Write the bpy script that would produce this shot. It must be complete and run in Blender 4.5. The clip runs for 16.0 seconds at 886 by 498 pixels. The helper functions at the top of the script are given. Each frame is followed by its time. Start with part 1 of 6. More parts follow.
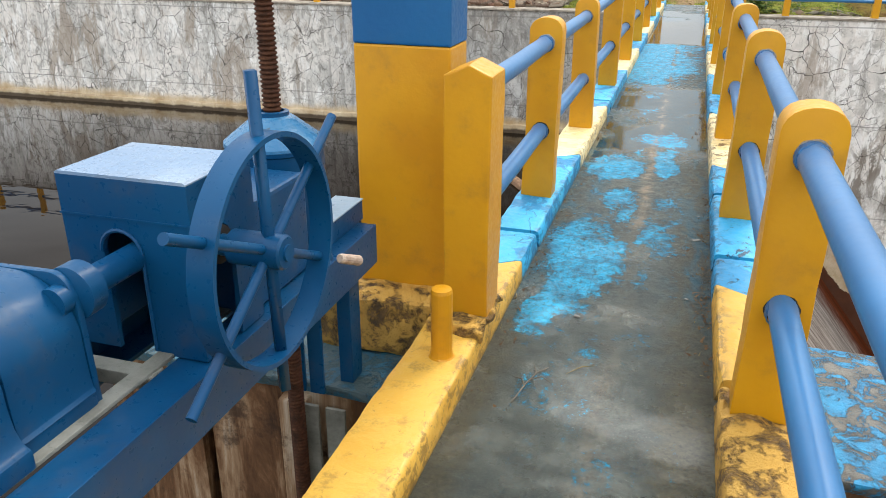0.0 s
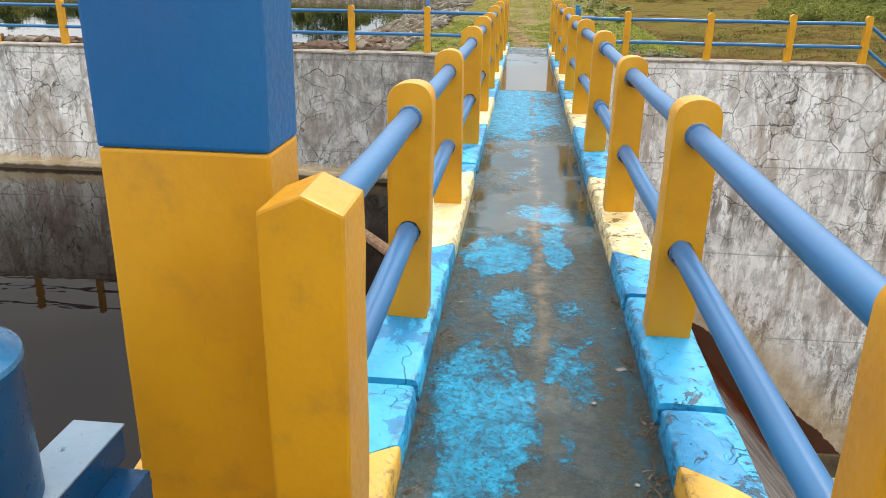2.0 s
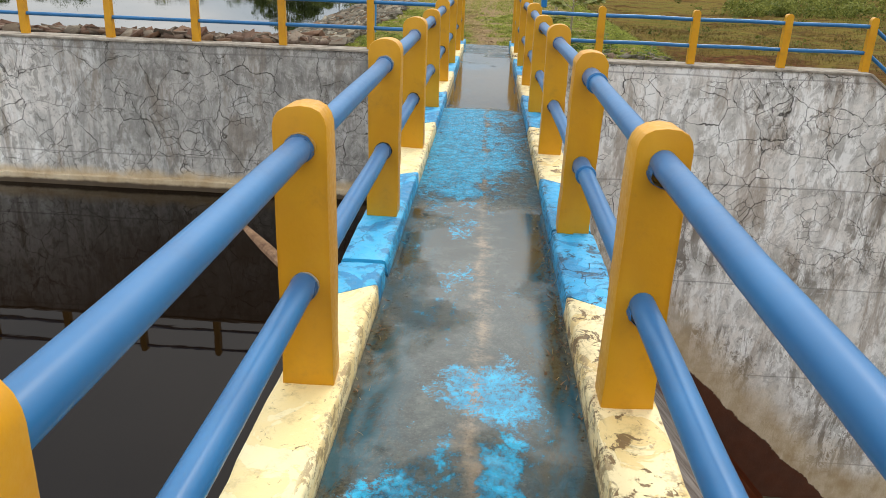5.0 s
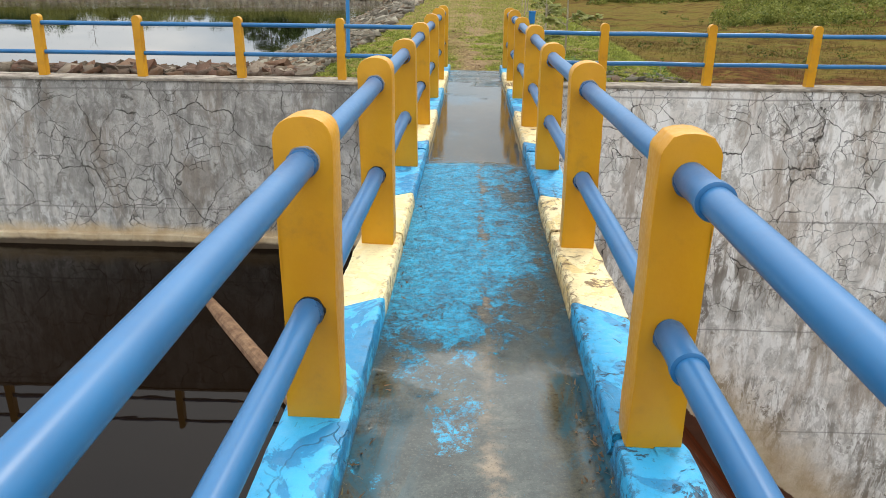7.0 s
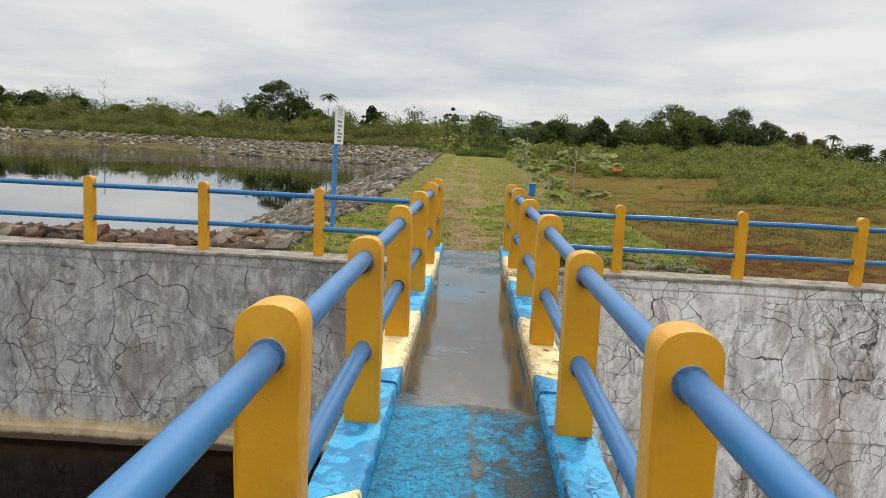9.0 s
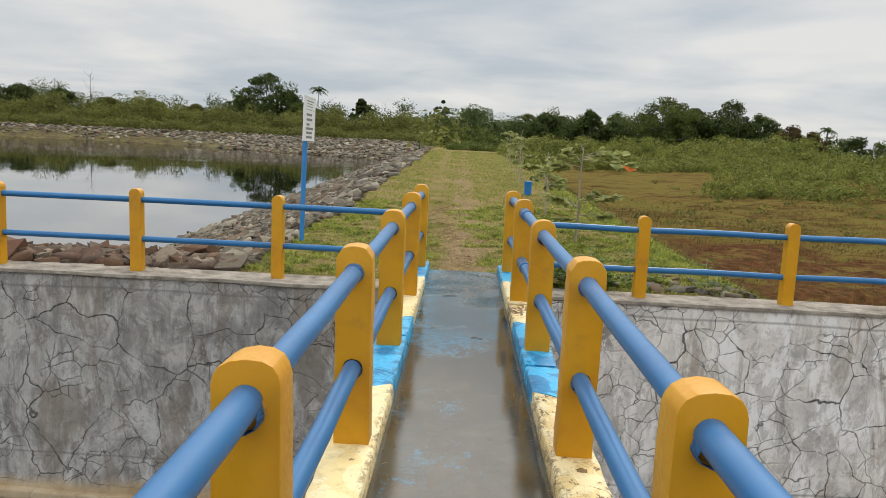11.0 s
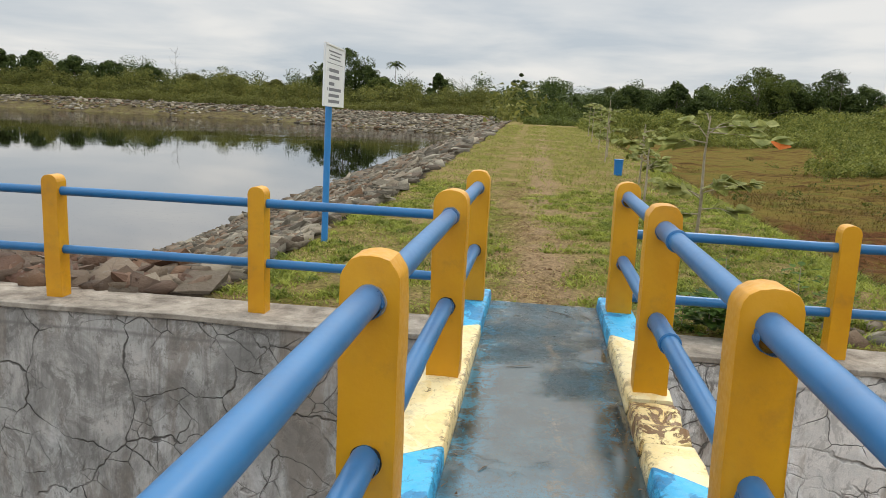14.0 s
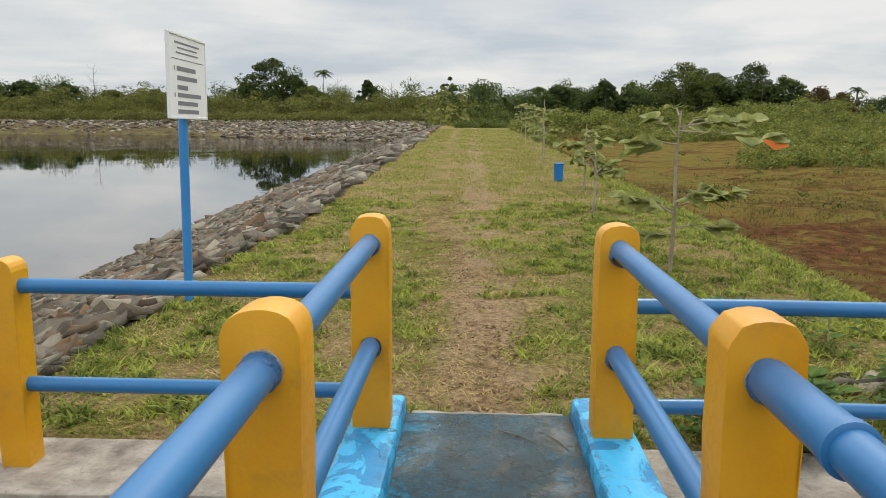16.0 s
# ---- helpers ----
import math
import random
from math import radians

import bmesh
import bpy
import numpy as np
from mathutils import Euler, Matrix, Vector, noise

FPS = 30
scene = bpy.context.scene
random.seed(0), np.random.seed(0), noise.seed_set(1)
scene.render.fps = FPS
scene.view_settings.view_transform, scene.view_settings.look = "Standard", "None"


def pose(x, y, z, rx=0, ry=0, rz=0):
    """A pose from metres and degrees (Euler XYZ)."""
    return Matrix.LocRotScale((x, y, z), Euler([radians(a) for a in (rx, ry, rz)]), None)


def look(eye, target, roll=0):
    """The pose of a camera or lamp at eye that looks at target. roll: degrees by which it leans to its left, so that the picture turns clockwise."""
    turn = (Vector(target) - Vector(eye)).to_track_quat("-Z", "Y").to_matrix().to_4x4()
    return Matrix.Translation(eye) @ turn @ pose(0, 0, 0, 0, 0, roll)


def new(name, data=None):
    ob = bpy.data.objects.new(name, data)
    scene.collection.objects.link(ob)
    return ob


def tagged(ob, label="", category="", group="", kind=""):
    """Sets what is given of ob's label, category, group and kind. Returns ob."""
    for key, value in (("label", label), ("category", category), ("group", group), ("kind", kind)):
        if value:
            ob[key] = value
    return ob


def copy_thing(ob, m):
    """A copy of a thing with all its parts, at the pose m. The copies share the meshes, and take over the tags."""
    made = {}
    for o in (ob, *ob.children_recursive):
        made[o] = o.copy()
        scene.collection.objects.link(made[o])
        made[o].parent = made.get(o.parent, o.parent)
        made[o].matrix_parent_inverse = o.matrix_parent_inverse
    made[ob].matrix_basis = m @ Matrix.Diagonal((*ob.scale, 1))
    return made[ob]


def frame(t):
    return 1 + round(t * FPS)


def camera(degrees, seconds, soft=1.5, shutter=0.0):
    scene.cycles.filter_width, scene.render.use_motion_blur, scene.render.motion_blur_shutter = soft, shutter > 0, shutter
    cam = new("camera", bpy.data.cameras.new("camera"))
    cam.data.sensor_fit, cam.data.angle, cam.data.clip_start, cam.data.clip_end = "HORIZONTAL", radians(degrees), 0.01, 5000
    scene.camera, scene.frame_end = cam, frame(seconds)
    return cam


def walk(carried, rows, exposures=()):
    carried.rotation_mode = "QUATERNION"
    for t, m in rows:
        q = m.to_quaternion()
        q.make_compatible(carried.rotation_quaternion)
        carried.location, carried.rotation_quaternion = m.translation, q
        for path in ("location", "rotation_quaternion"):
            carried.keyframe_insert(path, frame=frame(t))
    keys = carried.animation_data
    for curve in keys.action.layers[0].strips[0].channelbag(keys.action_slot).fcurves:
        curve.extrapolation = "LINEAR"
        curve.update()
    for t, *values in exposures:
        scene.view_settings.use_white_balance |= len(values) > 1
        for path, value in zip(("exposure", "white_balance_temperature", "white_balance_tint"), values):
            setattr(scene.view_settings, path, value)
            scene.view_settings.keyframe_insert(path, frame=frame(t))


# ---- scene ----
cam = camera(59.9, 16.0, soft=0.6)
PATH = [
    (0, (0.171, 0.17, 1.283), (-0.38, 1.936, 0.524), 0.1),
    (0.5, (0.04, 0.388, 1.261), (-0.323, 2.218, 0.541), 0.5),
    (1, (-0.05, 0.59, 1.26), (-0.368, 2.434, 0.555), 0.2),
    (1.5, (-0.076, 0.904, 1.269), (-0.462, 2.757, 0.624), 2.2),
    (2, (-0.087, 1.191, 1.267), (-0.27, 3.067, 0.599), 0.9),
    (2.5, (-0.101, 1.493, 1.282), (-0.046, 3.365, 0.579), -1.9),
    (3, (-0.02, 1.891, 1.264), (-0.015, 3.759, 0.552), 0.6),
    (3.5, (-0.016, 2.241, 1.238), (-0.017, 4.112, 0.529), 2.6),
    (4, (-0.024, 2.629, 1.257), (0.039, 4.486, 0.518), -0.4),
    (4.5, (0.012, 3.015, 1.27), (-0.093, 4.882, 0.561), 1.7),
    (4.7, (0.012, 3.119, 1.271), (-0.088, 4.991, 0.573), 2.1),
    (6.8, (-0.059, 4.816, 1.272), (-0.069, 6.686, 0.563), 1.1),
    (7, (-0.044, 5.002, 1.254), (-0.108, 6.889, 0.594), 0.7),
    (7.5, (-0.016, 5.388, 1.291), (-0.109, 7.318, 0.775), 3.1),
    (8, (-0.03, 5.84, 1.295), (0.1, 7.799, 0.914), 1.0),
    (8.5, (-0.013, 6.298, 1.298), (-0.054, 8.268, 0.956), 1.6),
    (9, (-0.035, 6.744, 1.294), (-0.101, 8.727, 1.035), 2.9),
    (9.2, (-0.047, 6.932, 1.309), (-0.014, 8.911, 1.022), 0.9),
    (11.3, (-0.057, 8.784, 1.356), (-0.109, 10.765, 1.088), 3.1),
    (11.5, (-0.059, 9.004, 1.328), (-0.105, 10.99, 1.096), 3.5),
    (12, (-0.088, 9.478, 1.329), (-0.011, 11.456, 1.038), 0.7),
    (12.5, (-0.072, 9.936, 1.319), (-0.101, 11.903, 0.955), 2.2),
    (13, (-0.092, 10.446, 1.286), (-0.022, 12.414, 0.936), 2.6),
    (13.5, (-0.076, 10.922, 1.278), (-0.094, 12.889, 0.92), 0.7),
    (14, (-0.091, 11.38, 1.266), (-0.324, 13.336, 0.919), 2.7),
    (14.5, (-0.087, 11.881, 1.281), (-0.082, 13.846, 0.906), 1.2),
    (15, (-0.075, 12.361, 1.279), (-0.221, 14.31, 0.857), 1.0),
    (15.5, (-0.095, 12.858, 1.273), (-0.119, 14.827, 0.924), 2.3),
    (16, (-0.078, 13.365, 1.277), (-0.153, 15.336, 0.948), 0.3),
]
walk(cam, [(t, look(eye, target, roll)) for t, eye, target, roll in PATH],
     exposures=[(0, 0.07), (1, 0.1), (2.5, 0.0), (3.5, -0.14), (4.5, -0.34), (7, -0.18), (8, -0.36), (9, -0.4), (11.5, -0.5), (12.5, -0.48), (14, -0.42), (16, -0.39)])

# ---- world, sun, exposure ----
world = bpy.data.worlds.new("overcast_sky")
scene.world = world
world.use_nodes = True
wt = world.node_tree
wt.nodes.clear()


def wn(kind, **values):
    n = wt.nodes.new(kind)
    for key, value in values.items():
        setattr(n, key, value)
    return n


SUN_ELEVATION, SUN_AZIMUTH = 52.0, 20.0   # degrees; azimuth clockwise from +y
w_out = wn("ShaderNodeOutputWorld")
w_bg = wn("ShaderNodeBackground")
w_sky = wn("ShaderNodeTexSky", sky_type="NISHITA", sun_disc=False, sun_elevation=radians(SUN_ELEVATION), sun_rotation=radians(SUN_AZIMUTH))
w_scale = wn("ShaderNodeVectorMath", operation="SCALE")
w_scale.inputs["Scale"].default_value = 0.11
w_co = wn("ShaderNodeTexCoord")
w_sep = wn("ShaderNodeSeparateXYZ")
wt.links.new(w_co.outputs["Generated"], w_sep.inputs[0])
# cloud sheet seen in perspective: direction divided by its height
w_h = wn("ShaderNodeMath", operation="ADD")
w_h.inputs[1].default_value = 0.12
wt.links.new(w_sep.outputs["Z"], w_h.inputs[0])
w_div = wn("ShaderNodeVectorMath", operation="DIVIDE")
w_comb = wn("ShaderNodeCombineXYZ")
for k in range(3):
    wt.links.new(w_h.outputs[0], w_comb.inputs[k])
wt.links.new(w_co.outputs["Generated"], w_div.inputs[0])
wt.links.new(w_comb.outputs[0], w_div.inputs[1])
w_n1 = wn("ShaderNodeTexNoise")
w_n1.inputs["Scale"].default_value, w_n1.inputs["Detail"].default_value, w_n1.inputs["Roughness"].default_value = 0.85, 5.0, 0.5
w_n1.inputs["Distortion"].default_value = 0.25
wt.links.new(w_div.outputs[0], w_n1.inputs["Vector"])
w_cloud = wn("ShaderNodeValToRGB")
w_cloud.color_ramp.elements[0].position, w_cloud.color_ramp.elements[0].color = 0.36, (0.60, 0.665, 0.73, 1)
w_cloud.color_ramp.elements[1].position, w_cloud.color_ramp.elements[1].color = 0.64, (0.955, 0.945, 0.92, 1)
wt.links.new(w_n1.outputs["Fac"], w_cloud.inputs[0])
# an overcast sky is brighter overhead than at the horizon
w_grad = wn("ShaderNodeMapRange", interpolation_type="SMOOTHSTEP")
w_grad.inputs["From Min"].default_value, w_grad.inputs["From Max"].default_value = 0.24, 0.46
w_grad.inputs["To Min"].default_value, w_grad.inputs["To Max"].default_value = 1.16, 2.85
wt.links.new(w_sep.outputs["Z"], w_grad.inputs["Value"])
w_lit = wn("ShaderNodeVectorMath", operation="SCALE")
wt.links.new(w_cloud.outputs[0], w_lit.inputs[0])
wt.links.new(w_grad.outputs[0], w_lit.inputs["Scale"])
w_mix = wn("ShaderNodeMix", data_type="RGBA")
w_mix.inputs["Factor"].default_value = 0.92
wt.links.new(w_sky.outputs[0], w_scale.inputs[0])
wt.links.new(w_scale.outputs[0], w_mix.inputs[6])
wt.links.new(w_lit.outputs[0], w_mix.inputs[7])
wt.links.new(w_mix.outputs[2], w_bg.inputs["Color"])
w_bg.inputs["Strength"].default_value = 1.0
wt.links.new(w_bg.outputs[0], w_out.inputs["Surface"])

sun = new("sun", bpy.data.lights.new("sun", "SUN"))
sun.data.energy, sun.data.angle, sun.data.color = 1.8, radians(16), (1.0, 0.90, 0.74)
sx, sy, sz = (math.sin(radians(SUN_AZIMUTH)) * math.cos(radians(SUN_ELEVATION)), math.cos(radians(SUN_AZIMUTH)) * math.cos(radians(SUN_ELEVATION)), math.sin(radians(SUN_ELEVATION)))
sun.matrix_world = look((60 * sx, 60 * sy, 60 * sz), (0, 0, 0))


# ---- materials ----
class Mat:
    """A small builder of node materials round one Principled shader."""

    def __init__(self, name, color=(0.5, 0.5, 0.5), rough=0.6, metal=0.0, spec=0.5):
        self.m = bpy.data.materials.new(name)
        self.m.use_nodes = True
        self.t = self.m.node_tree
        self.p = self.t.nodes["Principled BSDF"]
        self.p.inputs["Base Color"].default_value = (*color, 1)
        self.p.inputs["Roughness"].default_value = rough
        self.p.inputs["Metallic"].default_value = metal
        self.p.inputs["Specular IOR Level"].default_value = spec
        self.geo = self.t.nodes.new("ShaderNodeNewGeometry")
        self.pos = self.geo.outputs["Position"]
        self.height = None

    def node(self, kind, **values):
        n = self.t.nodes.new(kind)
        for key, value in values.items():
            setattr(n, key, value)
        return n

    def link(self, a, b):
        self.t.links.new(a, b)

    def feed(self, socket, value):
        if isinstance(value, bpy.types.NodeSocket):
            self.link(value, socket)
        elif isinstance(value, tuple) and len(value) == 3 and socket.type == "RGBA":
            socket.default_value = (*value, 1)
        else:
            socket.default_value = value

    def scaled(self, s, vec=None, shift=(0, 0, 0)):
        n = self.node("ShaderNodeMapping")
        n.inputs["Scale"].default_value = s
        n.inputs["Location"].default_value = shift
        self.link(vec or self.pos, n.inputs["Vector"])
        return n.outputs[0]

    def noise(self, scale, detail=4.0, rough=0.55, distort=0.0, vec=None):
        n = self.node("ShaderNodeTexNoise")
        n.inputs["Scale"].default_value, n.inputs["Detail"].default_value = scale, detail
        n.inputs["Roughness"].default_value, n.inputs["Distortion"].default_value = rough, distort
        self.link(vec or self.pos, n.inputs["Vector"])
        return n.outputs["Fac"]

    def bent(self, amount, scale, vec=None):
        """Coordinates pushed about by a noise."""
        n = self.node("ShaderNodeTexNoise")
        n.inputs["Scale"].default_value, n.inputs["Detail"].default_value = scale, 3.0
        self.link(vec or self.pos, n.inputs["Vector"])
        sub = self.node("ShaderNodeVectorMath", operation="SUBTRACT")
        self.link(n.outputs["Color"], sub.inputs[0])
        sub.inputs[1].default_value = (0.5, 0.5, 0.5)
        sc = self.node("ShaderNodeVectorMath", operation="SCALE")
        self.link(sub.outputs[0], sc.inputs[0])
        sc.inputs["Scale"].default_value = amount
        add = self.node("ShaderNodeVectorMath", operation="ADD")
        self.link(vec or self.pos, add.inputs[0])
        self.link(sc.outputs[0], add.inputs[1])
        return add.outputs[0]

    def edges(self, scale, vec=None, rand=1.0):
        n = self.node("ShaderNodeTexVoronoi", feature="DISTANCE_TO_EDGE")
        n.inputs["Scale"].default_value, n.inputs["Randomness"].default_value = scale, rand
        self.link(vec or self.pos, n.inputs["Vector"])
        return n.outputs["Distance"]

    def cells(self, scale, vec=None):
        n = self.node("ShaderNodeTexVoronoi")
        n.inputs["Scale"].default_value = scale
        self.link(vec or self.pos, n.inputs["Vector"])
        return n.outputs["Color"]

    def step(self, value, lo, hi, out0=0.0, out1=1.0):
        n = self.node("ShaderNodeMapRange", interpolation_type="SMOOTHSTEP")
        self.feed(n.inputs["Value"], value)
        n.inputs["From Min"].default_value, n.inputs["From Max"].default_value = lo, hi
        n.inputs["To Min"].default_value, n.inputs["To Max"].default_value = out0, out1
        return n.outputs[0]

    def ramp(self, value, stops):
        n = self.node("ShaderNodeValToRGB")
        r = n.color_ramp
        while len(r.elements) < len(stops):
            r.elements.new(0.5)
        for e, (at, c) in zip(r.elements, stops):
            e.position = at
            e.color = (*c, 1) if isinstance(c, tuple) else (c, c, c, 1)
        self.link(value, n.inputs[0])
        return n.outputs[0]

    def math(self, op, a, b=0.0):
        n = self.node("ShaderNodeMath", operation=op)
        self.feed(n.inputs[0], a)
        self.feed(n.inputs[1], b)
        return n.outputs[0]

    def mix(self, fac, a, b, blend="MIX"):
        n = self.node("ShaderNodeMix", data_type="RGBA", blend_type=blend)
        self.feed(n.inputs["Factor"], fac)
        self.feed(n.inputs[6], a)
        self.feed(n.inputs[7], b)
        return n.outputs[2]

    def axis(self, k, vec=None):
        n = self.node("ShaderNodeSeparateXYZ")
        self.link(vec or self.pos, n.inputs[0])
        return n.outputs[k]

    def random(self):
        return self.node("ShaderNodeObjectInfo").outputs["Random"]

    def island(self):
        return self.geo.outputs["Random Per Island"]

    def color(self, value):
        self.feed(self.p.inputs["Base Color"], value)
        return self

    def rough(self, value):
        self.feed(self.p.inputs["Roughness"], value)
        return self

    def bump(self, height, strength=0.4, distance=0.01):
        n = self.node("ShaderNodeBump")
        n.inputs["Strength"].default_value, n.inputs["Distance"].default_value = strength, distance
        self.link(height, n.inputs["Height"])
        self.link(n.outputs[0], self.p.inputs["Normal"])
        return self


def paint(name, base, worn, rough=0.45, flake=0.62, under=(0.30, 0.26, 0.20), dirt=0.25, spec=0.4, brush=0.35, uneven=1.0):
    """Brushed outdoor paint: uneven tone, brush relief, flaked spots and dirt."""
    m = Mat(name, base, rough, 0.0, spec)
    big = m.noise(3.0, 4)
    fine = m.noise(60.0, 3)
    c = m.mix(m.step(big, 0.35, 0.7), base, worn)
    gone = m.step(m.noise(22.0, 5, 0.65), flake, flake + 0.04)
    c = m.mix(gone, c, under)
    c = m.mix(m.math("MULTIPLY", m.step(m.noise(7.0, 6, 0.7), 0.5, 0.8), dirt), c, (0.12, 0.09, 0.05))
    m.color(c)
    m.rough(m.step(fine, 0.2, 0.8, rough - 0.1 * uneven, rough + 0.12 * uneven))
    m.bump(m.math("ADD", m.noise(14.0, 5), m.math("MULTIPLY", fine, 0.4)), brush, 0.006)
    return m.m


M_POST = paint("amber_masonry_paint", (0.63, 0.305, 0.008), (0.56, 0.255, 0.006), 0.40, 0.72, (0.50, 0.30, 0.08), 0.30, 0.42, 0.28)
M_PIPE = paint("sky_blue_pipe_paint", (0.022, 0.150, 0.350), (0.018, 0.125, 0.30), 0.33, 0.80, (0.08, 0.16, 0.28), 0.12, 0.45, 0.010, 0.25)
M_COLBLUE = paint("deep_blue_masonry_paint", (0.005, 0.098, 0.275), (0.006, 0.115, 0.31), 0.42, 0.78, (0.2, 0.25, 0.3), 0.12)
M_STEEL = paint("blue_machine_paint", (0.002, 0.050, 0.138), (0.004, 0.068, 0.172), 0.34, 0.75, (0.04, 0.08, 0.12), 0.25, 0.22, 0.10)
M_MORTAR = paint("blue_daubed_mortar", (0.035, 0.13, 0.32), (0.07, 0.08, 0.09), 0.6, 0.58, (0.25, 0.23, 0.2), 0.5, 0.3, 0.8)
M_DAUB = paint("rough_blue_daub", (0.016, 0.120, 0.300), (0.010, 0.075, 0.185), 0.42, 0.66, (0.10, 0.16, 0.22), 0.45, 0.4, 0.9)
M_MORTARY = paint("yellow_daubed_mortar", (0.52, 0.27, 0.03), (0.34, 0.19, 0.05), 0.7, 0.60, (0.22, 0.15, 0.08), 0.5, 0.3, 0.8)


def kerb_paint(name, base, light, under, thresh, crack_color, cracked=1.0, stained=0.45, ledge=0.55):
    """Thick paint on crumbling kerb blocks, in two peeling coats, with fine cracks."""
    m = Mat(name, base, 0.5)
    bent = m.bent(0.16, 7.0)
    crack = m.step(m.edges(5.0, m.scaled((1.0, 0.6, 1.0), bent)), 0.0, 0.014, 1.0, 0.0)
    crack = m.math("MULTIPLY", crack, m.step(m.noise(3.0, 3), 0.50, 0.60, 0.0, cracked))
    layer = m.step(m.noise(5.0, 6, 0.6, 1.2, m.scaled((1, 0.7, 1), None, (7, 3, 1))), 0.46, 0.49)
    patch = m.step(m.noise(10.0, 7, 0.72, 0.6), thresh, thresh + 0.02)
    c = m.mix(layer, base, light)
    c = m.mix(m.step(m.noise(3.0, 5, 0.6), 0.3, 0.7, 0.0, 0.35), c, base)
    c = m.mix(patch, c, under)
    c = m.mix(crack, c, crack_color)
    fleck = m.math("MULTIPLY", m.step(m.noise(26.0, 5, 0.7, 1.5, m.scaled((1, 0.5, 1))), 0.62, 0.66), 0.55)
    c = m.mix(fleck, c, under)
    c = m.mix(m.math("MULTIPLY", m.step(m.noise(14.0, 7, 0.78), 0.50, 0.68), stained), c, under)
    rim = m.math("MULTIPLY", m.step(m.math("ABSOLUTE", m.axis(0)), 0.375, 0.40, 1.0, 0.0), m.step(m.noise(24.0, 6, 0.75, 0.5, m.scaled((1, 0.6, 1))), 0.50, 0.57, 0.0, 0.75))
    c = m.mix(rim, c, under)
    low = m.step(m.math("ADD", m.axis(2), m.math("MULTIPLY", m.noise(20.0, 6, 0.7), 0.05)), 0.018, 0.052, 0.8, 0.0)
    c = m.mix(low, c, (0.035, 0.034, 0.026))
    m.color(c)
    m.rough(m.step(m.noise(30.0, 5), 0.3, 0.7, 0.35, 0.62))
    h = m.math("SUBTRACT", m.math("ADD", m.math("MULTIPLY", layer, ledge), m.math("MULTIPLY", m.noise(25.0, 6, 0.7), 0.5)), m.math("MULTIPLY", m.math("MAXIMUM", crack, patch), 0.8))
    m.bump(h, 0.7, 0.009)
    return m.m


M_KBLUE = kerb_paint("turquoise_kerb_paint", (0.009, 0.215, 0.45), (0.045, 0.45, 0.76), (0.008, 0.12, 0.24), 0.66, (0.008, 0.07, 0.14), 0.75, 0.30, 0.25)
M_KCREAM = kerb_paint("cream_kerb_paint", (0.80, 0.63, 0.30), (0.84, 0.72, 0.42), (0.24, 0.155, 0.06), 0.64, (0.10, 0.065, 0.03), 0.2, 0.35, 0.06)
M_KCREAMOLD = kerb_paint("crumbling_cream_kerb_paint", (0.74, 0.55, 0.24), (0.84, 0.70, 0.40), (0.20, 0.12, 0.045), 0.57, (0.06, 0.04, 0.02), 1.0, 0.6, 0.35)
M_KBLUEOLD = kerb_paint("crumbling_turquoise_kerb_paint", (0.012, 0.24, 0.48), (0.03, 0.38, 0.68), (0.010, 0.065, 0.12), 0.58, (0.008, 0.035, 0.06), 1.0, 0.55, 0.35)
M_KRUIN = kerb_paint("flaking_brown_stained_kerb_paint", (0.70, 0.50, 0.20), (0.80, 0.64, 0.31), (0.17, 0.085, 0.025), 0.49, (0.05, 0.03, 0.015), 1.0, 0.9, 0.5)
M_KYELLOW = kerb_paint("yellow_kerb_paint", (0.66, 0.37, 0.050), (0.68, 0.40, 0.065), (0.22, 0.125, 0.030), 0.66, (0.10, 0.06, 0.02), 0.06, 0.55, 0.05)


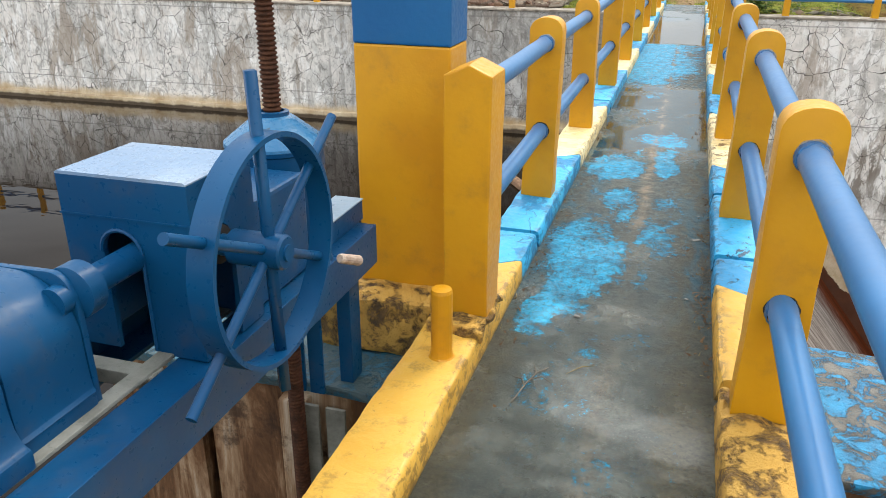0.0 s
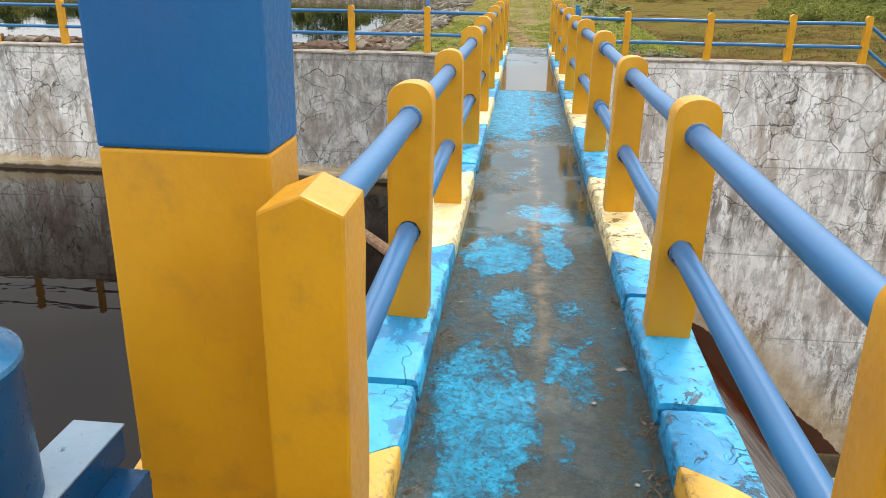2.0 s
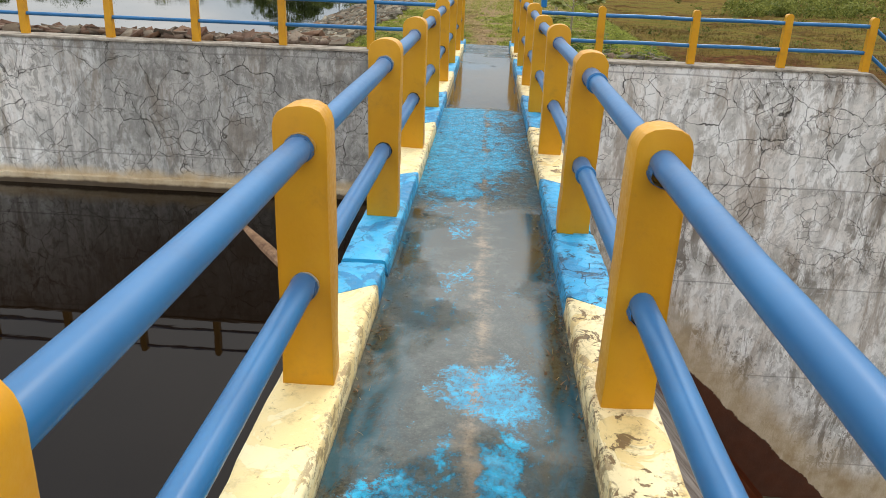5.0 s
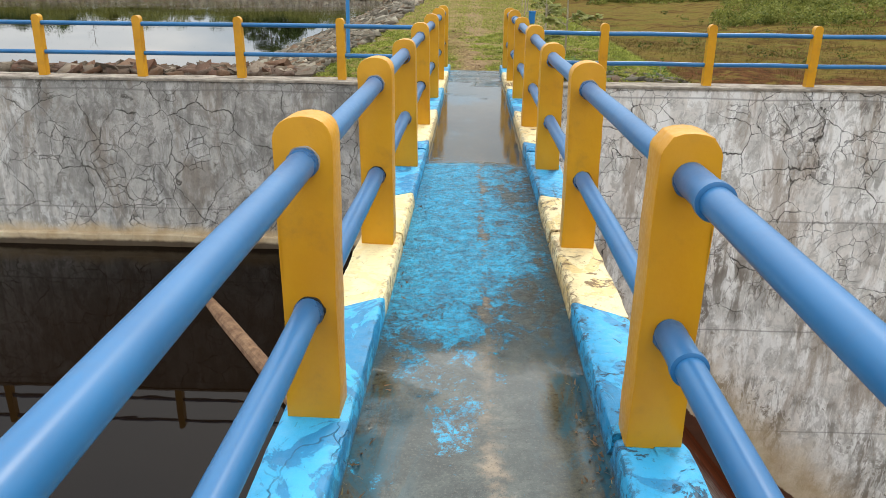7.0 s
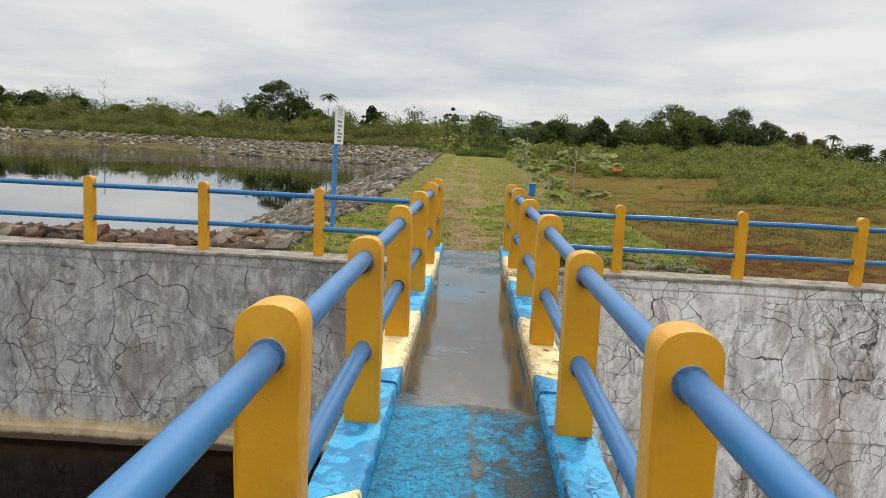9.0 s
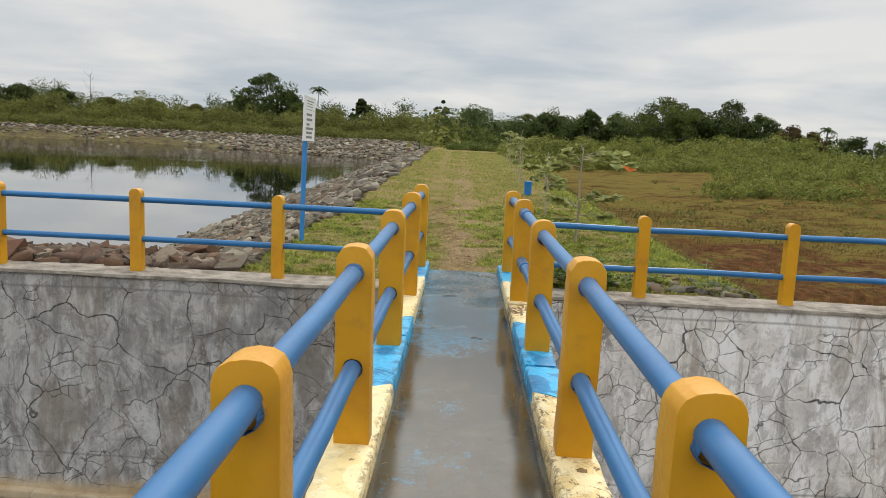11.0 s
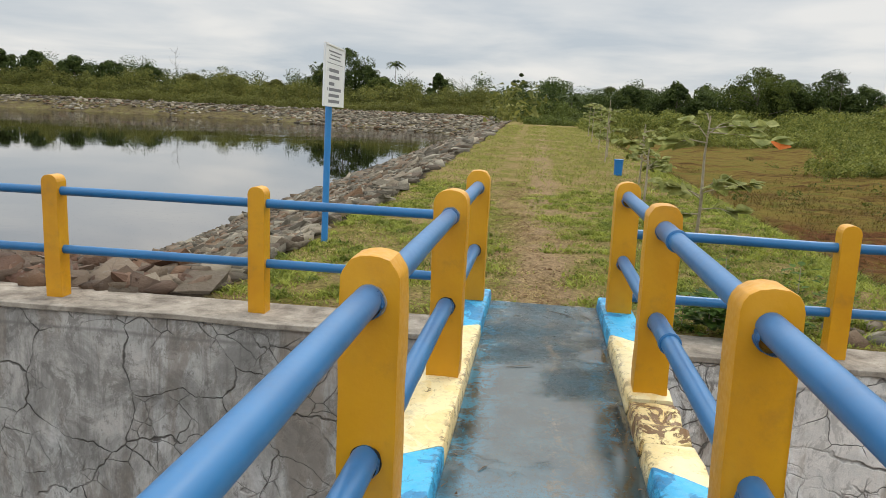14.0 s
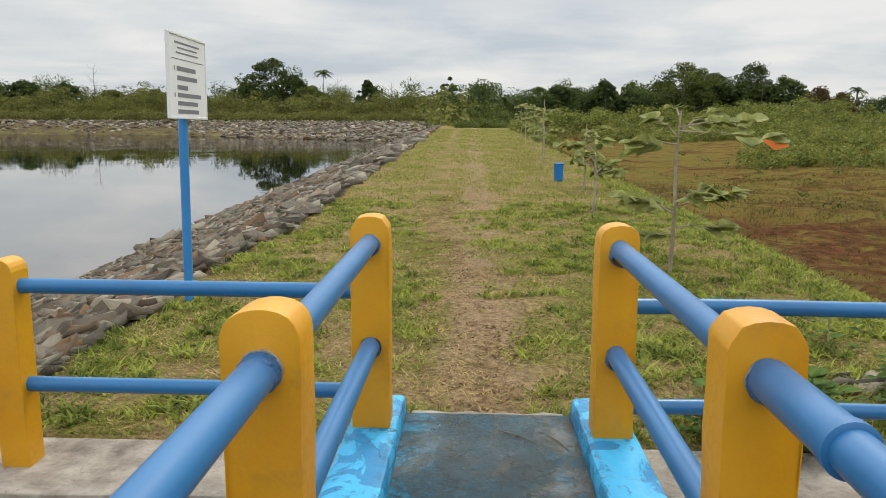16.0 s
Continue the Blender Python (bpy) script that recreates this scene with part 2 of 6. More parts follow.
def deck_material():
    """Wet concrete with worn turquoise paint, a sandy trodden line and shallow puddles."""
    m = Mat("wet_painted_concrete_deck", (0.2, 0.19, 0.17), 0.4)
    x, y = m.axis(0), m.axis(1)
    along = m.math("DIVIDE", m.math("ADD", y, 2.0), 20.0)

    def at(yy):
        return (yy + 2.0) / 20.0
    cover = m.ramp(along, [(0.0, -0.25), (at(2.0), -0.22), (at(2.6), -0.06), (at(3.0), 0.03), (at(3.6), 0.10), (at(4.3), 0.06), (at(5.0), 0.03), (at(5.7), -0.04), (at(7.2), -0.04), (at(7.7), 0.34), (at(8.2), 0.50), (at(10.2), 0.48), (at(10.7), 0.02), (at(13.0), 0.0), (at(13.9), 0.44), (at(15.0), 0.46), (at(16.5), 0.36)])
    lobes = None
    swirl = m.bent(0.20, 2.6, m.bent(0.16, 9.0))
    lx, ly = m.axis(0, swirl), m.axis(1, swirl)
    for cx, cy, rx, ry, much in ((-0.18, 3.26, 0.13, 0.42, 0.46), (-0.24, 2.70, 0.05, 0.18, 0.36), (-0.08, 3.98, 0.07, 0.24, 0.36), (0.11, 3.70, 0.09, 0.15, 0.34), (0.15, 4.02, 0.06, 0.12, 0.26), (-0.17, 4.70, 0.13, 0.17, 0.46), (0.115, 4.84, 0.05, 0.25, 0.44), (0.05, 5.42, 0.14, 0.12, 0.42), (-0.03, 2.42, 0.03, 0.05, 0.34), (0.20, 3.42, 0.07, 0.14, 0.26)):
        px = m.math("DIVIDE", m.math("SUBTRACT", lx, cx), rx)
        py = m.math("DIVIDE", m.math("SUBTRACT", ly, cy), ry)
        lobe = m.step(m.math("ADD", m.math("MULTIPLY", px, px), m.math("MULTIPLY", py, py)), 0.20, 3.2, much, 0.0)
        lobes = lobe if lobes is None else m.math("MAXIMUM", lobes, lobe)
    cover = m.math("ADD", cover, lobes)
    low = m.noise(1.5, 3, 0.55, 0.5)
    wear = m.noise(6.0, 8, 0.72, 0.8, m.scaled((1.2, 0.75, 1.0)))
    speck = m.noise(42.0, 8, 0.85)
    wobble = m.math("MULTIPLY", m.math("SUBTRACT", m.noise(1.6, 5, 0.7), 0.5), 0.16)
    off = m.math("ABSOLUTE", m.math("SUBTRACT", x, m.math("ADD", 0.035, wobble)))
    track = m.step(m.math("ADD", off, m.math("MULTIPLY", m.math("SUBTRACT", m.noise(16.0, 6, 0.75), 0.5), 0.16)), -0.015, 0.055, 1.0, 0.0)
    track = m.math("MULTIPLY", track, m.math("MULTIPLY", m.step(m.noise(1.1, 3, 0.5, 0.0, m.scaled((1, 1, 1), None, (5, 0, 0))), 0.36, 0.56, 0.15, 1.0), m.math("MULTIPLY", m.math("MAXIMUM", m.step(y, 10.4, 11.0, 1.0, 0.12), m.step(y, 13.4, 14.0, 0.0, 0.6)), m.step(y, 2.0, 3.2, 0.22, 1.0))))
    side = m.math("MULTIPLY", m.step(m.math("ABSOLUTE", x), 0.22, 0.36, 0.0, 0.20), m.math("MAXIMUM", m.step(x, -0.1, 0.1), m.step(y, 5.5, 7.2, 1.0, 0.15)))
    right = m.math("MULTIPLY", m.step(x, -0.06, 0.28, -0.04, 0.22), m.step(y, 5.6, 6.6, 0.3, 1.0))
    field = m.math("ADD", m.math("ADD", cover, m.math("MULTIPLY", low, 0.85)), m.math("MULTIPLY", wear, 1.5))
    field = m.math("SUBTRACT", field, m.math("ADD", m.math("ADD", side, right), m.math("MULTIPLY", track, 0.36)))
    film = m.step(m.math("ADD", field, m.math("MULTIPLY", speck, 1.5)), 2.08, 2.28)
    hole = m.step(m.noise(40.0, 6, 0.8, 0.8), 0.53, 0.59)
    film = m.math("MULTIPLY", film, m.math("SUBTRACT", 1.0, m.math("MULTIPLY", hole, 0.70)))
    stain = m.noise(6.5, 10, 0.82, 0.4)
    bare = m.ramp(stain, [(0.34, (0.015, 0.023, 0.023)), (0.50, (0.042, 0.058, 0.055)), (0.68, (0.110, 0.124, 0.110))])
    bare = m.mix(m.math("MULTIPLY", track, m.step(m.noise(9.0, 9, 0.82), 0.38, 0.58, 0.0, 0.75)), bare, (0.33, 0.245, 0.16))
    grit = m.step(m.noise(120.0, 4, 0.8), 0.55, 0.62)
    bare = m.mix(m.math("MULTIPLY", grit, 0.30), bare, (0.22, 0.21, 0.18))
    pit = m.step(m.noise(75.0, 5, 0.8, 0.0, m.scaled((1, 1, 1), None, (3, 7, 0))), 0.56, 0.62)
    bare = m.mix(m.math("MULTIPLY", pit, 0.7), bare, (0.018, 0.019, 0.017))
    moss = m.math("MULTIPLY", m.step(m.math("ADD", m.math("ADD", m.math("ABSOLUTE", x), m.step(x, 0.0, 0.2, 0.0, 0.07)), m.math("MULTIPLY", m.noise(10.0, 7, 0.75), 0.26)), 0.36, 0.46), 0.88)
    bare = m.mix(moss, bare, m.ramp(m.noise(60.0, 5, 0.8), [(0.35, (0.012, 0.013, 0.008)), (0.66, (0.085, 0.08, 0.045))]))
    tone = m.ramp(m.noise(11.0, 7, 0.75, 0.5), [(0.32, (0.004, 0.11, 0.20)), (0.45, (0.004, 0.26, 0.47)), (0.60, (0.006, 0.42, 0.72))])
    faded = m.step(y, 13.2, 14.2)
    tone = m.mix(faded, tone, m.ramp(m.noise(5.0, 6, 0.7), [(0.35, (0.010, 0.034, 0.046)), (0.68, (0.014, 0.090, 0.13))]))
    dirty = m.math("MULTIPLY", m.step(m.noise(70.0, 6, 0.85, 0.6, m.scaled((1.0, 0.6, 1.0))), 0.51, 0.62), 0.75)
    tone = m.mix(dirty, tone, (0.012, 0.045, 0.06))
    # thin scoured remains of paint near the kerbs
    rest = m.math("MULTIPLY", m.step(m.math("ABSOLUTE", x), 0.12, 0.30), m.step(m.noise(4.5, 8, 0.8, 0.6, m.scaled((1.6, 0.5, 1.0))), 0.44, 0.58, 0.0, 0.80))
    bare = m.mix(m.math("MULTIPLY", rest, m.step(y, 2.2, 3.2)), bare, (0.010, 0.085, 0.125))
    bright = m.math("MULTIPLY", m.math("MULTIPLY", m.step(m.math("ABSOLUTE", x), 0.16, 0.34), faded), m.step(m.noise(7.0, 8, 0.8, 0.6), 0.48, 0.53, 0.0, 0.85))
    tone = m.mix(bright, tone, (0.006, 0.25, 0.43))
    c = m.mix(film, bare, tone)
    # standing rain water, brown with silt
    pond = m.ramp(along, [(0.0, 0.34), (at(2.0), 0.36), (at(4.6), 0.20), (at(5.5), 0.50), (at(7.3), 0.48), (at(7.8), 0.06), (at(10.2), 0.10), (at(10.8), 0.80), (at(13.4), 0.70), (at(14.2), 0.52), (at(15.2), 0.34), (at(16.5), 0.30)])
    pool = m.step(m.math("ADD", pond, m.math("MULTIPLY", m.noise(1.4, 5, 0.55, 0.3), 0.9)), 0.72, 0.90)
    silty = m.math("MULTIPLY", pool, m.math("MULTIPLY", m.step(y, 9.0, 11.0, 0.06, 1.0), m.step(y, 13.2, 14.0, 0.70, 0.34)))
    c = m.mix(silty, c, m.ramp(m.noise(2.5, 5, 0.6), [(0.35, (0.075, 0.055, 0.032)), (0.65, (0.125, 0.098, 0.062))]))
    m.color(c)
    dryness = m.step(m.noise(24.0, 6, 0.75), 0.35, 0.65, 0.36, 0.68)
    wet = m.node("ShaderNodeMix", data_type="FLOAT")
    m.link(pool, wet.inputs["Factor"])
    m.link(dryness, wet.inputs[2])
    wet.inputs[3].default_value = 0.03
    m.rough(wet.outputs[0])
    relief = m.math("ADD", m.math("MULTIPLY", m.noise(55.0, 8, 0.85), 1.1), m.math("MULTIPLY", film, 0.30))
    m.bump(m.math("MULTIPLY", relief, m.math("SUBTRACT", 1.0, m.math("MULTIPLY", pool, 0.985))), 1.0, 0.010)
    return m.m


M_DECK = deck_material()


def wall_material():
    m = Mat("cracked_weathered_render", (0.4, 0.4, 0.38), 0.85, 0.0, 0.25)
    x, z = m.axis(0), m.axis(2)
    big = m.noise(0.55, 5, 0.6)
    mid = m.noise(3.2, 9, 0.78, 0.6)
    c = m.ramp(m.math("ADD", m.math("MULTIPLY", big, 0.45), m.math("MULTIPLY", mid, 0.55)), [(0.36, (0.36, 0.345, 0.32)), (0.46, (0.60, 0.58, 0.545)), (0.55, (0.76, 0.715, 0.665)), (0.68, (0.87, 0.83, 0.775))])
    dry_side = m.step(x, 0.2, 1.0)
    streak = m.noise(1.0, 6, 0.7, 0.3, m.scaled((5.5, 5.5, 0.45)))
    grimy = m.math("MAXIMUM", m.step(m.noise(0.55, 4, 0.6, 0.0, m.scaled((1, 1, 1), None, (1, 2, 8))), 0.44, 0.60, 0.12, 1.0), m.step(dry_side, 0.0, 1.0, 1.0, 0.0))
    c = m.mix(m.math("MULTIPLY", m.step(streak, 0.51, 0.64, 0.0, 0.55), grimy), c, (0.24, 0.225, 0.21))
    lime = m.noise(1.0, 6, 0.72, 0.5, m.scaled((3.0, 3.0, 1.1), None, (3, 1, 5)))
    c = m.mix(m.step(m.math("ADD", lime, m.math("MULTIPLY", dry_side, 0.05)), 0.53, 0.63, 0.0, 0.85), c, (0.88, 0.865, 0.84))
    blot = m.noise(5.5, 9, 0.8, 0.8, m.scaled((1.0, 1.0, 0.65)))
    c = m.mix(m.math("MULTIPLY", m.step(blot, 0.515, 0.56), m.step(dry_side, 0.0, 1.0, 0.60, 0.38)), c, (0.225, 0.205, 0.18))
    c = m.mix(m.math("MULTIPLY", m.step(m.noise(8.0, 8, 0.8, 0.5, m.scaled((1, 1, 0.6), None, (4, 8, 2))), 0.55, 0.61), m.step(dry_side, 0.0, 1.0, 0.35, 0.20)), c, (0.88, 0.86, 0.82))
    rusty = m.noise(1.0, 7, 0.72, 0.5, m.scaled((1.6, 1.6, 0.5), None, (11, 4, 2)))
    c = m.mix(m.step(rusty, 0.50, 0.60, 0.0, 0.7), c, (0.33, 0.265, 0.205))
    grime = m.math("MULTIPLY", m.step(m.math("ABSOLUTE", m.math("ADD", x, m.math("ADD", 2.6, m.math("MULTIPLY", m.noise(0.7, 5, 0.7), 2.5)))), 1.6, 4.4, 1.0, 0.0), m.step(m.noise(2.2, 9, 0.8, 0.7, m.scaled((1, 1, 0.7), None, (6, 1, 9))), 0.42, 0.60, 0.42, 0.74))
    c = m.mix(grime, c, (0.13, 0.125, 0.115))
    # black mould in patches on the dry panel, and dark streaks below its first joint
    for cx, cz, rx, rz in ((4.6, -0.62, 0.55, 0.42), (4.95, -1.25, 0.30, 0.30), (1.2, -0.45, 0.5, 0.3), (5.7, -0.35, 0.4, 0.2)):
        ux = m.math("DIVIDE", m.math("SUBTRACT", x, cx), rx)
        uz = m.math("DIVIDE", m.math("SUBTRACT", z, cz), rz)
        near = m.step(m.math("ADD", m.math("MULTIPLY", ux, ux), m.math("MULTIPLY", uz, uz)), 0.2, 1.3, 1.0, 0.0)
        mould = m.math("MULTIPLY", near, m.step(m.noise(6.5, 8, 0.8, 0.7, m.scaled((1.2, 1.2, 0.6))), 0.48, 0.58, 0.0, 0.75))
        c = m.mix(mould, c, (0.12, 0.10, 0.085))
    under = m.math("MULTIPLY", dry_side, m.step(m.math("ADD", z, m.math("MULTIPLY", m.noise(1.5, 4), 0.25)), -2.0, -1.85, 1.0, 0.0))
    runs = m.math("MAXIMUM", m.step(m.noise(1.0, 7, 0.75, 0.4, m.scaled((5.0, 5.0, 1.0), None, (2, 6, 1))), 0.50, 0.57), m.step(m.noise(4.0, 8, 0.8, 0.6, m.scaled((1, 1, 0.55))), 0.53, 0.58))
    c = m.mix(m.math("MULTIPLY", m.math("MULTIPLY", m.math("MULTIPLY", under, grimy), runs), 0.88), c, (0.185, 0.155, 0.125))
    # joints between pours, about 1.7 m apart
    lift = m.math("ABSOLUTE", m.math("SUBTRACT", m.math("FRACT", m.math("DIVIDE", m.math("ADD", z, m.math("MULTIPLY", m.noise(0.8, 3), 0.06)), 1.78)), 0.86))
    joint = m.step(lift, 0.0, 0.012, 0.55, 0.0)
    c = m.mix(joint, c, (0.16, 0.15, 0.14))
    # tan silt above the water marks
    left = m.step(x, -0.5, 0.5, 1.0, 0.0)
    silt_l = m.math("MULTIPLY", left, m.step(m.math("ADD", z, m.math("MULTIPLY", m.noise(2.0, 5, 0.6), 0.35)), -2.28, -2.10, 1.0, 0.0))
    wetline = m.math("MULTIPLY", left, m.step(m.math("ADD", z, m.math("MULTIPLY", m.noise(4.0, 6, 0.7), 0.12)), -2.53, -2.47, 0.9, 0.0))
    above = m.math("ADD", m.math("ADD", z, 2.0), m.math("MULTIPLY", x, 0.86))
    ragged = m.math("SUBTRACT", m.noise(0.8, 7, 0.7), 0.5)
    fringe = m.step(m.math("ADD", above, m.math("MULTIPLY", ragged, 2.4)), 0.0, 1.35, 1.0, 0.0)
    silt_r = m.math("MULTIPLY", m.math("SUBTRACT", 1.0, left), m.math("MAXIMUM", fringe, m.step(m.math("ADD", z, m.math("MULTIPLY", m.noise(0.7, 6, 0.65), 1.2)), -7.3, -6.7, 1.0, 0.0)))
    silt = m.math("MULTIPLY", m.math("MAXIMUM", silt_l, silt_r), 0.85)
    c = m.mix(silt, c, m.ramp(m.noise(3.0, 5), [(0.3, (0.40, 0.27, 0.13)), (0.7, (0.62, 0.50, 0.33))]))
    splash = m.math("MULTIPLY", m.math("SUBTRACT", 1.0, left), m.step(m.math("ADD", above, m.math("MULTIPLY", m.math("SUBTRACT", m.noise(1.3, 7, 0.65), 0.5), 0.55)), -0.17, -0.13, 0.96, 0.0))
    c = m.mix(splash, c, m.ramp(m.noise(2.0, 6, 0.7), [(0.3, (0.050, 0.011, 0.004)), (0.7, (0.085, 0.021, 0.007))]))
    c = m.mix(wetline, c, (0.040, 0.026, 0.016))
    bent = m.bent(0.26, 2.2, m.bent(0.07, 9.0))
    e1 = m.edges(1.75, bent)
    e2 = m.edges(4.6, m.bent(0.09, 6.0))
    where = m.step(m.noise(0.9, 4, 0.6), 0.32, 0.50, 0.10, 1.0)
    thick = m.step(m.noise(2.3, 5, 0.7), 0.35, 0.70, 0.14, 0.95)
    k1 = m.math("MULTIPLY", m.step(m.math("DIVIDE", e1, thick), 0.003, 0.022, 1.0, 0.0), where)
    k2 = m.math("MULTIPLY", m.step(e2, 0.003, 0.022, 1.0, 0.0), m.step(m.noise(1.6, 3, 0.5, 0.0, m.scaled((1, 1, 1), None, (9, 2, 4))), 0.48, 0.58))
    fade = m.step(z, -4.2, -2.9)
    crack = m.math("MULTIPLY", m.math("MAXIMUM", k1, m.math("MULTIPLY", k2, 0.8)), m.step(fade, 0.0, 1.0, 0.06, 1.0))
    crack = m.math("MULTIPLY", m.math("MULTIPLY", crack, m.step(silt, 0.1, 0.7, 1.0, 0.25)), m.step(dry_side, 0.0, 1.0, 0.92, 1.0))
    c = m.mix(m.math("MULTIPLY", crack, 0.88), c, (0.055, 0.048, 0.04))
    m.color(c)
    h = m.math("SUBTRACT", m.math("ADD", m.math("MULTIPLY", mid, 0.5), m.math("MULTIPLY", m.noise(30.0, 5, 0.7), 0.22)), m.math("MULTIPLY", crack, 0.9))
    m.bump(h, 0.7, 0.03)
    return m.m


M_WALL = wall_material()


def concrete(name, dark, light, scale=4.0, rough=0.85, bump=0.6):
    m = Mat(name, light, rough, 0.0, 0.3)
    c = m.ramp(m.noise(scale, 6, 0.68, 0.3), [(0.32, dark), (0.66, light)])
    c = m.mix(m.step(m.noise(scale * 9, 5, 0.7), 0.55, 0.75, 0.0, 0.5), c, tuple(0.4 * v for v in dark))
    m.color(c)
    m.bump(m.math("ADD", m.noise(scale * 6, 6, 0.7), m.math("MULTIPLY", m.noise(scale, 4), 0.6)), bump, 0.015)
    return m.m


M_COPING = concrete("pale_cement_coping", (0.15, 0.125, 0.10), (0.43, 0.38, 0.315), 5.0, 0.9, 0.8)
M_CONC = concrete("grey_structural_concrete", (0.17, 0.16, 0.145), (0.34, 0.32, 0.29), 2.0)
M_DARKCONC = concrete("stained_channel_concrete", (0.030, 0.021, 0.012), (0.20, 0.145, 0.080), 1.5)


def rusty_wall():
    m = Mat("rust_streaked_chamber_concrete", (0.3, 0.2, 0.12), 0.85, 0.0, 0.25)
    s = m.noise(1.0, 7, 0.7, 0.6, m.scaled((6.0, 6.0, 0.9)))
    c = m.ramp(s, [(0.34, (0.03, 0.014, 0.008)), (0.46, (0.15, 0.075, 0.035)), (0.56, (0.34, 0.22, 0.13)), (0.70, (0.58, 0.50, 0.40))])
    c = m.mix(m.step(m.noise(5.0, 6, 0.7), 0.50, 0.64, 0.0, 0.85), c, (0.05, 0.028, 0.018))
    m.color(c)
    m.bump(m.math("ADD", s, m.noise(40.0, 5)), 0.6, 0.01)
    return m.m


M_CHAMBER = rusty_wall()


def blue_ledge():
    m = Mat("turquoise_painted_pier_top", (0.03, 0.3, 0.5), 0.5)
    flake = m.step(m.noise(9.0, 8, 0.8, 1.2), 0.47, 0.51)
    bare = m.ramp(m.noise(8.0, 5), [(0.35, (0.05, 0.05, 0.045)), (0.7, (0.19, 0.18, 0.16))])
    c = m.mix(flake, m.ramp(m.noise(20.0, 4), [(0.3, (0.008, 0.14, 0.29)), (0.7, (0.014, 0.28, 0.54))]), bare)
    lefty = m.step(m.axis(0), -0.4, 0.0, 0.72, 0.0)
    c = m.mix(lefty, c, (0.025, 0.09, 0.12))
    m.color(c)
    m.bump(m.math("ADD", m.noise(35.0, 6, 0.7), m.math("MULTIPLY", flake, -0.6)), 0.8, 0.012)
    return m.m


M_LEDGE = blue_ledge()


def pad_mat():
    m = Mat("peeling_yellow_plinth", (0.6, 0.35, 0.06), 0.7)
    gone = m.step(m.noise(13.0, 8, 0.75, 0.3), 0.49, 0.60)
    c = m.mix(gone, m.mix(m.noise(4.0), (0.62, 0.33, 0.04), (0.70, 0.42, 0.10)), m.ramp(m.noise(20.0, 5), [(0.35, (0.09, 0.050, 0.018)), (0.7, (0.38, 0.21, 0.06))]))
    m.color(c)
    m.bump(m.math("ADD", m.noise(28.0, 6, 0.75), m.math("MULTIPLY", gone, -0.8)), 1.0, 0.02)
    return m.m


M_PAD = pad_mat()


def rust_mat():
    m = Mat("rusted_steel", (0.16, 0.06, 0.025), 0.8, 0.1, 0.3)
    m.color(m.ramp(m.noise(35.0, 6, 0.7), [(0.3, (0.025, 0.011, 0.006)), (0.55, (0.075, 0.028, 0.013)), (0.75, (0.14, 0.06, 0.028))]))
    m.bump(m.noise(90.0, 4), 0.5, 0.003)
    return m.m


M_RUST = rust_mat()
M_GREYSTEEL = concrete("dull_galvanised_steel", (0.10, 0.10, 0.085), (0.26, 0.26, 0.23), 6.0, 0.55, 0.2)
M_WOOD = concrete("bleached_wooden_grip", (0.34, 0.24, 0.18), (0.62, 0.52, 0.44), 20.0, 0.7, 0.4)
# near-black colour used as the shade inside gaps and openings
M_DARK = Mat("opening_shade_black", (0.012, 0.011, 0.010), 0.9).m
M_LOG = concrete("waterlogged_timber", (0.10, 0.045, 0.022), (0.30, 0.18, 0.10), 9.0, 0.7, 0.8)
M_BUCKET = paint("blue_plastic", (0.012, 0.14, 0.42), (0.012, 0.17, 0.46), 0.4, 0.9, (0.1, 0.1, 0.1), 0.1)
M_BOARD = paint("white_sign_enamel", (0.74, 0.75, 0.75), (0.70, 0.71, 0.71), 0.4, 0.85, (0.4, 0.38, 0.35), 0.12, 0.4, 0.08)
M_INK = Mat("grey_sign_lettering", (0.16, 0.165, 0.18), 0.6).m


def water_mat(name, base, ripple, size, stretch):
    """Peaty water: dark when looked into, a mirror of the sky at grazing sight."""
    m = Mat(name, base, 0.5, 0.0, 0.0)
    a = m.noise(size, 2, 0.5, 0.3, m.scaled(stretch))
    b = m.noise(size * 0.22, 2, 0.5, 0.0, m.scaled(stretch))
    calm = m.step(m.noise(0.10, 2), 0.4, 0.62, 0.15, 1.0)
    calm = m.math("MULTIPLY", calm, m.math("ADD", m.step(m.axis(1), 15.5, 24.0, 1.0, 0.35), m.step(m.axis(1), 75.0, 140.0, 0.0, 1.6)))
    m.bump(m.math("MULTIPLY", m.math("ADD", m.math("MULTIPLY", a, 0.6), b), calm), ripple, 0.05)
    gloss = m.node("ShaderNodeBsdfGlossy")
    gloss.inputs["Roughness"].default_value = 0.02
    m.link(m.p.inputs["Normal"].links[0].from_socket, gloss.inputs["Normal"])
    graze = m.node("ShaderNodeLayerWeight")
    graze.inputs["Blend"].default_value = 0.5
    both = m.node("ShaderNodeMixShader")
    m.link(m.ramp(graze.outputs["Facing"], [(0.0, 0.012), (0.45, 0.026), (0.60, 0.034), (0.66, 0.058), (0.73, 0.16), (0.82, 0.66), (0.95, 0.95)]), both.inputs[0])
    m.link(m.p.outputs[0], both.inputs[1])
    m.link(gloss.outputs[0], both.inputs[2])
    m.link(both.outputs[0], m.t.nodes["Material Output"].inputs["Surface"])
    return m.m


M_WATER = water_mat("brown_still_water", (0.006, 0.0032, 0.0016), 0.12, 2.6, (0.8, 1.3, 1.0))


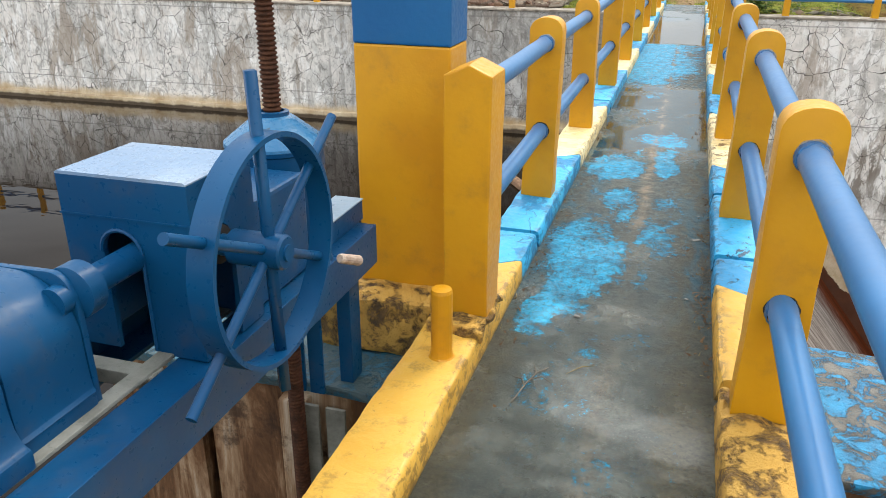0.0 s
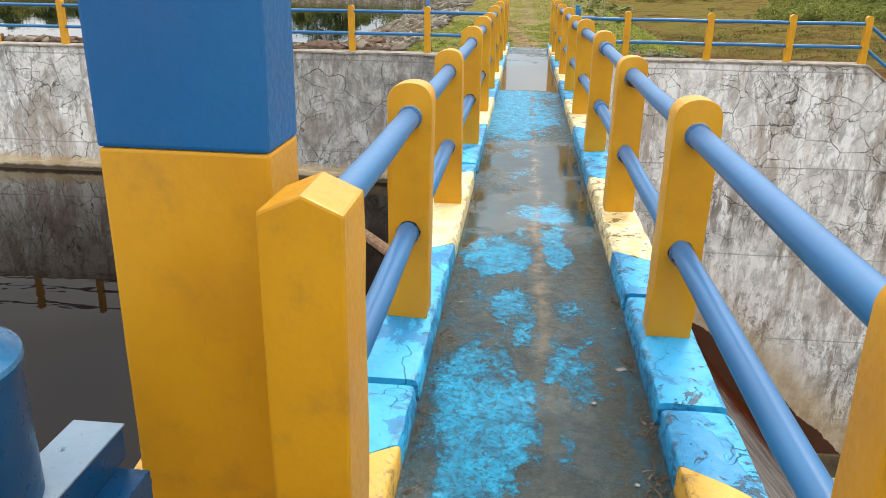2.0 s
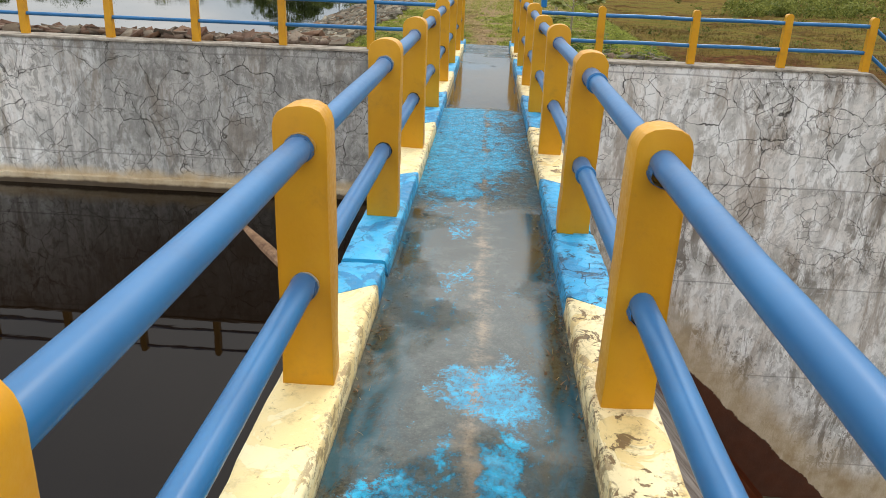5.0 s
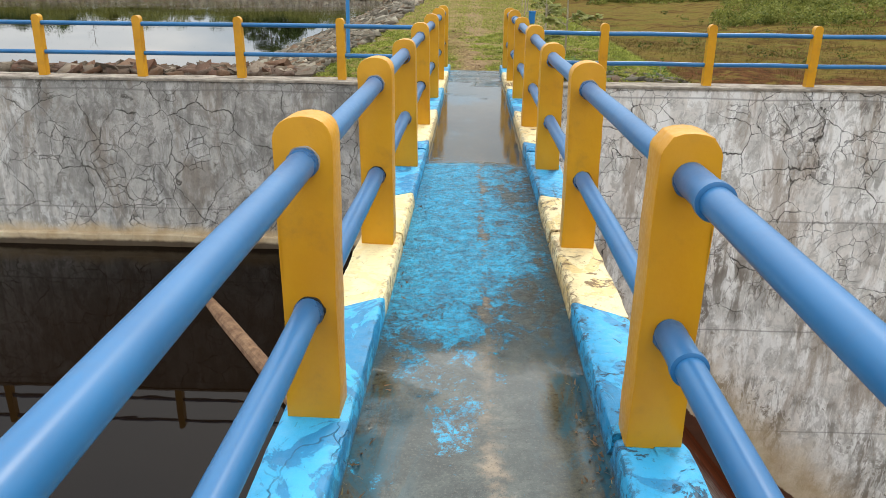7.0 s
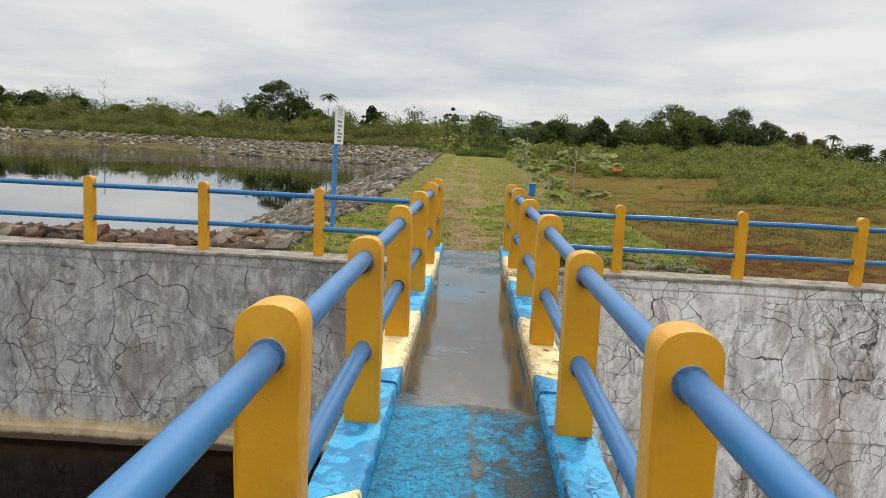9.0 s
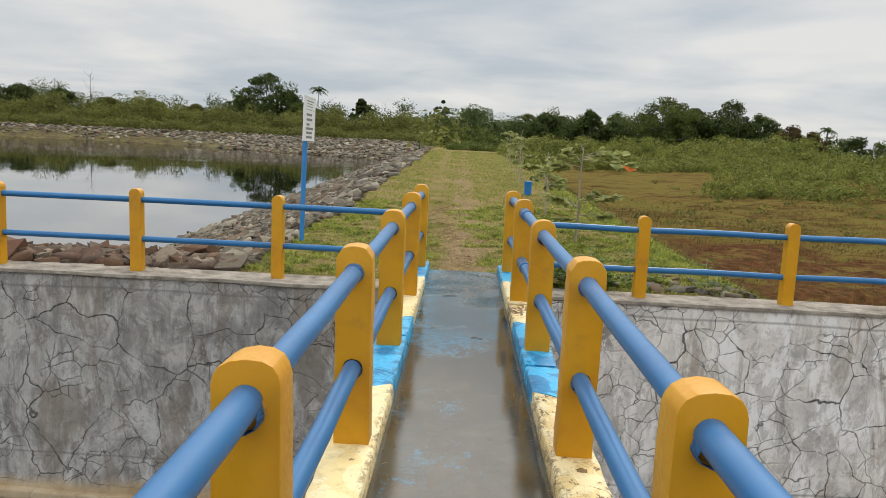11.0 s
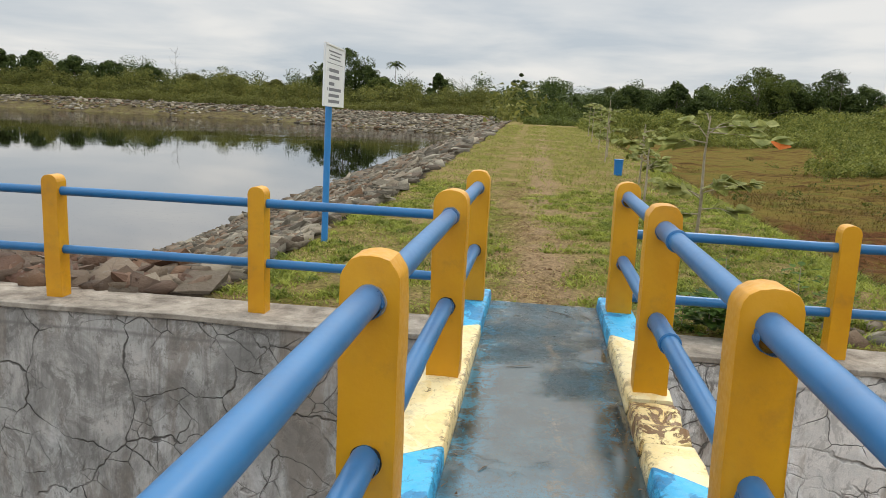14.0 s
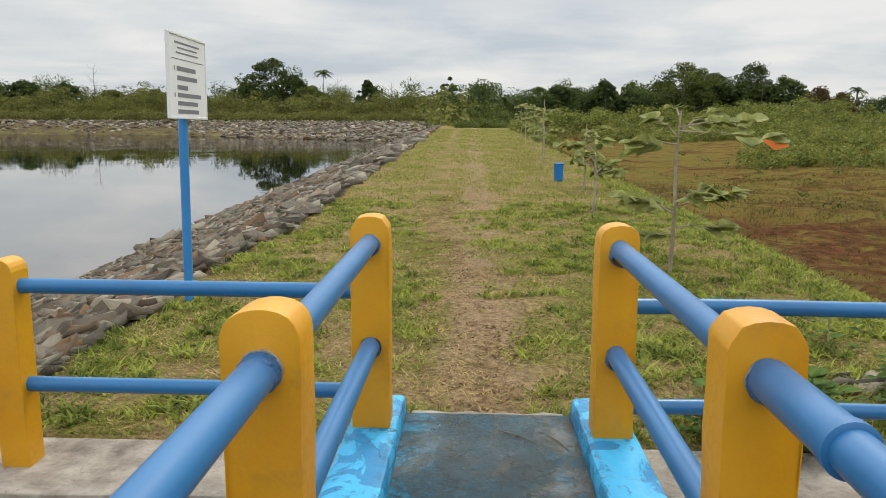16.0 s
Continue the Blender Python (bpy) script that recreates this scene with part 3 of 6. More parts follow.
def rapid_mat():
    m = Mat("foaming_tailwater", (0.015, 0.010, 0.007), 0.06)
    bent = m.bent(1.6, 0.5)
    f = m.noise(1.3, 7, 0.7, 0.8, m.scaled((0.5, 1.7, 1.0), bent))
    near = m.step(m.math("ADD", m.axis(0), m.math("MULTIPLY", m.axis(1), -0.15)), 5.0, 12.0, 0.05, -0.01)
    along = m.math("ADD", m.axis(1), m.math("MULTIPLY", m.step(m.axis(0), 7.0, 9.5, 0.0, 1.0), 0.9))
    wallside = m.step(m.math("ADD", along, m.math("MULTIPLY", m.noise(0.6, 5), 0.7)), 16.1, 16.6, 0.0, 0.22)
    toe = m.step(m.axis(0), 6.3, 7.4, 0.13, 0.0)
    foam = m.step(m.math("ADD", m.math("ADD", f, near), m.math("ADD", wallside, toe)), 0.59, 0.64)
    m.color(m.mix(foam, (0.015, 0.010, 0.007), (0.62, 0.62, 0.60)))
    m.rough(m.step(foam, 0.0, 1.0, 0.06, 0.7))
    m.bump(m.math("ADD", m.noise(1.1, 4, 0.6), foam), 0.8, 0.1)
    return m.m


M_RAPID = rapid_mat()


def chute_mat():
    m = Mat("wet_spillway_face", (0.1, 0.04, 0.02), 0.8, 0.0, 0.03)
    s = m.noise(1.0, 6, 0.7, 0.4, m.scaled((0.5, 4.0, 0.5)))
    red = m.ramp(s, [(0.3, (0.034, 0.008, 0.003)), (0.7, (0.090, 0.021, 0.006))])
    grey = m.ramp(m.noise(1.0, 7, 0.75, 0.4, m.scaled((0.9, 9.0, 0.9))), [(0.35, (0.055, 0.036, 0.028)), (0.68, (0.30, 0.27, 0.245))])
    near = m.step(m.math("ADD", m.axis(1), m.math("MULTIPLY", m.noise(3.0, 4), 2.5)), 14.6, 16.4, 1.0, 0.0)
    m.color(m.mix(near, red, grey))
    m.bump(s, 0.4, 0.02)
    return m.m


M_CHUTE = chute_mat()


PATH_Y = (16.6, 18.0, 20.0, 23.5, 28.0, 33.0, 47.0, 90.0)
PATH_X = (0.0, -0.05, -0.18, -0.48, -0.74, -0.90, -1.10, -1.60)


def ground_mat():
    m = Mat("mown_dry_grass_ground", (0.1, 0.1, 0.04), 1.0, 0.0, 0.02)
    x, y, z = m.axis(0), m.axis(1), m.axis(2)
    patch = m.noise(0.9, 6, 0.7, 0.4)
    fine = m.noise(24.0, 5, 0.75)
    green = m.ramp(fine, [(0.3, (0.040, 0.042, 0.011)), (0.7, (0.26, 0.245, 0.058))])
    straw = m.ramp(fine, [(0.3, (0.070, 0.047, 0.024)), (0.7, (0.42, 0.31, 0.145))])
    c = m.mix(m.step(patch, 0.40, 0.60), green, straw)
    # trodden line along the crest
    wob = m.math("MULTIPLY", m.math("SUBTRACT", m.noise(0.6, 3), 0.5), 0.35)
    line = m.ramp(m.math("DIVIDE", m.math("SUBTRACT", y, 16.6), 73.4), [((py - 16.6) / 73.4, px) for py, px in zip(PATH_Y, PATH_X)])
    tread = m.step(m.math("ABSOLUTE", m.math("ADD", m.math("SUBTRACT", x, line), wob)), 0.15, 0.38, 1.0, 0.0)
    tread = m.math("MULTIPLY", tread, m.step(m.noise(3.0, 6, 0.75), 0.32, 0.50))
    c = m.mix(m.math("MULTIPLY", tread, 0.95), c, m.ramp(fine, [(0.3, (0.120, 0.080, 0.046)), (0.7, (0.42, 0.30, 0.175))]))
    # rough field on the low side, with bare red earth
    field = m.step(x, 3.0, 4.2)
    tus = m.noise(1.0, 7, 0.72, 0.6, m.scaled((0.22, 0.75, 1.0)))
    fcol = m.ramp(tus, [(0.34, (0.040, 0.021, 0.008)), (0.43, (0.100, 0.060, 0.020)), (0.52, (0.155, 0.115, 0.030)), (0.62, (0.085, 0.085, 0.018)), (0.72, (0.19, 0.145, 0.045))])
    c = m.mix(field, c, fcol)
    ex = m.math("DIVIDE", m.math("SUBTRACT", x, 11.0), 6.5)
    ey = m.math("DIVIDE", m.math("SUBTRACT", y, 34.0), 9.0)
    er = m.math("ADD", m.math("ADD", m.math("MULTIPLY", ex, ex), m.math("MULTIPLY", ey, ey)), m.math("MULTIPLY", m.noise(0.5, 6, 0.7), 0.9))
    earth = m.math("MULTIPLY", m.step(er, 1.0, 1.6, 1.0, 0.0), m.step(m.noise(0.9, 6, 0.7, 0.5), 0.36, 0.52))
    c = m.mix(m.math("MULTIPLY", earth, 0.9), c, m.ramp(m.noise(3.0, 6), [(0.3, (0.028, 0.013, 0.006)), (0.7, (0.135, 0.056, 0.026))]))
    # dark wet soil under the stones of the slope
    slope = m.step(m.math("ADD", m.math("ADD", x, m.math("MULTIPLY", m.math("MAXIMUM", m.math("SUBTRACT", y, 26.0), 0.0), 0.02)), m.math("MULTIPLY", m.math("SUBTRACT", m.noise(1.5, 4), 0.5), 0.6)), -2.55, -2.35, 1.0, 0.0)
    c = m.mix(slope, c, m.ramp(fine, [(0.3, (0.018, 0.014, 0.010)), (0.7, (0.060, 0.048, 0.036))]))
    m.color(c)
    m.bump(m.math("ADD", m.noise(30.0, 5, 0.7), m.math("MULTIPLY", m.noise(4.0, 5), 1.5)), 0.9, 0.04)
    return m.m


M_GROUND = ground_mat()


def stone_mat():
    m = Mat("angular_riprap_stone", (0.3, 0.27, 0.24), 0.85, 0.0, 0.3)
    r = m.math("FRACT", m.math("ADD", m.random(), m.island()))
    c = m.ramp(r, [(0.0, (0.080, 0.070, 0.050)), (0.18, (0.175, 0.158, 0.120)), (0.36, (0.31, 0.280, 0.210)), (0.52, (0.110, 0.088, 0.060)), (0.66, (0.21, 0.118, 0.062)), (0.80, (0.37, 0.325, 0.240)), (1.0, (0.095, 0.062, 0.038))])
    c = m.mix(m.step(m.noise(6.0, 6, 0.7), 0.45, 0.7, 0.0, 0.45), c, (0.13, 0.10, 0.075))
    ruddy = m.math("MULTIPLY", m.step(m.math("ADD", m.axis(1), m.axis(0)), 14.1, 15.0, 1.0, 0.0), m.step(m.math("FRACT", m.math("MULTIPLY", r, 7.0)), 0.2, 0.8, 0.25, 0.85))
    c = m.mix(ruddy, c, (0.150, 0.070, 0.042))
    c = m.mix(m.step(m.noise(16.0, 4, 0.7), 0.60, 0.70, 0.0, 0.35), c, (0.32, 0.30, 0.26))
    c = m.mix(m.step(m.math("FRACT", m.math("MULTIPLY", r, 3.7)), 0.0, 1.0, 0.0, 0.55), c, (0.045, 0.035, 0.025))
    m.color(c)
    m.bump(m.noise(18.0, 6, 0.7), 0.9, 0.03)
    return m.m


M_STONE = stone_mat()


def far_bank_mat():
    m = Mat("far_riprap_bank", (0.3, 0.28, 0.24), 0.9, 0.0, 0.2)
    z = m.axis(2)
    coarse = m.axis(0, m.cells(0.62, m.bent(0.8, 0.8)))
    cell = m.ramp(m.math("ADD", m.math("MULTIPLY", coarse, 0.75), m.math("MULTIPLY", m.axis(0, m.cells(1.6)), 0.25)), [(0.15, (0.022, 0.018, 0.009)), (0.42, (0.062, 0.048, 0.024)), (0.62, (0.10, 0.083, 0.048)), (0.88, (0.26, 0.23, 0.17))])
    grass = m.ramp(m.noise(0.35, 7, 0.75), [(0.34, (0.030, 0.024, 0.008)), (0.48, (0.090, 0.066, 0.026)), (0.62, (0.120, 0.105, 0.030)), (0.74, (0.20, 0.165, 0.080))])
    reach = m.step(m.axis(0), -110.0, -60.0, 1.25, 0.0)
    band = m.step(m.math("SUBTRACT", m.math("ADD", z, m.math("MULTIPLY", m.noise(0.06, 6, 0.65), 3.0)), reach), -0.3, 0.5, 1.0, 0.0)
    veil = m.math("MAXIMUM", m.math("MULTIPLY", band, 0.95), m.step(m.noise(0.16, 7, 0.75), 0.50, 0.62, 0.0, 0.85))
    m.color(m.mix(veil, cell, grass))
    m.bump(m.edges(0.85), 0.9, 0.35)
    return m.m


M_BANK = far_bank_mat()


def leaf_mat(name, dark, light, rough=0.55, clump=0.9):
    """Leaves that let part of the light through."""
    m = Mat(name, light, max(rough, 0.65), 0.0, 0.15)
    lump = m.step(m.noise(clump, 4, 0.65), 0.36, 0.64)
    c = m.mix(m.math("ADD", m.math("MULTIPLY", m.island(), 0.45), m.math("MULTIPLY", lump, 0.55)), dark, light)
    m.color(c)
    thin = m.node("ShaderNodeBsdfTranslucent")
    m.link(c, thin.inputs["Color"])
    both = m.node("ShaderNodeMixShader")
    both.inputs[0].default_value = 0.38
    m.link(m.p.outputs[0], both.inputs[1])
    m.link(thin.outputs[0], both.inputs[2])
    m.link(both.outputs[0], m.t.nodes["Material Output"].inputs["Surface"])
    return m.m


M_LEAF_DARK = leaf_mat("dark_forest_leaves", (0.016, 0.032, 0.009), (0.115, 0.150, 0.040), clump=0.5)
M_LEAF_MID = leaf_mat("mid_green_leaves", (0.026, 0.046, 0.010), (0.17, 0.20, 0.045), clump=0.35)
M_LEAF_FAR = leaf_mat("sunlit_far_scrub_leaves", (0.032, 0.048, 0.011), (0.27, 0.265, 0.066), clump=0.11)
M_LEAF_OLIVE = leaf_mat("olive_scrub_leaves", (0.065, 0.075, 0.016), (0.20, 0.195, 0.05))
M_LEAF_SCRUB = leaf_mat("yellowish_scrub_leaves", (0.055, 0.080, 0.014), (0.30, 0.31, 0.072))
M_LEAF_BROWN = leaf_mat("browning_leaves", (0.05, 0.035, 0.015), (0.15, 0.105, 0.045))
M_LEAF_SAP = leaf_mat("broad_sapling_leaves", (0.13, 0.16, 0.040), (0.46, 0.46, 0.17), 0.45, 6.0)
M_LEAF_WEED = leaf_mat("fresh_weed_leaves", (0.032, 0.072, 0.012), (0.155, 0.25, 0.045), clump=9.0)
M_LEAF_RED = leaf_mat("orange_dying_leaf", (0.45, 0.10, 0.02), (0.62, 0.17, 0.035), 0.5)
M_GRASS = leaf_mat("short_green_grass", (0.050, 0.082, 0.011), (0.43, 0.46, 0.090), clump=4.0)
M_LITTER = leaf_mat("dead_leaf_litter", (0.095, 0.050, 0.026), (0.30, 0.185, 0.10))
M_FIELDGREEN = leaf_mat("olive_field_grass", (0.036, 0.040, 0.009), (0.18, 0.165, 0.036), clump=1.5)
M_STRAW = leaf_mat("dry_cut_grass", (0.11, 0.072, 0.026), (0.62, 0.48, 0.22), clump=5.0)
M_TALLGRASS = leaf_mat("rank_field_grass", (0.048, 0.029, 0.010), (0.21, 0.145, 0.041), clump=1.3)
M_BARK = concrete("grey_brown_bark", (0.075, 0.06, 0.045), (0.22, 0.19, 0.15), 8.0, 0.9, 0.7)
M_STEM = concrete("pale_sapling_bark", (0.24, 0.20, 0.14), (0.44, 0.38, 0.28), 14.0, 0.8, 0.4)


# ---- geometry helpers ----
def part(name, bm, material, parent=None, label="", kind="", smooth=False):
    """Links a bmesh as one mesh object, under a thing or a part if one is given."""
    me = bpy.data.meshes.new(name)
    bmesh.ops.recalc_face_normals(bm, faces=bm.faces)
    if smooth:
        for e in bm.edges:
            e.smooth = e.calc_face_angle(0.0) < 0.65
    bm.to_mesh(me)
    bm.free()
    if smooth:
        me.polygons.foreach_set("use_smooth", [True] * len(me.polygons))
    me.materials.append(material)
    ob = new(name, me)
    if parent:
        ob.parent = parent
    return tagged(ob, label, kind=kind)


def np_part(name, verts, faces, material, parent=None, label="", kind="", smooth=False):
    """Links arrays of vertices and of equal-sided faces as one mesh object."""
    verts, faces = np.asarray(verts, np.float32), np.asarray(faces, np.int32)
    me = bpy.data.meshes.new(name)
    me.vertices.add(len(verts))
    me.vertices.foreach_set("co", verts.ravel())
    k = faces.shape[1]
    me.loops.add(faces.size)
    me.loops.foreach_set("vertex_index", faces.ravel())
    me.polygons.add(len(faces))
    me.polygons.foreach_set("loop_start", np.arange(0, faces.size, k, dtype=np.int32))
    if smooth:
        me.polygons.foreach_set("use_smooth", np.ones(len(faces), bool))
    me.update(calc_edges=True)
    me.validate()
    me.materials.append(material)
    ob = new(name, me)
    if parent:
        ob.parent = parent
    return tagged(ob, label, kind=kind)


def empty(name, at=(0, 0, 0)):
    ob = new(name)
    ob.empty_display_size = 0.1
    ob.location = at
    return ob


def add_box(bm, x0, x1, y0, y1, z0, z1, bevel=0.0, seg=2):
    r = bmesh.ops.create_cube(bm, size=1.0)
    for v in r["verts"]:
        v.co = Vector(((x0 + x1) / 2 + v.co.x * (x1 - x0), (y0 + y1) / 2 + v.co.y * (y1 - y0), (z0 + z1) / 2 + v.co.z * (z1 - z0)))
    if bevel:
        es = list({e for v in r["verts"] for e in v.link_edges})
        bmesh.ops.bevel(bm, geom=es, offset=bevel, segments=seg, affect="EDGES", profile=0.6)
    return bm


def box(x0, x1, y0, y1, z0, z1, bevel=0.0, seg=2):
    return add_box(bmesh.new(), x0, x1, y0, y1, z0, z1, bevel, seg)


def add_tube(bm, points, radii, sides=12, caps=True):
    """A tube through points, with a radius at each."""
    pts = [Vector(p) for p in points]
    if isinstance(radii, (int, float)):
        radii = [radii] * len(pts)
    rings = []
    up = None
    for i, p in enumerate(pts):
        d = (pts[min(i + 1, len(pts) - 1)] - pts[max(i - 1, 0)]).normalized()
        if up is None:
            up = Vector((0, 0, 1)) if abs(d.z) < 0.9 else Vector((1, 0, 0))
        a = d.cross(up).normalized()
        b = a.cross(d).normalized()
        up = b
        rings.append([bm.verts.new(p + radii[i] * (math.cos(2 * math.pi * k / sides) * a + math.sin(2 * math.pi * k / sides) * b)) for k in range(sides)])
    for r0, r1 in zip(rings, rings[1:]):
        for k in range(sides):
            bm.faces.new((r0[k], r0[(k + 1) % sides], r1[(k + 1) % sides], r1[k]))
    if caps:
        bm.faces.new(list(reversed(rings[0])))
        bm.faces.new(rings[-1])
    return bm


def tube(points, radii, sides=12, caps=True):
    return add_tube(bmesh.new(), points, radii, sides, caps)


def prism(profile, axis, lo, hi, bevel=0.0):
    """A closed profile of (u, v) pulled along an axis: 'x' takes (y, z), 'y' takes (x, z), 'z' takes (x, y)."""
    def place(u, v, w):
        return {"x": (w, u, v), "y": (u, w, v), "z": (u, v, w)}[axis]
    bm = bmesh.new()
    a = [bm.verts.new(place(u, v, lo)) for u, v in profile]
    b = [bm.verts.new(place(u, v, hi)) for u, v in profile]
    n = len(profile)
    bm.faces.new(a)
    bm.faces.new(list(reversed(b)))
    for k in range(n):
        bm.faces.new((a[k], a[(k + 1) % n], b[(k + 1) % n], b[k]))
    bmesh.ops.recalc_face_normals(bm, faces=bm.faces)
    if bevel:
        es = [e for e in bm.edges if e.calc_face_angle(0) > 0.35]
        bmesh.ops.bevel(bm, geom=es, offset=bevel, segments=2, affect="EDGES", profile=0.6)
    return bm


def lathe(profile, at, sides=32):
    """A profile of (radius, height) turned about the vertical through at."""
    bm = bmesh.new()
    rings = []
    for r, z in profile:
        rings.append([bm.verts.new((at[0] + r * math.cos(2 * math.pi * k / sides), at[1] + r * math.sin(2 * math.pi * k / sides), at[2] + z)) for k in range(sides)])
    for r0, r1 in zip(rings, rings[1:]):
        for k in range(sides):
            bm.faces.new((r0[k], r0[(k + 1) % sides], r1[(k + 1) % sides], r1[k]))
    bm.faces.new(list(reversed(rings[0])))
    bm.faces.new(rings[-1])
    return bm


def roughen(bm, amount, scale, seed=0.0):
    """Pushes vertices about by a smooth noise, for uneven masonry."""
    for v in bm.verts:
        q = v.co * scale + Vector((seed, seed * 0.7, seed * 1.3))
        v.co += amount * Vector((noise.noise(q), noise.noise(q + Vector((31, 0, 0))), noise.noise(q + Vector((0, 57, 0)))))
    return bm


def cuts(bm, step):
    """Cuts long edges into pieces of about one step, so that roughen has vertices to move."""
    for _ in range(7):
        es = [e for e in bm.edges if e.calc_length() > step * 1.5]
        if not es:
            break
        bmesh.ops.subdivide_edges(bm, edges=es, cuts=1, use_grid_fill=True)
    return bm


# ---- the large structure ----
WATER_Z, POOL_Z = -2.65, -8.8
FACE_Y, PIER_Y0, PIER_Y1 = 16.05, 2.17, 2.92


def wing_top(x):
    """Top of the far wall: level, then falling beside the chute."""
    return -0.12 - max(0.0, x - 6.1) * 0.74


def crest_edge(y):
    """Line along the crest where the grass ends and the stones begin."""
    return -2.38 - 0.02 * np.clip(y - 26, 0, 150)


def path_x(y):
    """Middle of the trodden line along the crest."""
    return np.interp(y, PATH_Y, PATH_X)


def ground_z(x, y):
    x, y = np.asarray(x, float), np.asarray(y, float)
    crest = -0.13 + 0.008 * np.clip(y - 17, 0, 95)
    # reservoir slope, with a stone shoulder behind the wall
    d_left = np.clip(crest_edge(y) - x, 0, 400)
    d_shoulder = np.clip(y - 17.15, 0, 400)
    d = np.minimum(d_left, np.where(y > 16, d_shoulder + 0.0 * x, d_left))
    z = crest - 0.375 * d * d / (d + 0.3)
    # low field beyond the dam's dry slope
    far = np.clip((np.hypot(x, y - 10) - 45) / 60, 0, 1)
    field = -2.35 + 0.25 * np.sin(x * 0.31 + 1) * np.sin(y * 0.23) + 2.1 * far
    field = field + 1.9 * np.clip((x - 20) / 38, 0, 1) * np.clip((y - 38) / 35, 0, 1)
    dry = crest - 0.5 * np.clip(x - (3.05 + 0.012 * np.clip(y - 20, 0, 60)), 0, 100)
    z = np.where(x > 2, np.maximum(dry, field), z)
    # the dam turns away to the left far off and makes the far bank
    s = y - 205.0 + 0.0 * x                    # distance past the far bank's foot
    bank = -3.9 + np.clip(s, 0, 16) * 0.33
    z = np.where((x < 2) & (s > 0), np.maximum(z, np.minimum(bank, 0.3 + 0 * x)), z)
    z = np.maximum(z, -4.2)
    # ground beside the chute falls with the wing wall
    wing = -0.22 - np.clip(x - 6.1, 0, 60) * 0.74
    near = np.clip((y - 17.0) / 9.0, 0, 1)
    z = np.where((x > 5.5) & (y > 10), np.minimum(z, wing + near * 30), z)
    # below the wall's top, so that none of it shows through
    z = np.where((y > 16.15) & (y < 16.52), z - 0.15, z)
    # the channel itself
    chan = (y > -1.0) & (y < 16.3)
    z = np.where(chan, np.where(x < -0.2, -4.2, -11.0), z)
    z = np.where(y <= -1.0, np.where(x < -1.8, np.maximum(-0.13 - 0.42 * np.clip(-1.8 - x, 0, 60), -4.2), np.where(x > 2.5, np.maximum(-0.13 - 0.5 * (x - 2.5), -2.4), -0.13)), z)
    return z


def axis_steps(marks):
    out = []
    for lo, hi, step in marks:
        out.append(np.arange(lo, hi - 1e-6, step))
    return np.concatenate(out + [np.array([marks[-1][1]])])


gx = axis_steps([(-3000, -400, 400), (-400, -80, 20), (-80, -20, 2.5), (-20, -6, 0.7), (-6, 8, 0.25), (8, 30, 0.8), (30, 90, 3), (90, 400, 20), (400, 3000, 400)])
gy = axis_steps([(-3000, -300, 300), (-300, -40, 20), (-40, -1.2, 2.0), (-1.2, -0.8, 0.2), (-0.8, 16.0, 2.1), (16.0, 16.2, 0.1), (16.2, 16.5, 0.1), (16.5, 16.56, 0.06), (16.56, 30, 0.24), (30, 60, 0.8), (60, 240, 3), (240, 600, 30), (600, 3000, 300)])
GX, GY = np.meshgrid(gx, gy)
GZ = ground_z(GX, GY)
rough_g = np.random.default_rng(5).normal(0, 1, GZ.shape)
GZ = GZ + np.where((GY > 16.6) & (GX > 3.6) & (GX < 90) & (GY < 240), 0.07, 0.012) * rough_g
gv = np.stack([GX, GY, GZ], -1).reshape(-1, 3)
ny, nx = GX.shape
gi = np.arange(ny * nx).reshape(ny, nx)
gf = np.stack([gi[:-1, :-1], gi[:-1, 1:], gi[1:, 1:], gi[1:, :-1]], -1).reshape(-1, 4)
ground = np_part("ground", gv, gf, M_GROUND, smooth=True)
tagged(ground, "grassy dam crest, stony banks and low field", "ground", kind="structure")

# the far bank's stone facing, laid on the slope
bx, by = np.meshgrid(np.arange(0, 330, 1.5), np.arange(0, 14.3, 0.65))
fx = -1.5 - bx + 0.0 * by
foot = 62.0 * np.clip(1 - bx / 75.0, 0, 1)
fy = 205.0 + by + 1.5 * np.sin(bx * 0.02) - foot * (1 - by / 14.3)
fz = np.minimum(-3.05 + by * 0.33, 0.80) + 0.10 * np.random.default_rng(2).normal(0, 1, bx.shape)
bi = np.arange(bx.size).reshape(bx.shape)
bank = np_part("far_bank", np.stack([fx, fy, fz], -1).reshape(-1, 3), np.stack([bi[:-1, :-1], bi[:-1, 1:], bi[1:, 1:], bi[1:, :-1]], -1).reshape(-1, 4), M_BANK)
tagged(bank, "distant stone-faced reservoir bank with grassy foot", "embankment", kind="structure")

water = np_part("water", [(-900, -400, WATER_Z), (-0.35, -400, WATER_Z), (-0.35, 700, WATER_Z), (-900, 700, WATER_Z)], [(0, 1, 2, 3)], M_WATER)
tagged(water, "dark brown still reservoir water mirroring the sky", "water", kind="structure")
pool = np_part("water_tailrace", [(4.5, 2.5, POOL_Z), (90, 2.5, POOL_Z), (90, 16.3, POOL_Z), (4.5, 16.3, POOL_Z)], [(0, 1, 2, 3)], M_RAPID)
tagged(pool, "dark foaming water below the spillway", "water", kind="structure")

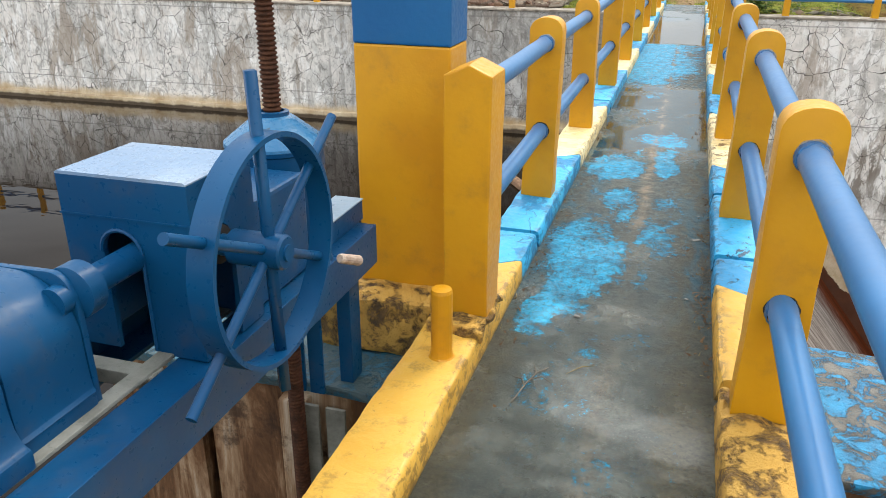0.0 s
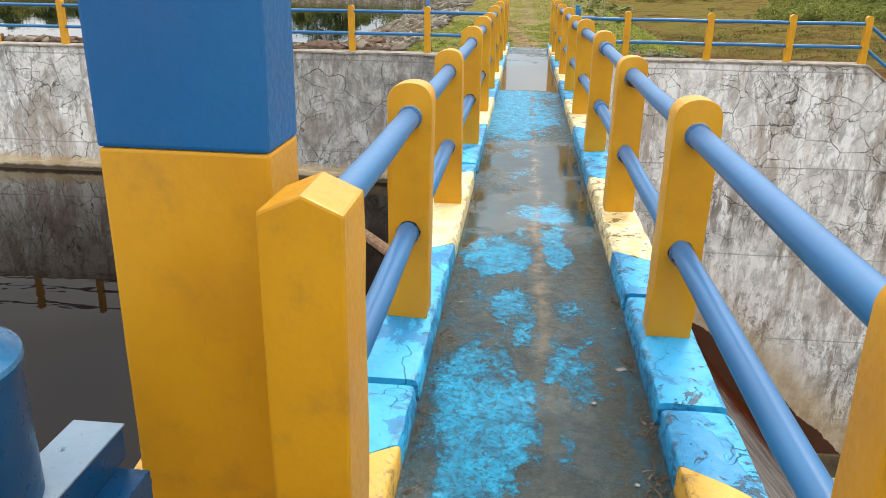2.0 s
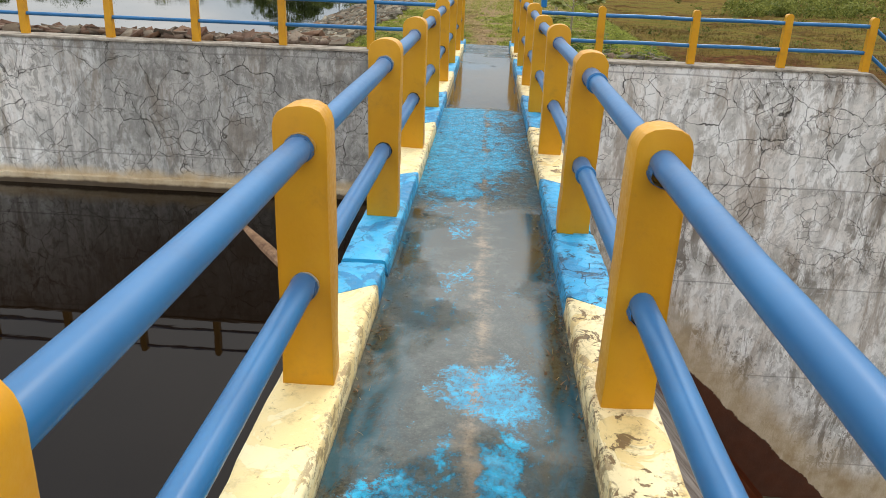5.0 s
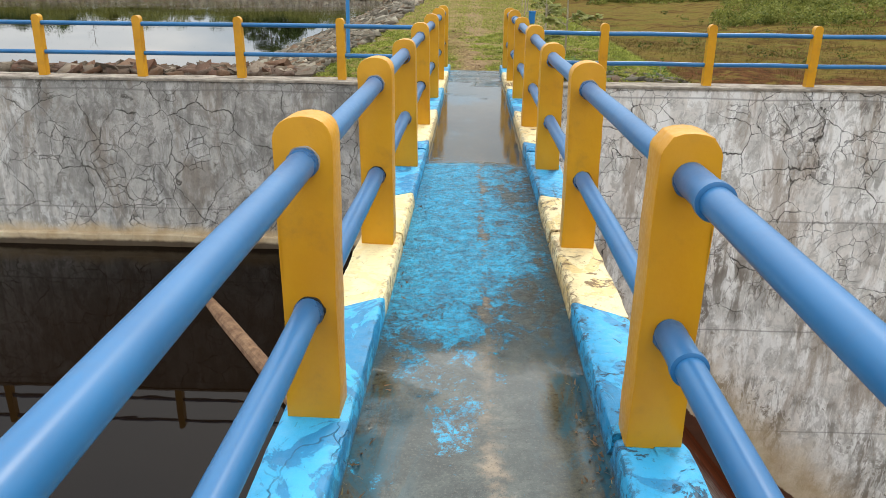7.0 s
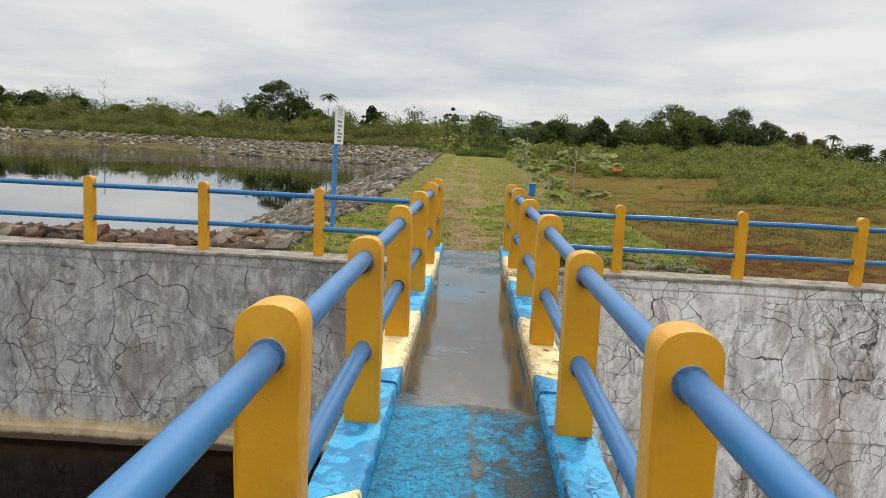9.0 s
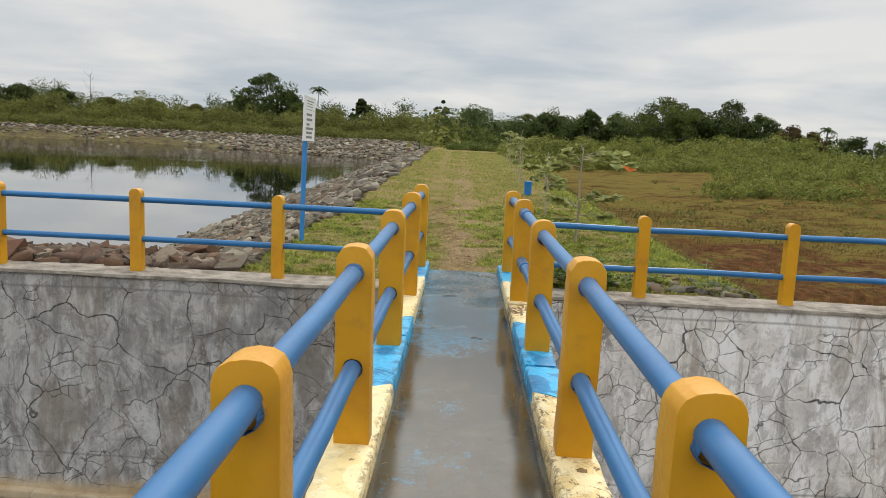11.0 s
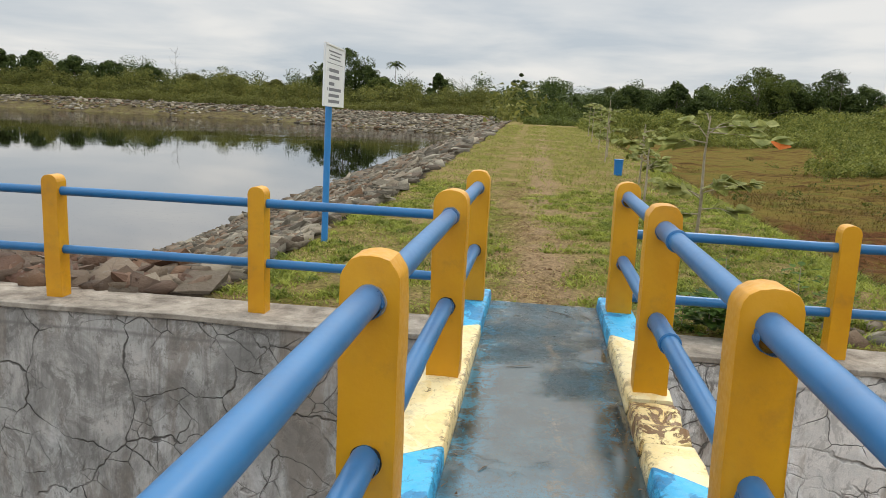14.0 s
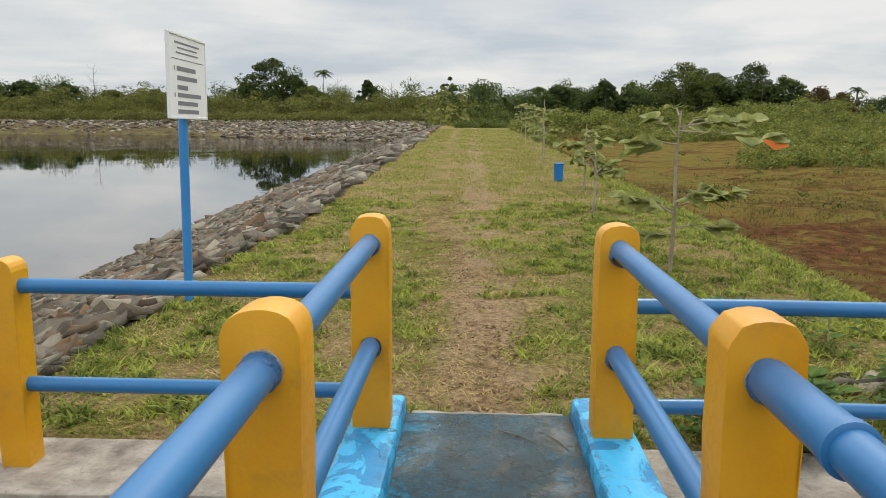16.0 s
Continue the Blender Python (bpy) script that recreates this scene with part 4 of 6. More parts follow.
# far channel wall, level on the left and falling with the chute on the right
prof = [(-30, -9.6), (18, -9.6), (18, wing_top(18) - 0.04), (6.1, -0.16), (-30, -0.16)]
wall = part("wall_far", prism(prof, "y", FACE_Y, 16.5), M_WALL)
tagged(wall, "cracked grey rendered channel wall with lime streaks", "wall", kind="structure")
bm = cuts(box(-30, 6.1, FACE_Y - 0.025, 16.53, -0.157, -0.12, 0.006), 0.5)
coping = part("coping", roughen(bm, 0.012, 3.0), M_COPING)
tagged(coping, "pale cement coping along the channel wall", "coping", kind="structure")
bm = bmesh.new()
L = (18 - 6.1)
add_box(bm, 0, math.hypot(L, L * 0.74), FACE_Y - 0.025, 16.53, -0.02, 0.018, 0.006)
bmesh.ops.transform(bm, matrix=Matrix.Translation((6.1, 0, -0.14)) @ Matrix.Rotation(math.atan(0.74), 4, "Y"), verts=bm.verts)
tagged(part("coping_wing", bm, M_COPING), "pale cement coping falling with the wing wall", "coping", kind="structure")
bm = cuts(box(-30, -0.3, FACE_Y - 0.07, FACE_Y + 0.1, -4, -2.47, 0.02), 0.6)
tagged(part("wall_footing_upstream", roughen(bm, 0.03, 1.7), M_WALL), "tan stained footing at the water line", "footing", kind="structure")
bm = cuts(box(4.2, 22, FACE_Y - 0.07, FACE_Y + 0.1, -10, -8.25, 0.03), 0.6)
tagged(part("wall_footing_downstream", roughen(bm, 0.03, 1.5), M_DARKCONC), "dark wet footing block along the chute wall", "footing", kind="structure")

# spillway body under the bridge
ogee = [(-1.2, -9.6), (-1.2, -2.9), (-0.9, -2.70), (-0.3, -2.60), (0.4, -2.62), (1.2, -2.95), (2.0, -3.65), (3.0, -4.85), (4.2, -6.35), (5.2, -7.50), (5.9, -8.30), (6.35, -8.80), (6.9, -9.6)]
weir = part("spillway", prism(ogee, "y", PIER_Y1, FACE_Y), M_CHUTE)
tagged(weir, "rust-red wet concrete spillway crest and chute", "spillway", kind="structure")

# near pier, the gate chamber and its outer wall
slot = [(-1.75, PIER_Y1), (-1.75, PIER_Y0), (-1.385, PIER_Y0), (-1.385, PIER_Y0 + 0.3), (-1.335, PIER_Y0 + 0.3), (-1.335, PIER_Y0), (9.0, PIER_Y0), (9.0, PIER_Y1)]
tagged(part("wall_near", prism(slot, "z", -9.6, -0.16), M_CHAMBER), "rust-streaked concrete pier of the gate chamber", "wall", kind="structure")
bm = cuts(box(-1.77, 3.2, PIER_Y0 - 0.015, PIER_Y1 + 0.02, -0.158, -0.12, 0.01), 0.2)
tagged(part("pier_top", roughen(bm, 0.012, 5.0), M_LEDGE), "pier top with flaking turquoise paint", "ledge", kind="structure")
tagged(part("wall_gate_support", box(-1.75, 3.0, -1.3, -0.5, -9.6, -0.14), M_CONC), "grey concrete wall carrying the gate frame", "wall", kind="structure")
for xa, xb in ((-1.02, -0.92), (-0.60, -0.52)):
    tagged(part("gate_slot_rib", box(xa, xb, PIER_Y0 - 0.06, PIER_Y0 + 0.05, -9, -0.17, 0.01), M_CHAMBER), "stained concrete rib beside the gate slot", "rib", kind="structure")

# bridge
bm = box(-0.56, 0.56, -2.2, 16.60, -0.115, 0.0)
deck = part("bridge_deck", bm, M_DECK)
tagged(deck, "wet concrete bridge deck with worn turquoise paint", "bridge deck", kind="structure")
for x in (-0.36, 0.36):
    tagged(part("bridge_girder", box(x - 0.10, x + 0.10, PIER_Y1, FACE_Y - 0.03, -0.55, -0.116, 0.02), M_CONC), "grey concrete bridge girder", "girder", kind="structure")
bm = cuts(box(-0.34, 0.34, 16.602, 16.66, -0.12, -0.012, 0.01), 0.08)
tagged(part("deck_lip", roughen(bm, 0.012, 9.0), M_COPING), "pale broken cement lip at the deck's end", "lip", kind="structure")


# kerbs: painted blocks in alternating colours
def kerb_block(side, y0, y1, seed, broken=0.0, slant=(False, False)):
    """One kerb block, its outer faces worn and its inner edge rounded."""
    profile = [(0.360, 0.0), (0.361, 0.040), (0.364, 0.078), (0.369, 0.086), (0.380, 0.090), (0.548, 0.090), (0.558, 0.086), (0.562, 0.076), (0.562, 0.0)]
    bm = prism([(side * x, z) for x, z in profile], "y", y0, y1)
    for v in bm.verts:
        if slant[0 if v.co.y < (y0 + y1) / 2 else 1]:
            v.co.y += 0.075 - 0.75 * (abs(v.co.x) - 0.36)
    cuts(bm, 0.07)
    for v in bm.verts:
        if v.co.z > 0.03:
            q = Vector((v.co.x * 14 + seed, v.co.y * 9, v.co.z * 14))
            n = noise.noise(q)
            v.co.x += 0.008 * n
            v.co.z += 0.006 * noise.noise(q * 0.6 + Vector((9, 4, 1)))
            end = min(abs(v.co.y - y0), abs(v.co.y - y1))
            near_end = 0 if abs(v.co.y - y0) < abs(v.co.y - y1) else 1
            if end < 0.03 and not slant[near_end]:
                v.co.z -= 0.016
                v.co.x -= side * -0.006 if abs(v.co.x) < 0.42 else 0.0
            if broken and v.co.z > 0.07 and noise.noise(v.co * 7) > 0.12:
                v.co.z -= broken
    return bm


BOUNDS = [-2.2, 2.86, 4.52, 5.95, 7.68, 9.25, 10.80, 12.30, 13.90, 15.56, 16.62]
JOINTS = {-1: (0.9, 3.29, 6.30, 8.6, 10.62, 13.45), 1: (0.9, 1.4, 2.25, 3.24, 4.1, 6.85, 8.7, 10.6, 12.9, 14.22, 14.66)}
for side, name in ((-1, "kerb_left"), (1, "kerb_right")):
    kerb = tagged(empty(name), "crumbling kerb of painted concrete blocks", "kerb", kind="structure")
    for i, (a, b) in enumerate(zip(BOUNDS, BOUNDS[1:])):
        mat = M_KYELLOW if i == 0 else (M_KBLUE if i % 2 else M_KCREAM)
        if side > 0 and 0 < i < 7:
            mat = M_KBLUEOLD if i % 2 else M_KCREAMOLD
        cutsat = [a] + [j for j in JOINTS[side] if a < j < b] + [b]
        for c, d in zip(cutsat, cutsat[1:]):
            g0 = 0.019 if c in JOINTS[side] else 0.0005
            g1 = 0.019 if d in JOINTS[side] else 0.0005
            crumbled = side == 1 and c in (1.4, 14.22)
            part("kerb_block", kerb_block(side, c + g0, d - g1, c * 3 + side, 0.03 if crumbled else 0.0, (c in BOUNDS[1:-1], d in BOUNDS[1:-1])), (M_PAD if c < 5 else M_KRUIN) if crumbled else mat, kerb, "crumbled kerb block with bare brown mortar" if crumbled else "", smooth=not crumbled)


# ---- railings of the bridge ----
HEADS = (((0.5, 1.0), (0.485, 0.76), (0.44, 0.48), (0.355, 0.24), (0.235, 0.09), (0.10, 0.015)), ((0.5, 1.0), (0.455, 0.62), (0.37, 0.30), (0.22, 0.08)), ((0.5, 0.90), (0.465, 0.66), (0.33, 0.17), (0.17, 0.04)))


def arch_profile(w, h, shoulder, style=0):
    """Post outline in (x, z): straight sides, hand-cut chamfered shoulders and a low crowned head."""
    half = [(u * w, h - v * shoulder) for u, v in HEADS[style]]
    return [(-w / 2, 0.0), (w / 2, 0.0)] + half + [(0.0, h)] + [(-x, z) for x, z in reversed(half)]


def collar(y, r, seed, z):
    """A daub of mortar round a pipe where it enters the post."""
    bm = bmesh.new()
    n, m = 30, 6
    rng = random.Random(seed)
    raw = [rng.uniform(0.2, 2.2) for _ in range(n)]
    bumps = [(raw[k - 1] + 1.4 * raw[k] + raw[(k + 1) % n]) / 3.4 for k in range(n)]
    rings = []
    for k in range(n):
        a = 2 * math.pi * k / n
        ring = []
        for j in range(m):
            b = 2 * math.pi * j / m
            t = 0.0036 * bumps[k]
            rr = r + 0.0005 + t * math.cos(b)
            ring.append(bm.verts.new((rr * math.cos(a), y + t * 0.9 * math.sin(b), z + rr * math.sin(a))))
        rings.append(ring)
    for k in range(n):
        for j in range(m):
            bm.faces.new((rings[k][j], rings[(k + 1) % n][j], rings[(k + 1) % n][(j + 1) % m], rings[k][(j + 1) % m]))
    return bm


def sleeve(y, r, seed, z, way):
    """Rough daubed paint and mortar over the end of a pipe, with a torn outer edge."""
    bm = bmesh.new()
    n, m = 34, 6
    rng = random.Random(seed * 7 + 3)
    raw = [rng.uniform(0.0, 1.0) for _ in range(n)]
    soft = [(raw[k - 1] + 1.6 * raw[k] + raw[(k + 1) % n]) / 3.6 for k in range(n)]
    rings = []
    for k in range(n):
        a = 2 * math.pi * k / n
        reach = 0.014 + 0.038 * soft[k]
        ring = []
        for j in range(m):
            f = j / (m - 1)
            rr = r + (0.0004 if f < 1 else -0.0006) + (1 - f) ** 0.7 * 0.0042 * soft[k] + (rng.uniform(0, 0.0030) if f < 1 else 0)
            ring.append(bm.verts.new((rr * math.cos(a), y + way * reach * f, z + rr * math.sin(a))))
        rings.append(ring)
    for k in range(n):
        for j in range(m - 1):
            bm.faces.new((rings[k][j], rings[(k + 1) % n][j], rings[(k + 1) % n][j + 1], rings[k][j + 1]))
    bmesh.ops.recalc_face_normals(bm, faces=bm.faces)
    return bm


POST_W, POST_H, POST_D, PIPE_R = 0.147, 0.855, 0.12, 0.036
RAIL_Z = (0.825, 0.42)
KERB_TOP = 0.084


def bridge_post(daub, seed, style):
    post = empty("railing_post")
    bm = prism(arch_profile(POST_W, POST_H, 0.058, style), "y", 0.0, POST_D, 0.0045)
    cuts(bm, 0.09)
    part("shaft", roughen(bm, 0.0055, 8.0, seed), M_POST, post, smooth=True).data.set_sharp_from_angle(angle=radians(22))
    for j, z in enumerate(RAIL_Z):
        for k, (y, way) in enumerate(((-0.003, -1), (POST_D + 0.003, 1))):
            # one ring in three is black, painting the shade of an open gap
            pick = (int(seed) * 2 + j + k) % 3
            ring = collar(y, PIPE_R + 0.0015, seed + j + 5 * k, z - KERB_TOP)
            bmesh.ops.translate(ring, vec=(0.0015, 0, 0.002), verts=ring.verts)
            part("mortar_collar", ring, (M_DARK, daub, M_COPING)[pick], post, ("black ring standing in for the shaded gap", "daubed mortar ring round the pipe", "pale cement ring round the pipe")[pick], smooth=True)
            part("paint_sleeve", sleeve(y, PIPE_R, seed + j + 5 * k, z - KERB_TOP, way), M_DAUB, post, "rough blue daub on the pipe's end")
    return tagged(post, "amber-painted concrete railing post with a rounded head", "railing post", "bridge railing posts")


LEFT_Y = (3.735, 5.25, 6.87, 8.38, 9.97, 11.53, 13.115, 14.70, 16.21)
RIGHT_Y = (0.50, 2.078, 3.69, 5.232, 6.786, 8.386, 9.95, 11.525, 13.16, 14.724, 16.15)
# where the upper rail meets each post, left and right: (x, z)
LEFT_TOP = ((-0.454, 0.820), (-0.470, 0.800), (-0.459, 0.821), (-0.464, 0.822), (-0.475, 0.813), (-0.476, 0.813), (-0.468, 0.827), (-0.461, 0.824), (-0.464, 0.820))
RIGHT_TOP = ((0.470, 0.806), (0.472, 0.806), (0.478, 0.802), (0.472, 0.812), (0.474, 0.823), (0.462, 0.815), (0.463, 0.804), (0.469, 0.814), (0.459, 0.820), (0.460, 0.821), (0.462, 0.815))
masters = [bridge_post(M_MORTAR, 1, 0), bridge_post(M_MORTARY, 20, 1), bridge_post(M_MORTAR, 40, 2)]
spots = [(-0.464, y, t) for y, t in zip(LEFT_Y, LEFT_TOP)] + [(0.465, y, t) for y, t in zip(RIGHT_Y, RIGHT_TOP)]
STYLE = (0, 1, 0, 0, 1, 2, 2, 0, 2, 1, 0, 0, 1, 2, 0, 1, 2, 1, 2, 1)
placed = set()
for i, (x, y, (tx, tz)) in enumerate(spots):
    foot = KERB_TOP - (0.010 if x > 0 else 0.004)
    tilt = pose(x, y, foot, 0, math.degrees(math.atan2(tx - x, tz - foot)), 0.8 * math.sin(i * 1.7)) @ Matrix.Diagonal((1, 1, (tz - foot) / (RAIL_Z[0] - KERB_TOP), 1))
    k = STYLE[i]
    if k not in placed:
        placed.add(k)
        masters[k].matrix_basis = tilt
    else:
        copy_thing(masters[k], tilt)

# the end post beside the column, thicker and with a gabled head
end = empty("end_post", (-0.440, 2.368, KERB_TOP))
bm = prism([(-0.076, 0), (0.076, 0), (0.076, 0.812), (0.002, 0.846), (-0.076, 0.812)], "y", 0.0, 0.165, 0.006)
cuts(bm, 0.12)
part("shaft", roughen(bm, 0.004, 6.0, 3), M_POST, end)
mound = cuts(box(-0.105, 0.082, -0.11, 0.19, -0.004, 0.030, 0.010), 0.03)
part("mortar_footing", roughen(mound, 0.022, 16.0, 7), M_PAD, end, "crumbling brown mortar round the foot")
tagged(end, "amber-painted end post with a gabled head beside the column", "railing post")


def rail_pipe(name, ends, r, label, couplings=()):
    """A rail of pipe lengths, each running from the middle of one post to the next."""
    thing = empty(name, (0, 0, 0))
    ends = [Vector(e) for e in ends]
    for k, (a, b) in enumerate(zip(ends, ends[1:])):
        sag = [0.0, 0.0015 * math.sin(k * 2.1), 0.002 * math.sin(k * 1.3 + 1), 0.0015 * math.sin(k * 0.7), 0.0]
        part("pipe", tube([a.lerp(b, j / 4) + Vector((sag[j], 0, -abs(sag[j]))) for j in range(5)], r, 28), M_PIPE, thing, smooth=True)
    for y, reach in couplings:
        a, b = next((a, b) for a, b in zip(ends, ends[1:]) if a.y <= y < b.y)

        def on(yy):
            return tuple(a.lerp(b, (yy - a.y) / (b.y - a.y)))
        bm = tube([on(y - 0.030), on(y - 0.026), on(y - 0.004), on(y), on(y + reach - 0.005), on(y + reach)], [r + 0.001, r + 0.009, r + 0.009, r + 0.0045, r + 0.004, r + 0.001], 28)
        part("coupling", bm, M_PIPE, thing, "raised pipe coupling", smooth=True)
    return tagged(thing, label, "handrail", "bridge handrails")


for level, cup in zip((0, 1), (((6.60, 0.18), (14.43, 0.28)), ((6.61, 0.17), (14.39, 0.32)))):
    drop = RAIL_Z[0] - RAIL_Z[1]

    def joint(x, y, top):
        """The rail's middle inside a post: the lower rail follows the post's lean."""
        tx, tz = top
        return (tx, y + 0.06, tz) if level == 0 else (x + (tx - x) * 0.46, y + 0.06, KERB_TOP + (tz - KERB_TOP) * 0.457)
    left = [(-0.450, 2.46, 0.825 - level * drop)] + [joint(-0.464, y, t) for y, t in zip(LEFT_Y, LEFT_TOP)]
    right = [(0.465, -1.0, 0.81 - level * drop)] + [joint(0.465, y, t) for y, t in zip(RIGHT_Y, RIGHT_TOP)]
    rail_pipe("handrail", left, PIPE_R, "sky-blue painted steel pipe rail on the bridge")
    rail_pipe("handrail", right, PIPE_R, "sky-blue painted steel pipe rail with couplings", couplings=cup)


# ---- railings on the far wall ----
def wall_post(h=0.86, w=0.115):
    post = empty("wall_railing_post")
    bm = prism(arch_profile(w, h, 0.050, 1), "y", -w / 2, w / 2, 0.004)
    cuts(bm, 0.15)
    part("shaft", roughen(bm, 0.003, 6.0, 5), M_POST, post)
    return tagged(post, "slim amber-painted post on the channel wall", "railing post", "wall railing posts")


WALL_Y = 16.29
wx = [1.81, 3.305, 4.745, 6.07] + [-1.92 - 1.465 * k for k in range(17)]
wmaster = wall_post()
wmaster.matrix_basis = pose(wx[0], WALL_Y, -0.145)
for i, x in enumerate(wx[1:]):
    copy_thing(wmaster, pose(x, WALL_Y, -0.145 if x > 0 else -0.125, 0, 0.6 * math.sin(i * 1.3), 1.2 * math.sin(i * 2.1)))
for k in range(1, 6):
    x = 6.07 + 1.36 * k
    copy_thing(wmaster, pose(x, WALL_Y, wing_top(x) - 0.02))
for z in (0.572, 0.165):
    for a, b, lab in ((0.54, 6.07, "sky-blue pipe rail on the channel wall"), (-26.0, -0.53, "sky-blue pipe rail on the channel wall beside the reservoir")):
        thing = empty("wall_rail")
        part("pipe", tube([(a + (b - a) * k / 20, WALL_Y, z + (0.046 if a < 0 else 0.0) + 0.004 * math.sin(k * 1.1)) for k in range(21)], 0.031, 16), M_PIPE, thing, smooth=True)
        tagged(thing, lab, "handrail", "wall handrails")
    thing = empty("wall_rail")
    part("pipe", tube([(6.07, WALL_Y, z), (14.3, WALL_Y, z - 0.74 * (14.3 - 6.07))], 0.031, 16), M_PIPE, thing, smooth=True)
    tagged(thing, "sky-blue pipe rail sloping down the wing wall", "handrail", "wall handrails")


# ---- gate tower column, plinth and stub ----
plinth = part("plinth", roughen(cuts(box(-1.02, -0.565, 2.43, 3.05, -0.119, 0.088, 0.02), 0.05), 0.022, 8.0), M_PAD)
tagged(plinth, "rough concrete plinth with peeling yellow paint", "plinth")
column = empty("gate_column", (-0.724, 2.672, 0.085))
bm = cuts(box(-0.17, 0.17, -0.095, 0.095, 0.0, 0.862, 0.008), 0.15)
part("lower_shaft", roughen(bm, 0.004, 4.0), M_POST, column, "amber-painted lower shaft")
bm = cuts(box(-0.171, 0.171, -0.096, 0.096, 0.8625, 3.2, 0.008), 0.25)
part("upper_shaft", roughen(bm, 0.004, 4.0), M_COLBLUE, column, "deep blue upper shaft")
tagged(column, "rectangular masonry column painted amber below and blue above", "column")
stub = part("stub_post", lathe([(0.046, 0.0), (0.036, 0.012), (0.033, 0.03), (0.033, 0.222), (0.030, 0.232), (0.012, 0.236)], (-0.443, 2.125, 0.084), 24), M_POST, smooth=False)
tagged(stub, "short round yellow pipe stub set in the kerb", "stub post")

# ---- gate hoist ----
hoist = empty("gate_hoist", (0.038, 0, 0))


def channel(x0, x1, y0, y1, z0, z1, t=0.012, opening=-1):
    """A steel channel lying along y, its flanges towards the opening's side."""
    pts = [(x0, z0), (x1, z0), (x1, z1), (x0, z1), (x0, z1 - t), (x1 - t, z1 - t), (x1 - t, z0 + t), (x0, z0 + t)]
    if opening > 0:
        pts = [(x0 + x1 - x, z) for x, z in pts]
    return prism(pts, "y", y0, y1, 0.002)


part("beam", channel(-0.855, -0.755, -0.75, 2.30, 0.295, 0.425), M_STEEL, hoist, "long blue steel channel")
part("beam", channel(-1.20, -1.10, -0.75, 2.30, 0.295, 0.425, opening=1), M_STEEL, hoist)
for y in (0.62, 1.78, 2.22):
    part("cross_beam", box(-1.10, -0.855, y, y + 0.07, 0.31, 0.41, 0.004), M_STEEL, hoist)
part("bed_plate", box(-1.10, -0.855, 1.30, 1.345, 0.395, 0.43, 0.003), M_GREYSTEEL, hoist, "dull grey bed strip")
part("bed_plate", box(-0.90, -0.86, 0.70, 1.66, 0.4265, 0.436, 0.002), M_GREYSTEEL, hoist)
part("end_bracket", box(-0.905, -0.812, 2.03, 2.33, 0.426, 0.492, 0.004), M_STEEL, hoist)
part("end_bracket", box(-1.19, -1.095, 2.03, 2.33, 0.426, 0.492, 0.004), M_STEEL, hoist)
# flange tops: weathered paint, with light from above put into its colour
M_FADED_LIT = paint("faded_lit_flange_paint", (0.22, 0.32, 0.42), (0.36, 0.42, 0.47), 0.35, 0.66, (0.05, 0.10, 0.15), 0.3)
part("flange_top", box(-0.907, -0.810, 2.028, 2.332, 0.4925, 0.497, 0.001), M_FADED_LIT, hoist, "faded flange top, brightened as if lit from above")
part("flange_top", box(-1.192, -1.093, 2.028, 2.332, 0.4925, 0.497, 0.001), M_FADED_LIT, hoist)
part("end_plate", box(-0.875, -0.770, 2.08, 2.33, 0.372, 0.386, 0.003), M_STEEL, hoist)
part("bolt", lathe([(0.016, 0), (0.016, 0.012), (0.010, 0.014), (0.010, 0.026)], (-0.79, 2.16, 0.386), 6), M_STEEL, hoist)


def arch_notch(a0, a1, z0, z1, n0, n1, nz, seg=8):
    """A plate outline with an arched doorway rising from its lower edge."""
    r = (n1 - n0) / 2
    c = (n0 + n1) / 2
    pts = [(a0, z0), (n0, z0)]
    for k in range(seg + 1):
        a = math.pi - math.pi * k / seg
        pts.append((c + r * math.cos(a), nz - r + r * math.sin(a)))
    return pts + [(n1, z0), (a1, z0), (a1, z1), (a0, z1)]


BX0, BX1, BY0, BY1, BZ0, BZ1 = -1.09, -0.776, 1.39, 1.63, 0.430, 0.824
part("housing_front", prism(arch_notch(BX0, BX1, BZ0, BZ1, -0.998, -0.902, 0.712), "y", BY0, BY0 + 0.012), M_STEEL, hoist, "front plate with an arched opening")
part("housing_side", prism(arch_notch(BY0 + 0.012, BY1, BZ0, BZ1, 1.425, 1.535, 0.715), "x", BX1 - 0.012, BX1), M_STEEL, hoist, "side plate with an arched shaft opening")
part("housing_side", box(BX0, BX0 + 0.012, BY0 + 0.0125, BY1, BZ0, BZ1, 0.002), M_STEEL, hoist)
# lid colour is paled to hold the sky's sheen; its flakes are wear
part("housing_lid", cuts(prism([(BX0, BZ1), (BX1, BZ1), (BX1, BZ1 + 0.003), (BX1 - 0.006, BZ1 + 0.007), (BX0 + 0.006, BZ1 + 0.007), (BX0, BZ1 + 0.003)], "y", BY0, 1.63), 0.1), paint("sheen_paled_blue_paint", (0.167, 0.259, 0.391), (0.291, 0.374, 0.484), 0.30, 0.66, (0.06, 0.10, 0.15), 0.35), hoist, "weathered blue lid paled with sky sheen")
part("housing_back", box(BX0 + 0.0125, BX1 - 0.0125, BY1 - 0.012, BY1, BZ0, BZ1, 0.002), M_STEEL, hoist)
part("lid_seam", box(BX0 - 0.002, BX1 + 0.002, BY0 - 0.003, BY0, 0.738, 0.742), M_STEEL, hoist)
